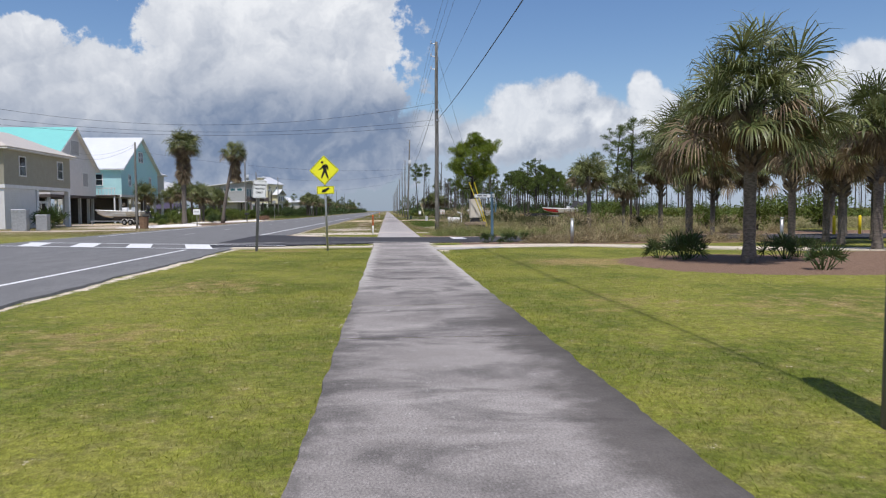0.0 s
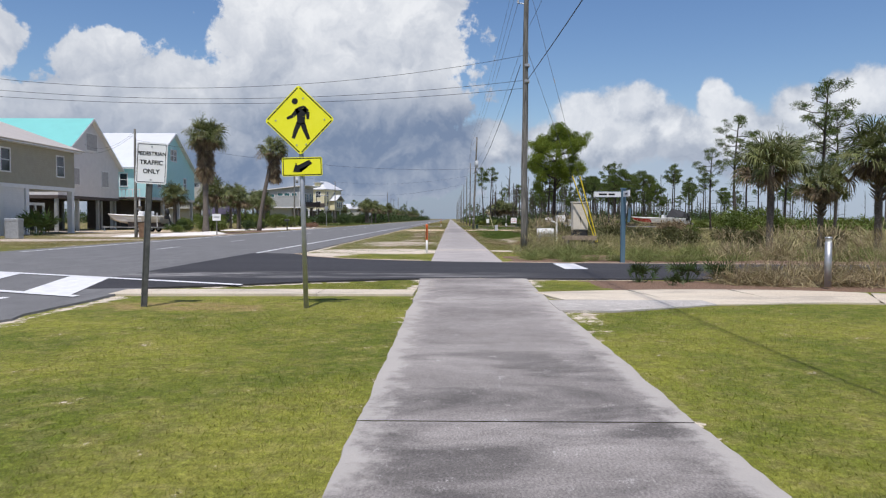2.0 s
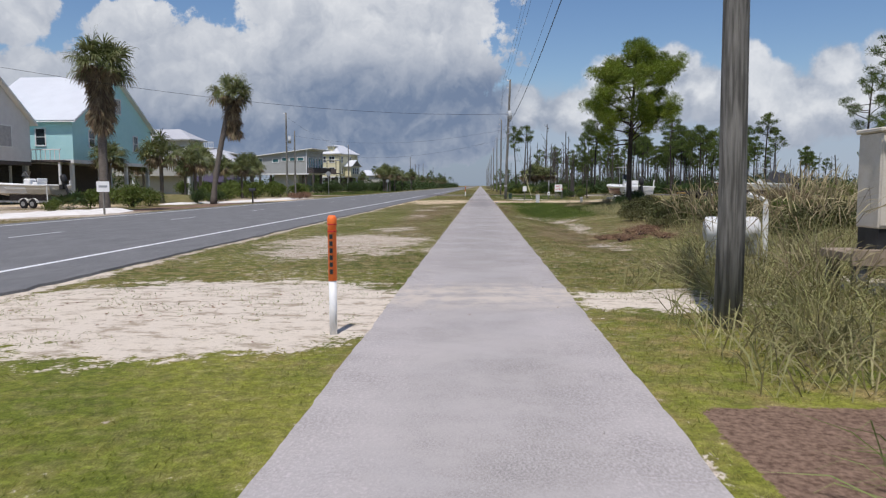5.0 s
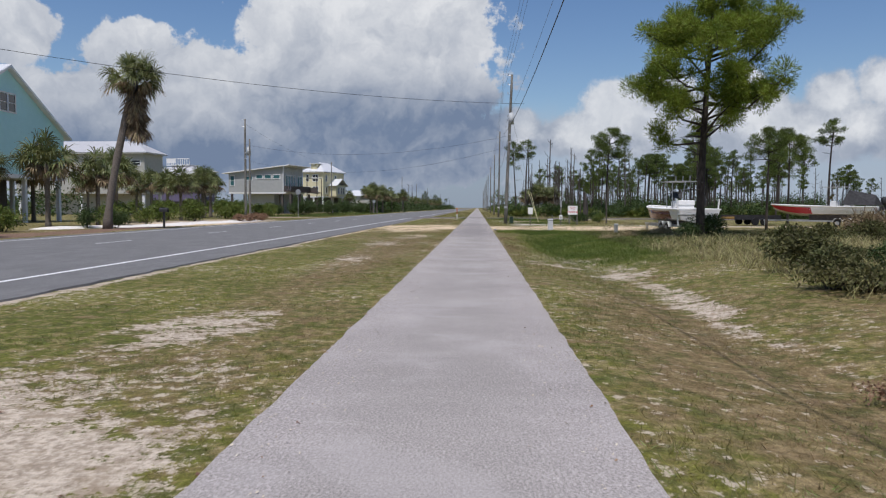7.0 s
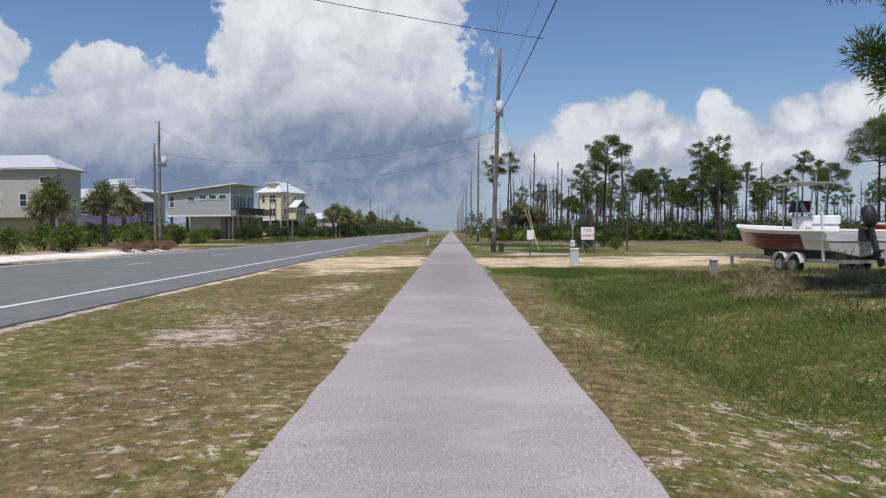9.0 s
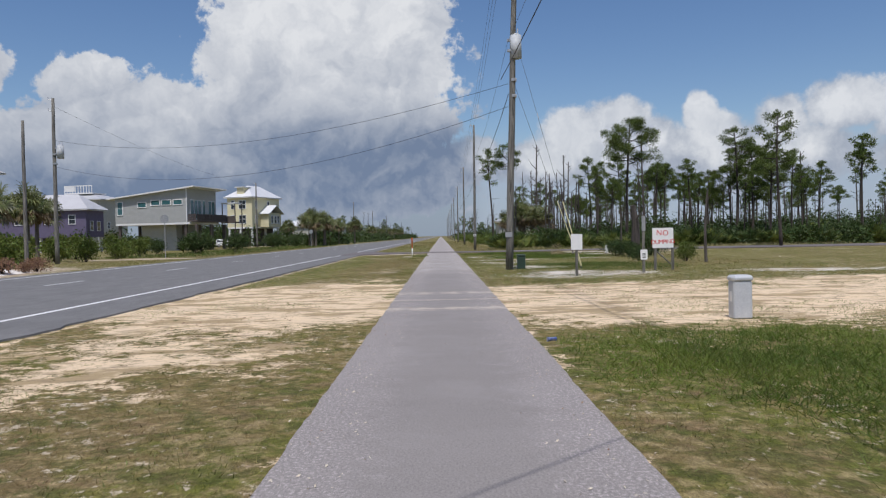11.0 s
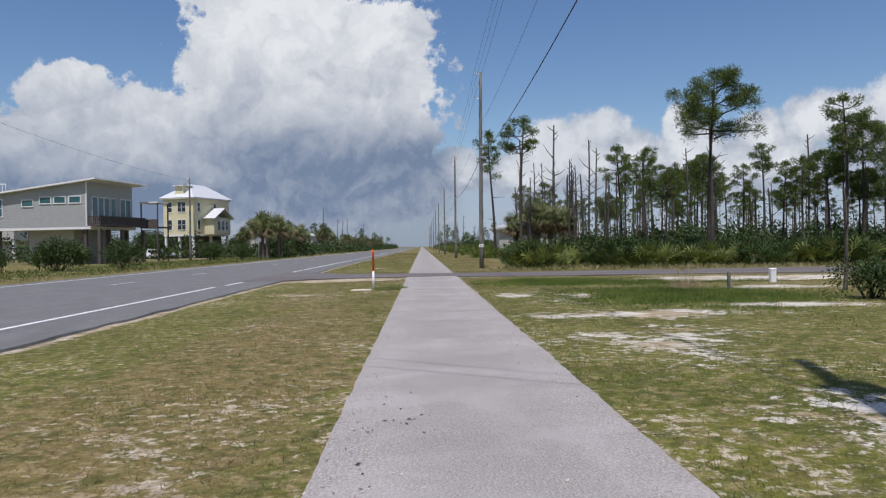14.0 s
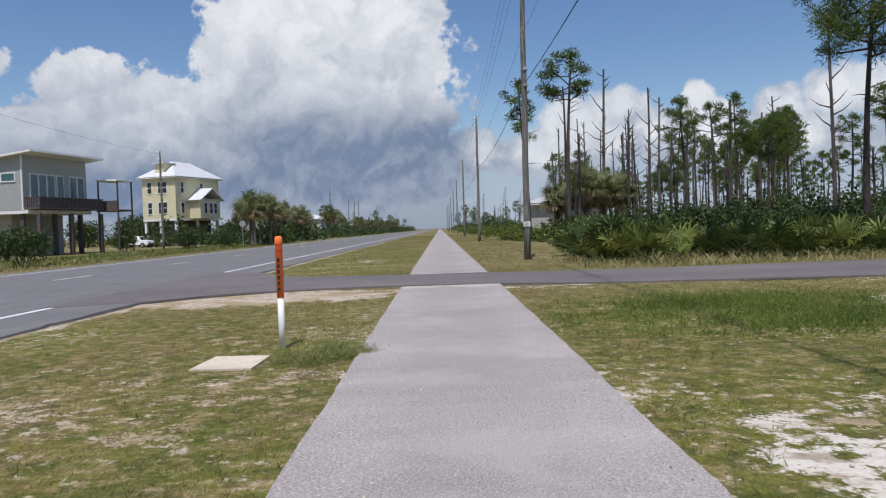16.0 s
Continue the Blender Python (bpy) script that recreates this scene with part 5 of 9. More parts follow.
def pedestal(x, y, w, d, h, label, material):
    """A small telecom pedestal with a cap and a door."""
    ob = thing("utility_pedestal", x, y, 0, label, "utility box")
    part("body", boxes((-w / 2, -d / 2, -0.05, w / 2, d / 2, h * 0.86), bevel=0.025), material, ob)
    part("lid", boxes((-w / 2 - 0.02, -d / 2 - 0.02, h * 0.84, w / 2 + 0.02, d / 2 + 0.02, h), bevel=0.04), material, ob)
    part("label_plate", boxes((-w / 2 - 0.006, -0.05, h * 0.35, -w / 2 - 0.001, 0.05, h * 0.6)), M_SIGNWHITE, ob, "small pale data plate")
    return ob


pedestal(3.5, 129.7, 0.36, 0.34, 0.62, "dark green plastic pedestal beside the timber pole", M_GREENBOX)
pedestal(8.03, 100.6, 0.2, 0.2, 0.6, "small grey meter box standing in sandy grass", M_GALV)
pedestal(5.2, 109.2, 0.33, 0.28, 0.72, "pale grey telecom pedestal in the verge", mat("pale_grey_plastic", (0.46, 0.48, 0.51), (0.52, 0.54, 0.56), 4, 0.5, 0.05))
pedestal(12.6, 153.5, 0.22, 0.2, 0.5, "small white utility box in sandy grass", M_SIGNWHITE)


def board_sign(x, y, w, h, zc, label, post_h, post, turn=0.0):
    ob = thing("board_sign", x, y, 0, label, "sign", turn=turn)
    for px in post:
        part("post", boxes((px - 0.045, 0.0, -0.3, px + 0.045, 0.09, post_h), bevel=0.008), M_WOODPOLE, ob)
    panel = part("panel", plate(shifted(rounded(w, h, 0.03), 0, zc), -0.02, -0.004), M_SIGNWHITE, ob)
    return ob, panel


board_sign(4.82, 123.1, 0.41, 0.57, 1.2, "blank white board on a rough timber post", 0.95, (0.0,))
ob, panel = board_sign(8.8, 126.0, 0.84, 0.80, 1.26, "hand painted white board against dumping on timber posts", 1.5, (-0.3, 0.4), turn=0)
words("NO", 0.30, panel, -0.02, -0.023, 1.45, M_RED, face=(90, 3, 0), spread=1.1)
words("DUMPING", 0.235, panel, 0.0, -0.023, 1.1, M_RED, face=(90, -2, 0), spread=0.85)
part("brace", tube(bmesh.new(), [(-0.26, 0.06, 0.75), (0.33, 0.06, 0.2)], 0.03, 6), M_WOODPOLE, ob)
ob, panel = board_sign(7.55, 124.2, 0.26, 0.38, 0.66, "tall narrow grey post with a small notice", 2.15, (0.0,))
part("strip", boxes((-0.07, -0.012, 1.55, 0.07, -0.004, 2.1)), M_GALV, ob)
for q in range(4):
    part("print_bar", boxes((-0.06, -0.024, 0.54 + 0.05 * q, 0.06, -0.0205, 0.565 + 0.05 * q)), M_BLACK, panel)
ob, panel = board_sign(-21.6, 82.0, 0.75, 0.6, 1.55, "white board on one post beside the driveway", 1.3, (0.0,))
part("print_bar", boxes((-0.25, -0.024, 1.5, 0.25, -0.0205, 1.62)), M_GALV, panel)
post = thing("stub_post", 9.3, 149.5, 0, "short weathered timber stub in long grass", "post")
part("shaft", boxes((-0.05, -0.05, -0.2, 0.05, 0.05, 0.55), bevel=0.01), M_WOODPOLE, post)


def bare_stop(x, y, h, back=True):
    ob = thing("stop_sign", x, y, 0, "eight-sided sign seen from its bare metal back", "road sign", "stop signs")
    part("post", boxes((-0.03, 0, -0.2, 0.03, 0.03, h - 0.3)), M_GALV, ob)
    part("plate", plate(shifted([(0.4 * math.cos(a), 0.4 * math.sin(a)) for a in (radians(22.5 + 45 * k) for k in range(8))], 0, h - 0.4), -0.006, 0.0), M_GALV, ob)
    return ob


bare_stop(-24.3, 236.3, 3.2)
bare_stop(-25.4, 165.0, 4.0)


def yellow_bollard(x, y):
    ob = thing("safety_bollard", x, y, 0, "yellow painted steel safety bollard by the car park", "bollard", "yellow bollards")
    bm = bmesh.new()
    tube(bm, [(0, 0, -0.1), (0, 0, 1.0), (0, 0, 1.07), (0, 0, 1.1)], [0.085, 0.085, 0.06, 0.01], 12)
    part("pipe", bm, mat("yellow_paint", (0.80, 0.58, 0.02), None, 4, 0.5, 0.05), ob, smooth=True)
    return ob


yellow_bollard(24.8, 38.4)
yellow_bollard(26.6, 38.8)
bin_ = thing("keypad_stand", 25.7, 39.2, 0, "dark keypad stand between yellow bollards", "keypad stand")
part("stem", boxes((-0.05, -0.05, -0.1, 0.05, 0.05, 1.1)), M_DARKMETAL, bin_)
part("head", boxes((-0.16, -0.12, 1.05, 0.16, 0.12, 1.4), bevel=0.02), M_DARKMETAL, bin_)
flat("side_lane", [(13.0, 33.2), (18, 33.4), (26, 35), (60, 35.5), (60, 33.5), (13, 33.4)], 0.002, M_FRESH, "dark asphalt car park edge", "road")


def litter_bin(x, y):
    ob = thing("litter_bin", x, y, 0, "squat brown litter bin at the foot of a pole", "bin")
    bm = bmesh.new()
    tube(bm, [(0, 0, -0.05), (0, 0, 1.05), (0, 0, 1.12)], [0.42, 0.48, 0.49], 10)
    part("drum", bm, mat("brown_bin_slats", (0.16, 0.095, 0.06), (0.25, 0.16, 0.10), 6, 0.8, 0.3), ob)
    part("rim", cyl(bmesh.new(), 0, 0, 1.12, 1.18, 0.51, sides=10), M_DARKMETAL, ob)
    return ob


litter_bin(-24.6, 73.4)


def mailbox(x, y):
    ob = thing("mailbox", x, y, 0, "black kerbside mailbox on a black post", "mailbox")
    part("post", boxes((-0.06, -0.06, -0.2, 0.06, 0.06, 1.1), bevel=0.01), M_DARKMETAL, ob)
    bm = bmesh.new()
    tube(bm, [(-0.28, 0, 1.22), (0.28, 0, 1.22)], 0.14, 12)
    box(bm, -0.28, -0.14, 1.08, 0.28, 0.14, 1.22)
    part("box", bm, M_DARKMETAL, ob)
    part("flag", boxes((0.0, -0.16, 1.2, 0.03, -0.145, 1.4)), M_DARKMETAL, ob)
    return ob


mailbox(-20.95, 108.2)
can = thing("drink_can", 1.42, 106.3, 0.02, "crushed blue and silver drink can in the grass", "litter")
part("shell", tube(bmesh.new(), [(-0.06, 0, 0.035), (-0.02, 0.01, 0.035), (0.02, 0.0, 0.04), (0.06, 0.02, 0.035)], [0.033, 0.028, 0.026, 0.033], 10), mat("blue_silver_tin", (0.05, 0.10, 0.35), (0.5, 0.52, 0.55), 30, 0.3, 0.1, metal=0.6), can)

# ---- houses ----
def siding(name, a, b=None):
    """Painted lap siding: horizontal boards in relief."""
    m = mat(name, a, b, 1.5, 0.65, 0.0)
    nt = m.node_tree
    bsdf = nt.nodes["Principled BSDF"]
    at = nt.nodes.new("ShaderNodeTexCoord").outputs["Object"]
    z = node(nt, "ShaderNodeSeparateXYZ", Vector=at).outputs[2]
    saw = calc(nt, "FRACT", calc(nt, "MULTIPLY", z, 1 / 0.2))
    nt.links.new(node(nt, "ShaderNodeBump", Height=saw, Strength=0.55, Distance=0.03).outputs[0], bsdf.inputs["Normal"])
    return m


def ribbed(name, a):
    """Standing-seam metal roofing."""
    m = mat(name, a, tuple(v * 0.93 for v in a), 0.6, 0.4, 0.0, metal=0.1)
    nt = m.node_tree
    at = nt.nodes.new("ShaderNodeTexCoord").outputs["Object"]
    x = node(nt, "ShaderNodeSeparateXYZ", Vector=at).outputs[0]
    rib = calc(nt, "GREATER_THAN", calc(nt, "FRACT", calc(nt, "MULTIPLY", x, 1 / 0.4)), 0.88)
    nt.links.new(node(nt, "ShaderNodeBump", Height=rib, Strength=0.5, Distance=0.03).outputs[0], nt.nodes["Principled BSDF"].inputs["Normal"])
    return m


M_TRIM = mat("white_trim_paint", (0.78, 0.78, 0.77), (0.72, 0.72, 0.71), 2, 0.5, 0.03)
M_OLIVE = siding("olive_lap_siding", (0.32, 0.305, 0.24), (0.35, 0.335, 0.265))
M_WHITESIDE = siding("white_lap_siding", (0.70, 0.70, 0.69), (0.74, 0.74, 0.73))
M_GREYSIDE = siding("grey_lap_siding", (0.66, 0.645, 0.64), (0.71, 0.695, 0.69))
M_TEALSIDE = siding("turquoise_lap_siding", (0.44, 0.75, 0.76), (0.47, 0.78, 0.79))
M_PALEGREY = siding("pale_grey_lap_siding", (0.365, 0.375, 0.37), (0.395, 0.405, 0.40))
M_YELLOWSIDE = siding("pale_yellow_lap_siding", (0.68, 0.62, 0.39), (0.71, 0.65, 0.43))
M_PURPLE = siding("purple_grey_lap_siding", (0.135, 0.115, 0.19), (0.15, 0.13, 0.205))
M_CREAM = siding("cream_lap_siding", (0.43, 0.42, 0.375), (0.47, 0.46, 0.41))
M_ROOF_TEAL = ribbed("turquoise_metal_roof", (0.22, 0.58, 0.53))
M_ROOF_WHITE = ribbed("white_metal_roof", (0.70, 0.71, 0.72))
M_ROOF_TAN = ribbed("pale_tan_metal_roof", (0.62, 0.55, 0.47))
M_ROOF_GREY = ribbed("light_grey_metal_roof", (0.52, 0.52, 0.53))
M_GLASS = mat("dark_window_glass", (0.012, 0.016, 0.02), (0.02, 0.025, 0.03), 0.6, 0.06, 0.0, spec=0.8)
M_GLASS_TEAL = mat("teal_tinted_glass", (0.03, 0.10, 0.11), (0.05, 0.14, 0.15), 0.6, 0.08, 0.0, spec=0.8)
M_DARKWOOD = mat("dark_deck_timber", (0.07, 0.058, 0.055), (0.12, 0.10, 0.09), 6, 0.8, 0.2)


def window(parent, x, z, w, h, y=0.0, m=None, panes=2, glass=None, name="window", shut=False):
    """A window in the wall plane y (facing -y) unless turned by m: frame, glass panes, sill."""
    m = m or Matrix.Identity(4)
    t = 0.11
    ob = part(name, boxes((x - w / 2 - t, y - 0.06, z, x - w / 2, y + 0.02, z + h), (x + w / 2, y - 0.06, z, x + w / 2 + t, y + 0.02, z + h), (x - w / 2 - t, y - 0.06, z + h, x + w / 2 + t, y + 0.02, z + h + t), m=m), M_TRIM, parent, "white framed window")
    part("sill", boxes((x - w / 2 - t, y - 0.09, z - t, x + w / 2 + t, y + 0.02, z), m=m), M_TRIM, ob)
    if shut:
        part("shutter", boxes((x - w / 2, y - 0.05, z, x + w / 2, y - 0.01, z + h), m=m), mat("grey_storm_shutter", (0.36, 0.35, 0.345), None, 3, 0.6, 0.1), ob)
        return ob
    for k in range(panes):
        a = z + h * k / panes
        part("pane", boxes((x - w / 2, y - 0.012, a + 0.03, x + w / 2, y - 0.004, a + h / panes - 0.03), m=m), glass or M_GLASS, ob)
        if k:
            part("rail", boxes((x - w / 2, y - 0.04, a - 0.03, x + w / 2, y, a + 0.03), m=m), M_TRIM, ob)
    return ob


TURN_E = Matrix.Rotation(radians(90), 4, "Z")       # from a wall facing -y to one facing +x


def piles(parent, spots, h, w=0.15, material=None):
    for x, y in spots:
        part("stilt", boxes((x - w, y - w, -0.3, x + w, y + w, h), bevel=0.015), material or M_TRIM, parent)


def roof_sheet(bm, pts, thick=0.16):
    """A flat roof plane with thickness from its four or three corners."""
    vs = [Vector(p) for p in pts]
    n = (vs[1] - vs[0]).cross(vs[2] - vs[0]).normalized()
    if n.z < 0:
        vs, n = vs[::-1], -n
    a, b = [bm.verts.new(v) for v in vs], [bm.verts.new(v - n * thick) for v in vs]
    bm.faces.new(a)
    bm.faces.new(b[::-1])
    for i in range(len(vs)):
        j = (i + 1) % len(vs)
        bm.faces.new((b[i], b[j], a[j], a[i]))
    return bm


def gable_house(name, x, y, turn, length, half, floor, eave, apex, wall_m, roof_m, label, wing=None):
    """A stilt house whose gable end faces +x; its ridge runs to -x."""
    ob = thing(name, x, y, 0, label, "house", turn=turn)
    bm = bmesh.new()
    prof = [(-half, floor), (half, floor), (half, eave), (0, apex), (-half, eave)]
    fr, bk = [bm.verts.new((0, a, b)) for a, b in prof], [bm.verts.new((-length, a, b)) for a, b in prof]
    bm.faces.new(fr)
    bm.faces.new(bk[::-1])
    for i in range(5):
        j = (i + 1) % 5
        bm.faces.new((fr[j], fr[i], bk[i], bk[j]))
    part("wall", bm, wall_m, ob)
    s = (apex - eave) / half
    o = 0.55
    for sg in (-1, 1):
        bm = roof_sheet(bmesh.new(), [(0.5, sg * (half + o), eave - s * o + 0.12), (-length - 0.4, sg * (half + o), eave - s * o + 0.12), (-length - 0.4, 0, apex + 0.12), (0.5, 0, apex + 0.12)])
        part("roof", bm, roof_m, ob, "ribbed metal roof slope")
        bm = roof_sheet(bmesh.new(), [(0.53, sg * (half + o), eave - s * o - 0.12), (0.53, sg * (half + o), eave - s * o + 0.1), (0.53, 0, apex + 0.1), (0.53, 0, apex - 0.12)], 0.05)
        part("fascia", bm, M_TRIM, ob)
        bm = roof_sheet(bmesh.new(), [(0.5, sg * (half + o), eave - s * o - 0.06), (-length - 0.4, sg * (half + o), eave - s * o - 0.06), (-length - 0.4, sg * half, eave - 0.06), (0.5, sg * half, eave - 0.06)], 0.03)
        part("soffit", bm, M_TRIM, ob)
        bm = roof_sheet(bmesh.new(), [(0.5, sg * half, eave - 0.06), (0.01, sg * half, eave - 0.06), (0.01, 0, apex - 0.06), (0.5, 0, apex - 0.06)], 0.03)
        part("soffit", bm, M_TRIM, ob)
    part("floor_beam", boxes((-length, -half, floor - 0.35, 0.02, half, floor - 0.003)), M_TRIM if wall_m is M_TEALSIDE else M_DARKWOOD, ob)
    piles(ob, [(px, py) for px in (-0.4, -length / 2, -length + 0.4) for py in (-half + 0.4, -half / 3, half / 3, half - 0.4)], floor - 0.35, 0.17, M_GALV if wall_m is M_GREYSIDE else M_TRIM)
    # dark block added under the floor; its colour stands for the shade between stilts
    part("underfloor_block", boxes((-length + 1.0, -half + 2.0, 0, -length * 0.45, half - 2.0, floor - 0.35)), M_DARKWOOD, ob)
    return ob


# grey gabled house with a turquoise roof
gh = gable_house("house", -42.6, 102.2, 0, 14.0, 7.4, 3.9, 7.75, 12.9, M_GREYSIDE, M_ROOF_TEAL, "grey gabled stilt house with a turquoise metal roof")
window(gh, 0.3, 9.3, 2.6, 1.9, m=TURN_E, shut=True)
window(gh, 3.6, 5.2, 1.7, 1.8, m=TURN_E, shut=True)
window(gh, -3.6, 5.2, 1.7, 1.8, m=TURN_E, shut=True)
# turquoise gabled house with a white roof
th = gable_house("house", -39.8, 120.8, 0, 10.0, 8.8, 4.2, 8.2, 13.3, M_TEALSIDE, M_ROOF_WHITE, "turquoise gabled stilt house with a white metal roof")
window(th, -0.4, 9.5, 0.95, 1.5, m=TURN_E)
window(th, 0.75, 9.5, 0.95, 1.5, m=TURN_E)
window(th, -5.2, 5.6, 1.0, 1.6, m=TURN_E)
window(th, 4.6, 5.6, 1.0, 1.6, m=TURN_E)
window(th, -3.2, 5.6, 0.9, 1.6, y=-8.8)
dk = part("deck", boxes((-5.6, -10.6, 3.9, -0.3, -8.8, 4.1)), M_DARKWOOD, th)
for k in range(12):
    part("baluster", boxes((-5.5 + 0.46 * k, -10.55, 4.1, -5.44 + 0.46 * k, -10.49, 5.05)), M_TRIM, dk)
part("hand_rail", boxes((-5.6, -10.6, 5.05, -0.3, -10.45, 5.15)), M_TRIM, dk)
piles(th, [(-5.4, -10.4), (-0.5, -10.4)], 3.9, 0.1)


def hip_roof(parent, x0, y0, x1, y1, z, top, material, o=0.7, name="roof"):
    """A hipped roof over a plan, its ridge along the longer side."""
    w, d = x1 - x0, y1 - y0
    x0, y0, x1, y1 = x0 - o, y0 - o, x1 + o, y1 + o
    inset = min(w, d) / 2 + o
    if w >= d:
        r0, r1 = Vector((x0 + inset, (y0 + y1) / 2, top)), Vector((x1 - inset, (y0 + y1) / 2, top))
    else:
        r0, r1 = Vector(((x0 + x1) / 2, y0 + inset, top)), Vector(((x0 + x1) / 2, y1 - inset, top))
    a, b, c, d_ = (Vector(p) for p in ((x0, y0, z), (x1, y0, z), (x1, y1, z), (x0, y1, z)))
    faces = [(a, b, r1, r0), (b, c, r1), (c, d_, r0, r1), (d_, a, r0)] if w >= d else [(a, b, r0), (b, c, r1, r0), (c, d_, r1), (d_, a, r0, r1)]
    for f in faces:
        part(name, roof_sheet(bmesh.new(), f, 0.12), material, parent, "ribbed metal roof slope")
    part("soffit", boxes((x0 + 0.02, y0 + 0.02, z - 0.22, x1 - 0.02, y1 - 0.02, z - 0.13)), M_TRIM, parent)


# olive house with a pale hipped roof, its long side along the highway
oh = thing("house", -37.5, 73.0, 0, "olive stilt house with a pale tan roof and white base", "house")
part("wall", boxes((-9, 0, 4.35, 0, 15.2, 7.85)), M_OLIVE, oh)
hip_roof(oh, -9, 0, 0, 15.2, 8.0, 10.3, M_ROOF_TAN)
part("base_wall", boxes((-8.5, 0.1, -0.2, -0.1, 6.6, 4.0)), M_WHITESIDE, oh)
part("beam", boxes((-9, -0.03, 4.0, 0.03, 15.23, 4.348)), M_TRIM, oh)
piles(oh, [(-0.25, 14.9), (-8.6, 14.9), (-0.25, 7.0)], 4.0, 0.24)
part("back_wall", boxes((-6.0, 6.7, -0.2, -5.8, 15.0, 4.0)), M_GREYSIDE, oh)
part("porch_frame", boxes((-1.4, 7.6, 2.6, -1.25, 12.0, 2.85), (-1.4, 7.6, 0, -1.25, 7.8, 2.6), (-1.4, 10.4, 0, -1.25, 10.6, 2.6), (-1.4, 11.8, 0, -1.25, 12.0, 2.6)), M_TRIM, oh)
for wy in (3.7, 12.5, 8.3):
    if wy != 8.3:
        window(oh, wy, 5.35, 1.25, 1.85, m=TURN_E)


# modern grey house with a single-pitch roof
mh = thing("house", -41.7, 219.6, 0, "modern pale grey stilt house with a slanted flat roof", "house", turn=-12)
W, D = 13.2, 9.6
bm = bmesh.new()
prof = [(-W, 4.65), (0, 4.65), (0, 10.3), (-W, 8.85)]
fr, bk = [bm.verts.new((a, 0, b)) for a, b in prof], [bm.verts.new((a, D, b)) for a, b in prof]
bm.faces.new(fr)
bm.faces.new(bk[::-1])
for i in range(4):
    j = (i + 1) % 4
    bm.faces.new((fr[j], fr[i], bk[i], bk[j]))
bmesh.ops.recalc_face_normals(bm, faces=bm.faces)
part("wall", bm, M_PALEGREY, mh)
part("roof", roof_sheet(bmesh.new(), [(-W - 1.2, -0.7, 8.85), (1.7, -0.7, 10.57), (1.7, D + 1.0, 10.57), (-W - 1.2, D + 1.0, 8.85)], 0.2), M_TRIM, mh, "thin slanted white edged roof")
part("corner_board", boxes((-0.12, -0.03, 4.65, 0.03, 0.1, 10.2)), M_TRIM, mh)
part("floor_beam", boxes((-W, 0.02, 4.3, 0.5, D, 4.648)), M_TRIM, mh)
for wx in (-8.2, -5.7, -3.7, -1.6):
    window(mh, wx, 7.6 if wx > -8 else 7.3, 1.5, 0.75, panes=1, glass=M_GLASS_TEAL)
window(mh, -W + 0.9, 6.1, 0.9, 2.1, glass=M_GLASS_TEAL)
for wy, w in ((1.6, 1.0), (2.8, 1.0), (4.0, 1.0), (5.4, 0.9), (7.4, 1.0), (8.6, 1.0)):
    window(mh, wy, 5.3, w, 3.0, m=TURN_E, panes=1, glass=M_GLASS_TEAL)
dk = part("balcony", boxes((0.05, 0.2, 4.7, 1.7, D + 0.6, 4.9)), M_DARKWOOD, mh, "dark timber balcony")
for a in ((0.05, 0.2, 5.85, 1.7, 0.3, 5.95), (1.6, 0.2, 5.85, 1.7, D + 0.6, 5.95)):
    part("hand_rail", boxes(a), M_DARKWOOD, dk)
for k in range(40):
    part("baluster", boxes((1.62, 0.3 + 0.245 * k, 4.9, 1.68, 0.46 + 0.245 * k, 5.86)), M_DARKWOOD, dk)
for k in range(6):
    part("baluster", boxes((0.10 + 0.25 * k, 0.22, 4.9, 0.26 + 0.25 * k, 0.28, 5.86)), M_DARKWOOD, dk)
part("porch_roof", boxes((0.3, D + 1.2, 8.0, 3.0, D + 4.0, 8.2), bevel=0.02), M_TRIM, mh, "small flat porch roof")
part("porch_deck", boxes((0.3, D + 1.2, 4.6, 3.0, D + 4.0, 4.8)), M_DARKWOOD, mh)
for a, b in ((0.4, D + 1.3), (2.85, D + 1.3), (2.85, D + 3.9)):
    part("porch_post", boxes((a, b, 0.0, a + 0.14, b + 0.14, 8.0)), M_DARKWOOD, mh)
part("porch_rail", boxes((0.4, D + 1.2, 4.8, 2.95, D + 1.28, 5.8)), M_DARKWOOD, mh)
piles(mh, [(-0.5, 0.5), (1.5, 0.4), (1.5, 5.0), (1.5, 9.8), (-0.5, 5.0), (-0.5, 9.0), (-W + 0.5, 0.5), (-W + 0.5, 6)], 4.3, 0.2, M_DARKWOOD)
part("underfloor_block", boxes((-W + 3.5, 2.0, -0.2, -3.2, D, 4.3)), M_PALEGREY, mh)
part("stair_post", boxes((-2.4, 2.5, 0.0, -2.1, 2.7, 4.2)), M_DARKWOOD, mh)
for k in range(14):
    part("step", boxes((-2.2 + 0.24 * k, 3.0, 0.3 * k, -1.9 + 0.24 * k, 4.2, 0.3 * k + 0.06)), M_DARKWOOD, mh)

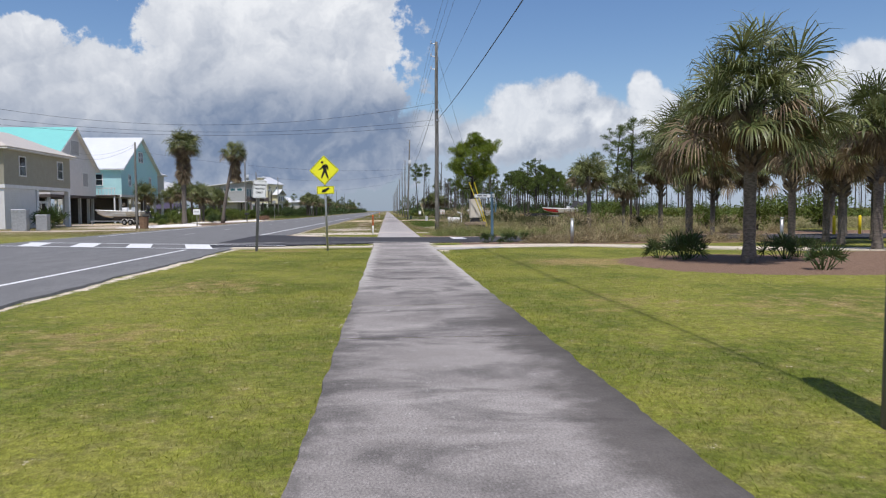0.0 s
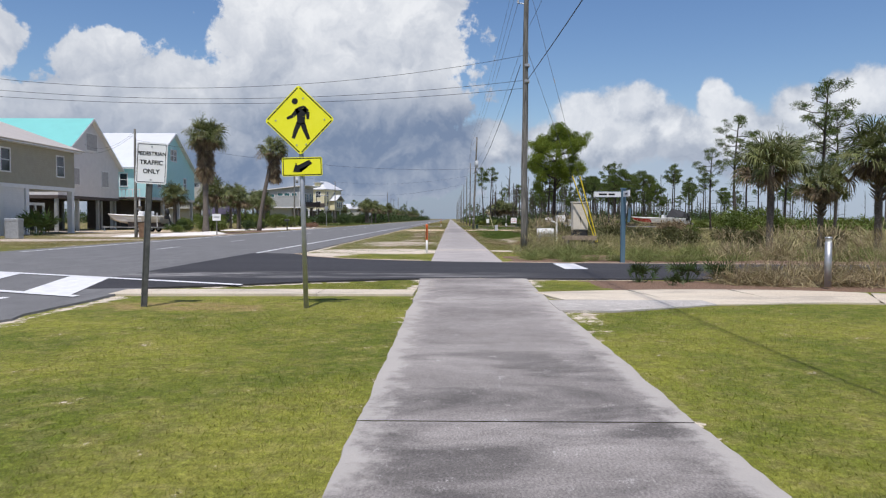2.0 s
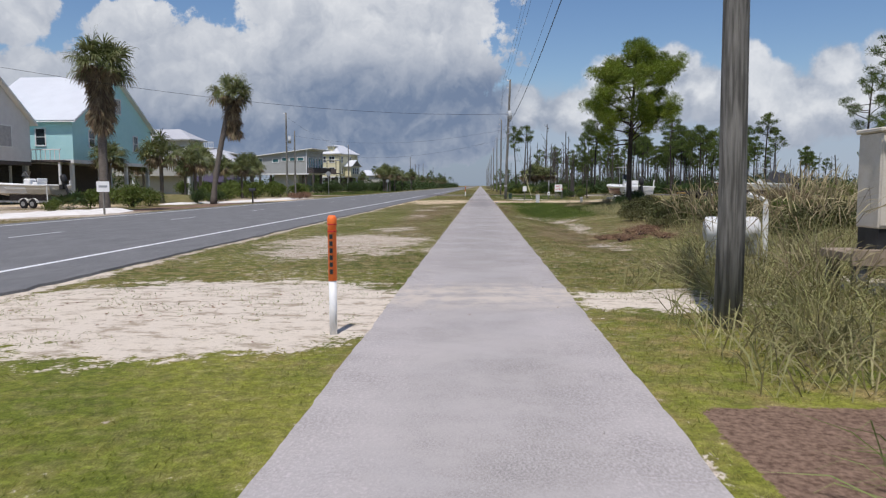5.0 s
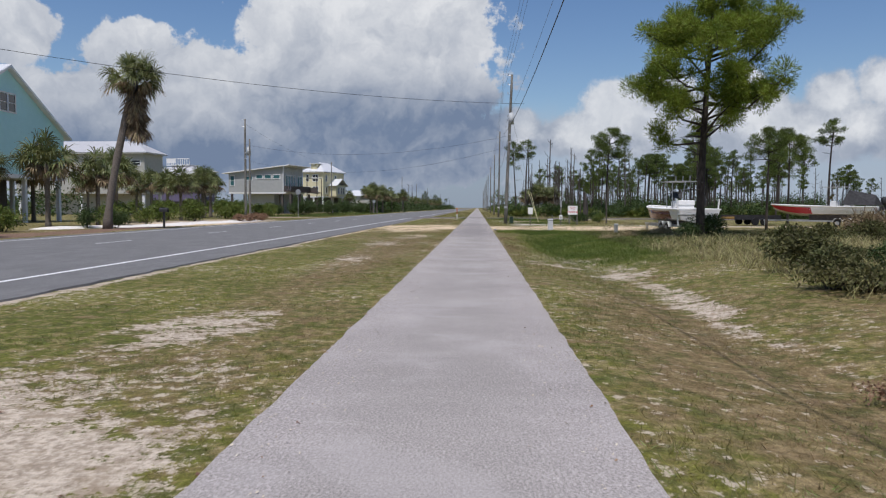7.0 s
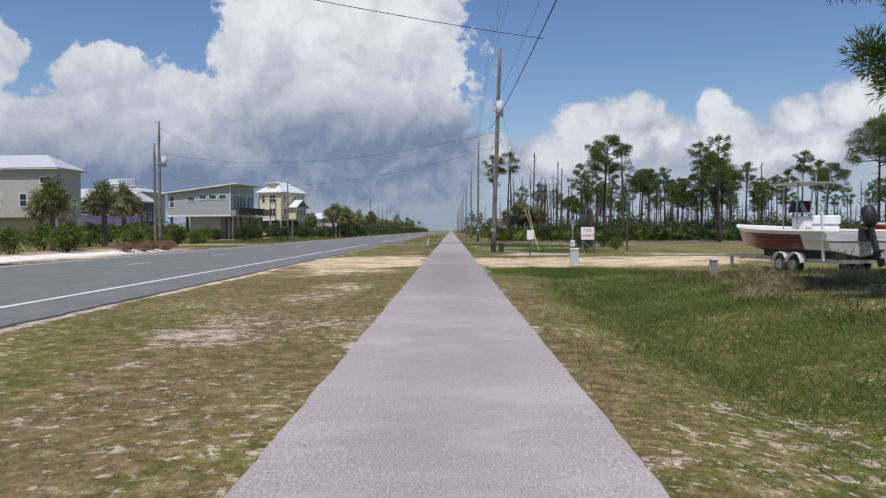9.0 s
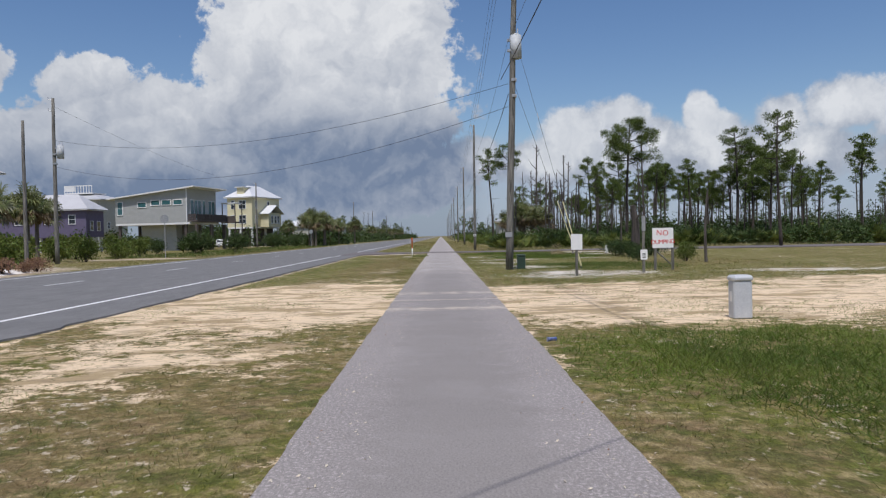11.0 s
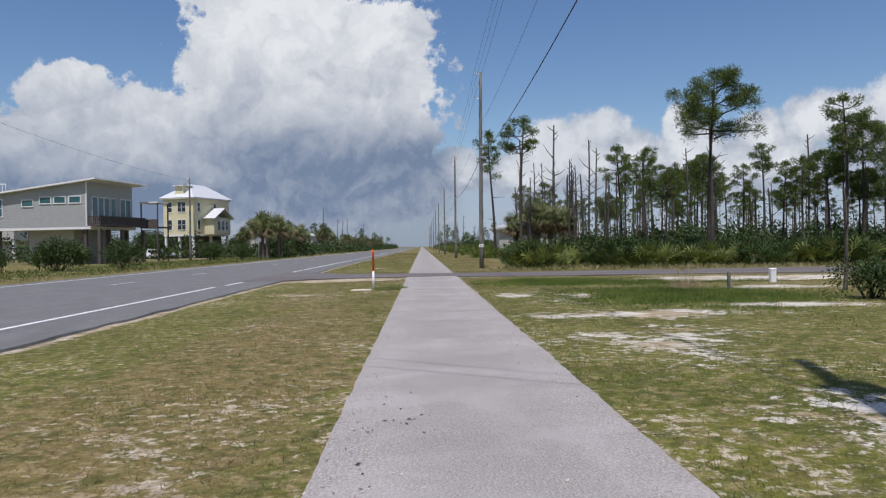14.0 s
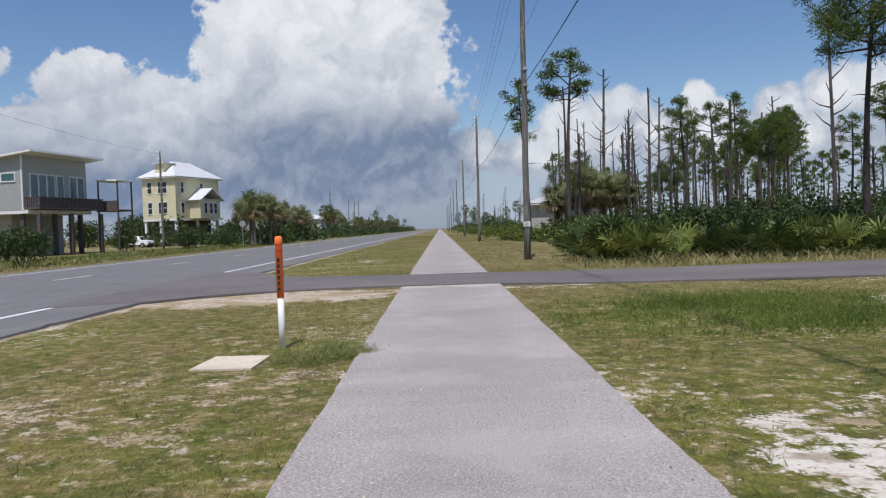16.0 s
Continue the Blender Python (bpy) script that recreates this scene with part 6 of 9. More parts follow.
# pale yellow house with a white hipped roof
yh = thing("house", -42.4, 265.3, 0, "pale yellow three-storey house with a white hipped roof", "house", turn=-20)
W, D = 6.6, 11.2
part("wall", boxes((-W, 0, 4.4, 0, D, 11.1)), M_YELLOWSIDE, yh)
hip_roof(yh, -W, 0, 0, D, 11.25, 14.0, M_ROOF_WHITE, 0.6)
part("dormer", boxes((-W / 2 - 0.9, 0.4, 11.6, -W / 2 + 0.9, 2.4, 13.4)), M_YELLOWSIDE, yh)
part("dormer_roof", boxes((-W / 2 - 1.2, 0.0, 13.4, -W / 2 + 1.2, 3.0, 13.6)), M_ROOF_WHITE, yh)
part("base", boxes((-W + 0.6, 1.5, -0.2, -1.5, D - 0.5, 4.2)), M_DARKWOOD, yh)
part("floor_beam", boxes((-W, -0.02, 4.1, 0.02, D, 4.398)), M_TRIM, yh)
piles(yh, [(-W + 0.3, 0.3), (-W / 2, 0.3), (-0.3, 0.3), (-0.3, D / 2), (-0.3, D - 0.3)], 4.1, 0.2)
for z in (5.3, 8.6):
    for wx in (-W + 1.5, -W / 2 + 0.3, -W + 3.9 + 0.6):
        window(yh, wx, z, 0.8, 1.8)
    for wy in (1.6, 6.5, 9.8):
        window(yh, wy, z if wy < 8 else 7.0, 0.7, 1.7, m=TURN_E)
part("entry_wing", boxes((0.02, 3.2, 4.4, 2.2, 8.4, 7.6)), M_YELLOWSIDE, yh)
part("entry_roof", roof_sheet(bmesh.new(), [(-0.2, 2.6, 7.4), (2.8, 2.6, 7.4), (2.8, 5.8, 9.4), (-0.2, 5.8, 9.4)]), M_ROOF_WHITE, yh)
part("entry_roof", roof_sheet(bmesh.new(), [(-0.2, 9.0, 7.4), (2.8, 9.0, 7.4), (2.8, 5.8, 9.4), (-0.2, 5.8, 9.4)]), M_ROOF_WHITE, yh)
for wy in (4.6, 6.0, 7.2):
    window(yh, wy, 5.2, 0.7, 1.7, m=Matrix.Translation((2.2, 0, 0)) @ TURN_E)


def plain_house(x, y, turn, w, d, floor, eave, top, wall_m, roof_m, label, wins=(), under=True):
    """A distant stilt house: walls, hipped roof, windows on the faces that show."""
    ob = thing("house", x, y, 0, label, "house", turn=turn)
    part("wall", boxes((-w, 0, floor, 0, d, eave)), wall_m, ob)
    hip_roof(ob, -w, 0, 0, d, eave + 0.2, top, roof_m)
    if under:
        piles(ob, [(-0.4, 0.4), (-w / 2, 0.4), (-w + 0.4, 0.4), (-0.4, d - 0.4)], floor, 0.22)
        part("underfloor_block", boxes((-w + 2, 2, -0.2, -2, d - 1, floor)), wall_m, ob)
    for wx, z, ww, hh in wins:
        window(ob, -wx, z, ww, hh)
    for wy in (d * 0.3, d * 0.7):
        window(ob, wy, floor + 1.2, 1.0, 1.6, m=TURN_E)
    return ob


plain_house(-57.4, 186.5, -4, 24.0, 6.5, 3.6, 10.6, 13.0, M_CREAM, M_ROOF_GREY, "large cream stilt house with a grey roof and white columns", ((1.6, 8.6, 1.6, 0.8), (5, 5.2, 1.0, 1.8), (9, 5.2, 1.0, 1.8), (12, 5.2, 1.0, 1.8), (16, 5.2, 1.0, 1.8)))
plain_house(-62.9, 229.5, -4, 17.5, 6.0, 2.6, 7.4, 10.4, M_PURPLE, M_ROOF_GREY, "purple grey stilt house with a light grey roof", ((2.6, 5.0, 1.1, 1.5), (7.0, 5.0, 1.1, 1.5), (12.0, 5.0, 2.4, 1.5)))
tw = plain_house(-86.0, 286.0, -10, 15.0, 12.0, 4.0, 12.4, 14.6, M_CREAM, M_ROOF_GREY, "tall cream house with a white railed roof deck", ((3, 9.4, 1.2, 1.8), (8, 9.4, 1.2, 1.8)))
dk = part("roof_deck", boxes((-12, 3, 14.2, -4, 9, 14.5)), M_TRIM, tw, "white railed roof deck")
for k in range(11):
    part("baluster", boxes((-12 + 0.78 * k, 3.0, 14.5, -11.85 + 0.78 * k, 3.15, 16.2)), M_TRIM, dk)
part("hand_rail", boxes((-12, 3.0, 16.2, -4, 3.15, 16.4), (-12, 3.05, 14.9, -9, 3.1, 16.2)), M_TRIM, dk)
plain_house(-40.0, 345.0, 0, 14.0, 12.0, 1.6, 5.6, 8.0, M_CREAM, M_ROOF_WHITE, "low pale house with a bright white roof")
plain_house(-36.0, 372.0, 0, 11.0, 10.0, 1.6, 5.4, 7.8, M_CREAM, M_ROOF_WHITE, "low pale house with a bright white roof")
plain_house(19.0, 232.0, 0, 8.5, 8.0, -0.2, 3.8, 5.6, M_CREAM, M_ROOF_GREY, "low house with a grey roof among palms", under=False)


# grey meter cabinets near the olive house
for x, y, w, h in ((-33.6, 67.6, 1.3, 1.9), (-32.0, 68.4, 1.0, 1.4)):
    pedestal(x, y, w, 0.7, h, "pale grey steel meter cabinet near the driveway", M_GALV)

# ---- boats and vehicles ----
def boat(x, y, turn, length, beam, z0, side_a, side_b, label, cover=False, stripe_from=0.34, roofed=True):
    """An open sports boat, stern at the origin and bow along +x."""
    ob = thing("boat", x, y, z0, label, "boat", turn=turn)
    n = 16

    def station(t):
        half = beam / 2 * (1 - max(0, (t - 0.45) / 0.55) ** 2.3)
        keel = 0.0 + 0.62 * max(0, (t - 0.62) / 0.38) ** 2.2
        sheer = 0.80 + 0.22 * t ** 2
        return half, keel, sheer
    secs = []
    for k in range(n + 1):
        t = k / n
        h, ke, sh = station(t)
        h = max(h, 0.02)
        xx = t * length
        ch = ke + (sh - ke) * 0.26
        secs.append([(xx, 0, ke), (xx - 0.12 * t, h * 0.84, ch), (xx + 0.10 * t, h * 0.96, ke + (sh - ke) * 0.86), (xx + 0.14 * t, h, sh)])
    bottom, side = bmesh.new(), bmesh.new()
    for sg in (-1, 1):
        rows_b = [[bottom.verts.new((a, sg * b, c)) for a, b, c in s[:2]] for s in secs]
        rows_s = [[side.verts.new((a, sg * b, c)) for a, b, c in s[1:]] for s in secs]
        for k in range(n):
            bottom.faces.new((rows_b[k][0], rows_b[k][1], rows_b[k + 1][1], rows_b[k + 1][0]))
            for q in range(2):
                f = side.faces.new((rows_s[k][q], rows_s[k][q + 1], rows_s[k + 1][q + 1], rows_s[k + 1][q]))
                f.material_index = 1 if (q == 0 and (k + 0.5) / n > stripe_from) else 0
    for bmx in (bottom, side):
        bmesh.ops.recalc_face_normals(bmx, faces=bmx.faces)
    hull = part("hull", bottom, mat("boat_bottom_gelcoat", (0.42, 0.36, 0.26), (0.55, 0.49, 0.38), 2, 0.4, 0.05, wear=(0.3, 0.22, 0.13)), ob, smooth=True)
    part("topside", side, [side_a, side_b], ob, smooth=True)
    tr = bmesh.new()
    s0 = secs[0]
    tr.faces.new([tr.verts.new(p) for p in [(0.0, -b, c) for a, b, c in s0] + [(0.0, b, c) for a, b, c in s0[::-1][:-1]]])
    bmesh.ops.solidify(tr, geom=tr.faces, thickness=0.06)
    part("transom", tr, side_a, ob)
    gun = bmesh.new()
    for sg in (-1, 1):
        tube(gun, [(s[3][0], sg * s[3][1], s[3][2]) for s in secs], 0.05, 6)
    part("gunwale", gun, M_POSTWHITE, ob, "white rolled rail")
    deck = bmesh.new()
    rows = [[deck.verts.new((s[3][0] - 0.03, sg * max(0.0, s[3][1] - 0.02), s[3][2] - (0.30 if k < n * 0.62 else 0.05))) for sg in (-1, 1)] for k, s in enumerate(secs)]
    for a, b in zip(rows, rows[1:]):
        deck.faces.new((a[0], b[0], b[1], a[1]))
    part("deck", deck, M_POSTWHITE, ob)
    con = part("console", boxes((length * 0.36, -0.36, 0.6, length * 0.36 + 0.6, 0.36, 1.3), bevel=0.08), M_POSTWHITE, ob)
    part("seat", boxes((length * 0.24, -0.5, 0.6, length * 0.24 + 0.5, 0.5, 1.02), bevel=0.06), M_POSTWHITE, ob)
    part("seat_back", boxes((length * 0.235, -0.5, 1.02, length * 0.235 + 0.1, 0.5, 1.32), bevel=0.04), M_POSTWHITE, ob)
    wsc = roof_sheet(bmesh.new(), [(length * 0.36 + 0.7, -0.4, 1.45), (length * 0.36 + 0.7, 0.4, 1.45), (length * 0.36 + 0.5, 0.35, 1.85), (length * 0.36 + 0.5, -0.35, 1.85)], 0.01)
    part("windscreen", wsc, M_GLASS, ob)
    if roofed:
        top = part("top", boxes((length * 0.28, -0.75, 2.42, length * 0.28 + 1.9, 0.75, 2.45), bevel=0.012), M_GALV, ob, "thin pale canvas top on a pipe frame")
        for px in (length * 0.36, length * 0.36 + 0.8):
            for py in (-0.5, 0.5):
                part("top_pole", tube(bmesh.new(), [(px, py, 0.7), (px, py * 1.05, 1.6), (px - 0.1, py * 1.1, 2.42)], 0.025, 6), M_GALV, ob)
        for px in (0, 0.3, 0.6):
            part("rod_holder", cyl(bmesh.new(), length * 0.28 + px, -0.3 + px, 2.44, 2.75, 0.025, sides=6), M_GALV, top)
    cowl = bmesh.new()
    tilt = Matrix.Translation((-0.18, 0, 0.75)) @ Matrix.Rotation(radians(20), 4, "Y") @ Matrix.Translation((0.18, 0, -0.75))
    tube(cowl, [(-0.40, 0, 0.86), (-0.42, 0, 0.94), (-0.45, 0, 1.08), (-0.47, 0, 1.26), (-0.48, 0, 1.42), (-0.48, 0, 1.50), (-0.47, 0, 1.53)], [0.11, 0.18, 0.215, 0.225, 0.20, 0.13, 0.03], 14)
    bmesh.ops.transform(cowl, matrix=tilt, verts=cowl.verts)
    mot = part("outboard", cowl, M_DARKMETAL, ob, "black outboard motor", True)
    part("leg", boxes((-0.50, -0.06, -0.20, -0.32, 0.06, 0.92), (-0.66, -0.10, 0.02, -0.26, 0.10, 0.05), (-0.62, -0.03, -0.42, -0.34, 0.03, -0.18), bevel=0.02, m=tilt), M_DARKMETAL, mot)
    part("clamp", boxes((-0.30, -0.14, 0.50, 0.02, 0.14, 0.86), bevel=0.02), M_DARKMETAL, mot)
    part("propeller", boxes((-0.70, -0.14, -0.24, -0.66, 0.14, -0.18), (-0.70, -0.03, -0.35, -0.66, 0.03, -0.07), m=tilt), M_GALV, mot)
    part("decal_bar", boxes((-0.58, -0.232, 1.22, -0.38, -0.212, 1.27), m=tilt), M_GALV, mot)
    if cover:
        c = bmesh.new()
        pts = [(0.1, -1.0, 0.9), (0.1, 1.0, 0.9), (2.6, 0.9, 1.0), (2.6, -0.9, 1.0), (0.3, 0.0, 1.75), (2.3, 0.0, 2.2)]
        v = [c.verts.new(p) for p in pts]
        for f in ((0, 3, 5, 4), (1, 4, 5, 2), (0, 4, 1), (3, 2, 5)):
            c.faces.new([v[i] for i in f])
        part("cover", c, mat("dark_canvas", (0.03, 0.03, 0.032), (0.05, 0.05, 0.052), 5, 0.9, 0.2), ob, "dark canvas cover")
    return ob


def boat_trailer(x, y, turn, length, beam, z0, posts=True):
    ob = thing("boat_trailer", x, y, 0, "galvanised twin-axle boat trailer with white guide posts", "trailer", turn=turn)
    part("frame", boxes((-0.3, -beam * 0.42, 0.42, length * 0.75, -beam * 0.36, 0.54), (-0.3, beam * 0.36, 0.42, length * 0.75, beam * 0.42, 0.54), (0.0, -beam * 0.42, 0.42, 0.1, beam * 0.42, 0.52), (length * 0.45, -beam * 0.42, 0.42, length * 0.45 + 0.1, beam * 0.42, 0.52)), M_GALV, ob)
    part("tongue", boxes((length * 0.7, -0.06, 0.42, length + 0.9, 0.06, 0.54), (length + 0.6, -0.05, 0.0, length + 0.7, 0.05, 0.45)), M_GALV, ob)
    for q in (-0.25, 0.25):
        part("bunk", boxes((0.1, beam * q - 0.06, 0.54, length * 0.6, beam * q + 0.06, z0 + 0.16)), M_DARKWOOD, ob)
    for ax in (length * 0.22, length * 0.22 + 0.78):
        for sg in (-1, 1):
            yy = sg * beam * 0.48
            w = part("wheel", tube(bmesh.new(), [(ax, yy - 0.1, 0.32), (ax, yy - 0.07, 0.32), (ax, yy + 0.07, 0.32), (ax, yy + 0.1, 0.32)], [0.28, 0.33, 0.33, 0.28], 20), M_CABLE, ob, "black trailer tyre")
            part("rim", tube(bmesh.new(), [(ax, yy - 0.11, 0.32), (ax, yy + 0.11, 0.32)], 0.17, 12), M_GALV, w)
            fd = bmesh.new()
            arc = [(ax + 0.42 * math.cos(a), yy, 0.34 + 0.40 * math.sin(a)) for a in (radians(10 + 16 * k) for k in range(11))]
            rows = [[fd.verts.new((p[0], p[1] - 0.13, p[2])), fd.verts.new((p[0], p[1] + 0.13, p[2]))] for p in arc]
            for a, b in zip(rows, rows[1:]):
                fd.faces.new((a[0], a[1], b[1], b[0]))
            bmesh.ops.solidify(fd, geom=fd.faces, thickness=0.02)
            part("fender", fd, M_POSTWHITE, ob)
    if posts:
        for sg in (-1, 1):
            part("guide_post", tube(bmesh.new(), [(0.25, sg * beam * 0.45, 0.5), (0.18, sg * (beam * 0.45 + 0.12), 2.0)], 0.045, 8), M_POSTWHITE, ob, "white plastic guide post")
    return ob


M_MAROON = mat("maroon_gelcoat", (0.105, 0.008, 0.016), (0.13, 0.012, 0.021), 2, 0.25, 0.0, spec=0.5)
M_HULLWHITE = mat("white_gelcoat", (0.74, 0.73, 0.70), (0.78, 0.77, 0.75), 1.5, 0.3, 0.0, spec=0.5)
M_HULLRED = mat("red_gelcoat", (0.42, 0.02, 0.03), (0.46, 0.03, 0.04), 2, 0.25, 0.0, spec=0.5)
turn1 = math.degrees(math.atan2(107.9 - 100.9, 11.6 - 12.7))
boat(12.7, 100.9, turn1, 7.0, 2.5, 0.62, M_HULLWHITE, M_MAROON, "maroon and white open fishing boat on a trailer", stripe_from=0.2)
boat_trailer(12.7, 100.9, turn1, 7.0, 2.5, 0.62)
turn2 = math.degrees(math.atan2(125.8 - 119.4, 26.0 - 32.2))
boat(32.2, 119.4, turn2, 8.6, 2.6, 0.85, M_HULLWHITE, M_HULLRED, "white boat with red and black flanks under a dark canvas", cover=True, stripe_from=0.55)
boat_trailer(32.2, 119.4, turn2, 8.6, 2.6, 0.85, False)
turn3 = math.degrees(math.atan2(94.8 - 93.4, -37.3 + 30.6))
boat(-30.6, 93.4, turn3, 6.6, 2.3, 0.85, mat("cream_gelcoat", (0.60, 0.55, 0.45), (0.66, 0.61, 0.52), 2, 0.3, 0.0), M_HULLWHITE, "cream open boat parked on a sandy drive", roofed=False)
boat_trailer(-30.6, 93.4, turn3, 6.6, 2.3, 0.85)
flatbed = thing("flat_trailer", 25.0, 127.5, 0, "low flatbed trailer with weathered yellow planks", "trailer", turn=100)
part("bed", boxes((-1.2, -2.2, 0.55, 1.2, 2.2, 0.72), bevel=0.02), mat("yellow_brown_planks", (0.34, 0.20, 0.06), (0.45, 0.28, 0.09), 7, 0.85, 0.3), flatbed)
part("side_rail", boxes((-1.28, -2.2, 0.5, -1.2, 2.2, 0.9), (1.2, -2.2, 0.5, 1.28, 2.2, 0.9)), M_DARKMETAL, flatbed)
for sg in (-1, 1):
    for dy in (-0.5, 0.35):
        part("wheel", tube(bmesh.new(), [(sg * 1.4 - 0.1, dy, 0.33), (sg * 1.4 + 0.1, dy, 0.33)], 0.33, 16), M_CABLE, flatbed)


def car(x, y, turn):
    ob = thing("car", x, y, 0, "white sport utility car parked beside the yellow house", "car", turn=turn)
    white = mat("white_car_paint", (0.78, 0.78, 0.78), None, 1, 0.25, 0.0, spec=0.6)
    bm = bmesh.new()
    prof = [(-2.3, 0.42), (2.3, 0.42), (2.38, 0.75), (2.3, 1.02), (1.15, 1.12), (0.55, 1.72), (-2.0, 1.76), (-2.32, 1.05)]
    l, r = [bm.verts.new((a, -0.92 if b < 1.2 else -0.74, b)) for a, b in prof], [bm.verts.new((a, 0.92 if b < 1.2 else 0.74, b)) for a, b in prof]
    bm.faces.new(l)
    bm.faces.new(r[::-1])
    for i in range(8):
        j = (i + 1) % 8
        bm.faces.new((l[j], l[i], r[i], r[j]))
    bmesh.ops.recalc_face_normals(bm, faces=bm.faces)
    bmesh.ops.bevel(bm, geom=bm.edges[:], offset=0.05, segments=2, affect="EDGES")
    part("body", bm, white, ob)
    for a, b in ((-1.95, -1.15), (-1.05, -0.25), (-0.15, 0.6)):
        for sg in (-1, 1):
            part("side_window", roof_sheet(bmesh.new(), [(a, sg * 0.90, 1.16), (b, sg * 0.90, 1.16), (b - 0.1, sg * 0.765, 1.66), (a, sg * 0.765, 1.66)], 0.015), M_GLASS, ob)
    part("windscreen", roof_sheet(bmesh.new(), [(1.14, -0.78, 1.16), (1.14, 0.78, 1.16), (0.66, 0.68, 1.68), (0.66, -0.68, 1.68)], 0.015), M_GLASS, ob)
    for a in (-1.45, 1.45):
        for sg in (-1, 1):
            w = part("wheel", tube(bmesh.new(), [(a, sg * 0.93 - 0.11, 0.36), (a, sg * 0.93 + 0.04, 0.36)], 0.36, 18), M_CABLE, ob)
            part("rim", tube(bmesh.new(), [(a, sg * 0.93 - 0.12, 0.36), (a, sg * 0.93 + 0.05, 0.36)], 0.21, 12), M_GALV, w)
    for sg in (-1, 1):
        part("headlight", boxes((2.28, sg * 0.62 - 0.16, 0.8, 2.4, sg * 0.62 + 0.16, 0.94)), M_CERAMIC, ob)
    part("bumper", boxes((2.25, -0.85, 0.42, 2.42, 0.85, 0.6), (-2.4, -0.85, 0.42, -2.25, 0.85, 0.6), bevel=0.02), M_DARKMETAL, ob)
    return ob


car(-46.5, 259.5, -12)

# ---- plants ----
rng = np.random.default_rng(7)


def unit(v):
    return v / np.maximum(1e-9, np.linalg.norm(v, axis=-1, keepdims=True))


def blades_mesh(base, way, length, width, droop=0.3, two=True, flat_side=None):
    """Many narrow leaves as triangles: from base points along unit ways, bending down by droop. Returns verts and faces."""
    n = len(base)
    length, width = np.broadcast_to(np.asarray(length, float), n), np.broadcast_to(np.asarray(width, float), n)
    droop = np.broadcast_to(np.asarray(droop, float), n)
    side = unit(np.cross(way, rng.normal(size=(n, 3)) if flat_side is None else flat_side))
    s = side * (width / 2)[:, None]
    tip = base + way * length[:, None]
    tip[:, 2] -= droop * length
    if not two:
        v = np.stack([base - s, base + s, tip], 1).reshape(-1, 3)
        return v, np.arange(3 * n).reshape(-1, 3)
    mid = base + way * (length * 0.55)[:, None]
    mid[:, 2] -= droop * length * 0.22
    v = np.stack([base - s * 0.7, base + s * 0.7, mid - s, mid + s, tip], 1).reshape(-1, 3)
    k = 5 * np.arange(n)[:, None]
    f = np.concatenate([k + np.array([[0, 1, 3]]), k + np.array([[0, 3, 2]]), k + np.array([[2, 3, 4]])], 1).reshape(-1, 3)
    return v, f


def joined(pieces):
    vs, fs, o = [], [], 0
    for v, f in pieces:
        vs.append(v)
        fs.append(f + o)
        o += len(v)
    return np.concatenate(vs), np.concatenate(fs)


def ball_ways(n, up=0.0):
    d = unit(rng.normal(size=(n, 3)))
    d[:, 2] = d[:, 2] + up
    return unit(d)


def leaflets(base, way, length, width, droop, flat_side):
    """Long leaf segments that run straight, then bend over and hang at the tip. Returns verts and faces."""
    n = len(base)
    side = unit(np.cross(way, flat_side)) * (width / 2)[:, None]
    down = np.array([0, 0, -1.0])
    p1 = base + way * (length * 0.48)[:, None]
    d2 = unit(way + down * droop[:, None])
    p2 = p1 + d2 * (length * 0.30)[:, None]
    d3 = unit(way * 0.7 + down * (2.0 * droop)[:, None])
    tip = p2 + d3 * (length * 0.30)[:, None]
    v = np.stack([base - side * 0.35, base + side * 0.35, p1 - side, p1 + side, p2 - side * 0.7, p2 + side * 0.7, tip], 1).reshape(-1, 3)
    k = 7 * np.arange(n)[:, None]
    f = np.concatenate([k + np.array([q]) for q in ([0, 1, 3], [0, 3, 2], [2, 3, 5], [2, 5, 4], [4, 5, 6])], 1).reshape(-1, 3)
    return v, f


def fan(center, way, size, leaves=22, spread_deg=250, droop=0.35, width=0.05, cup=0.15):
    """One fan-shaped palm leaf: leaflets spread round the end of its stalk, the blade folded along its rib."""
    way = unit(np.asarray(way, float))
    a = np.radians(np.linspace(-spread_deg / 2, spread_deg / 2, leaves))
    ref = np.array([0, 0, 1.0]) if abs(way[2]) < 0.95 else np.array([1.0, 0, 0])
    side = unit(np.cross(way, ref))
    nrm = unit(np.cross(side, way))
    tilt = rng.uniform(-1.1, 1.1)
    side = side * math.cos(tilt) + nrm * math.sin(tilt)
    nrm = unit(np.cross(side, way))
    fold = cup * (0.4 + np.abs(np.sin(a)))
    d = unit(np.cos(a)[:, None] * way + np.sin(a)[:, None] * side + fold[:, None] * nrm + rng.normal(size=(leaves, 3)) * 0.05)
    base = np.repeat(np.asarray(center, float)[None], leaves, 0)
    l = size * (0.70 + 0.30 * np.cos(a * 0.8)) * rng.uniform(0.82, 1.12, leaves)
    return leaflets(base, d, l, width * rng.uniform(0.8, 1.25, leaves), droop * rng.uniform(0.5, 1.6, leaves), np.repeat(nrm[None], leaves, 0))


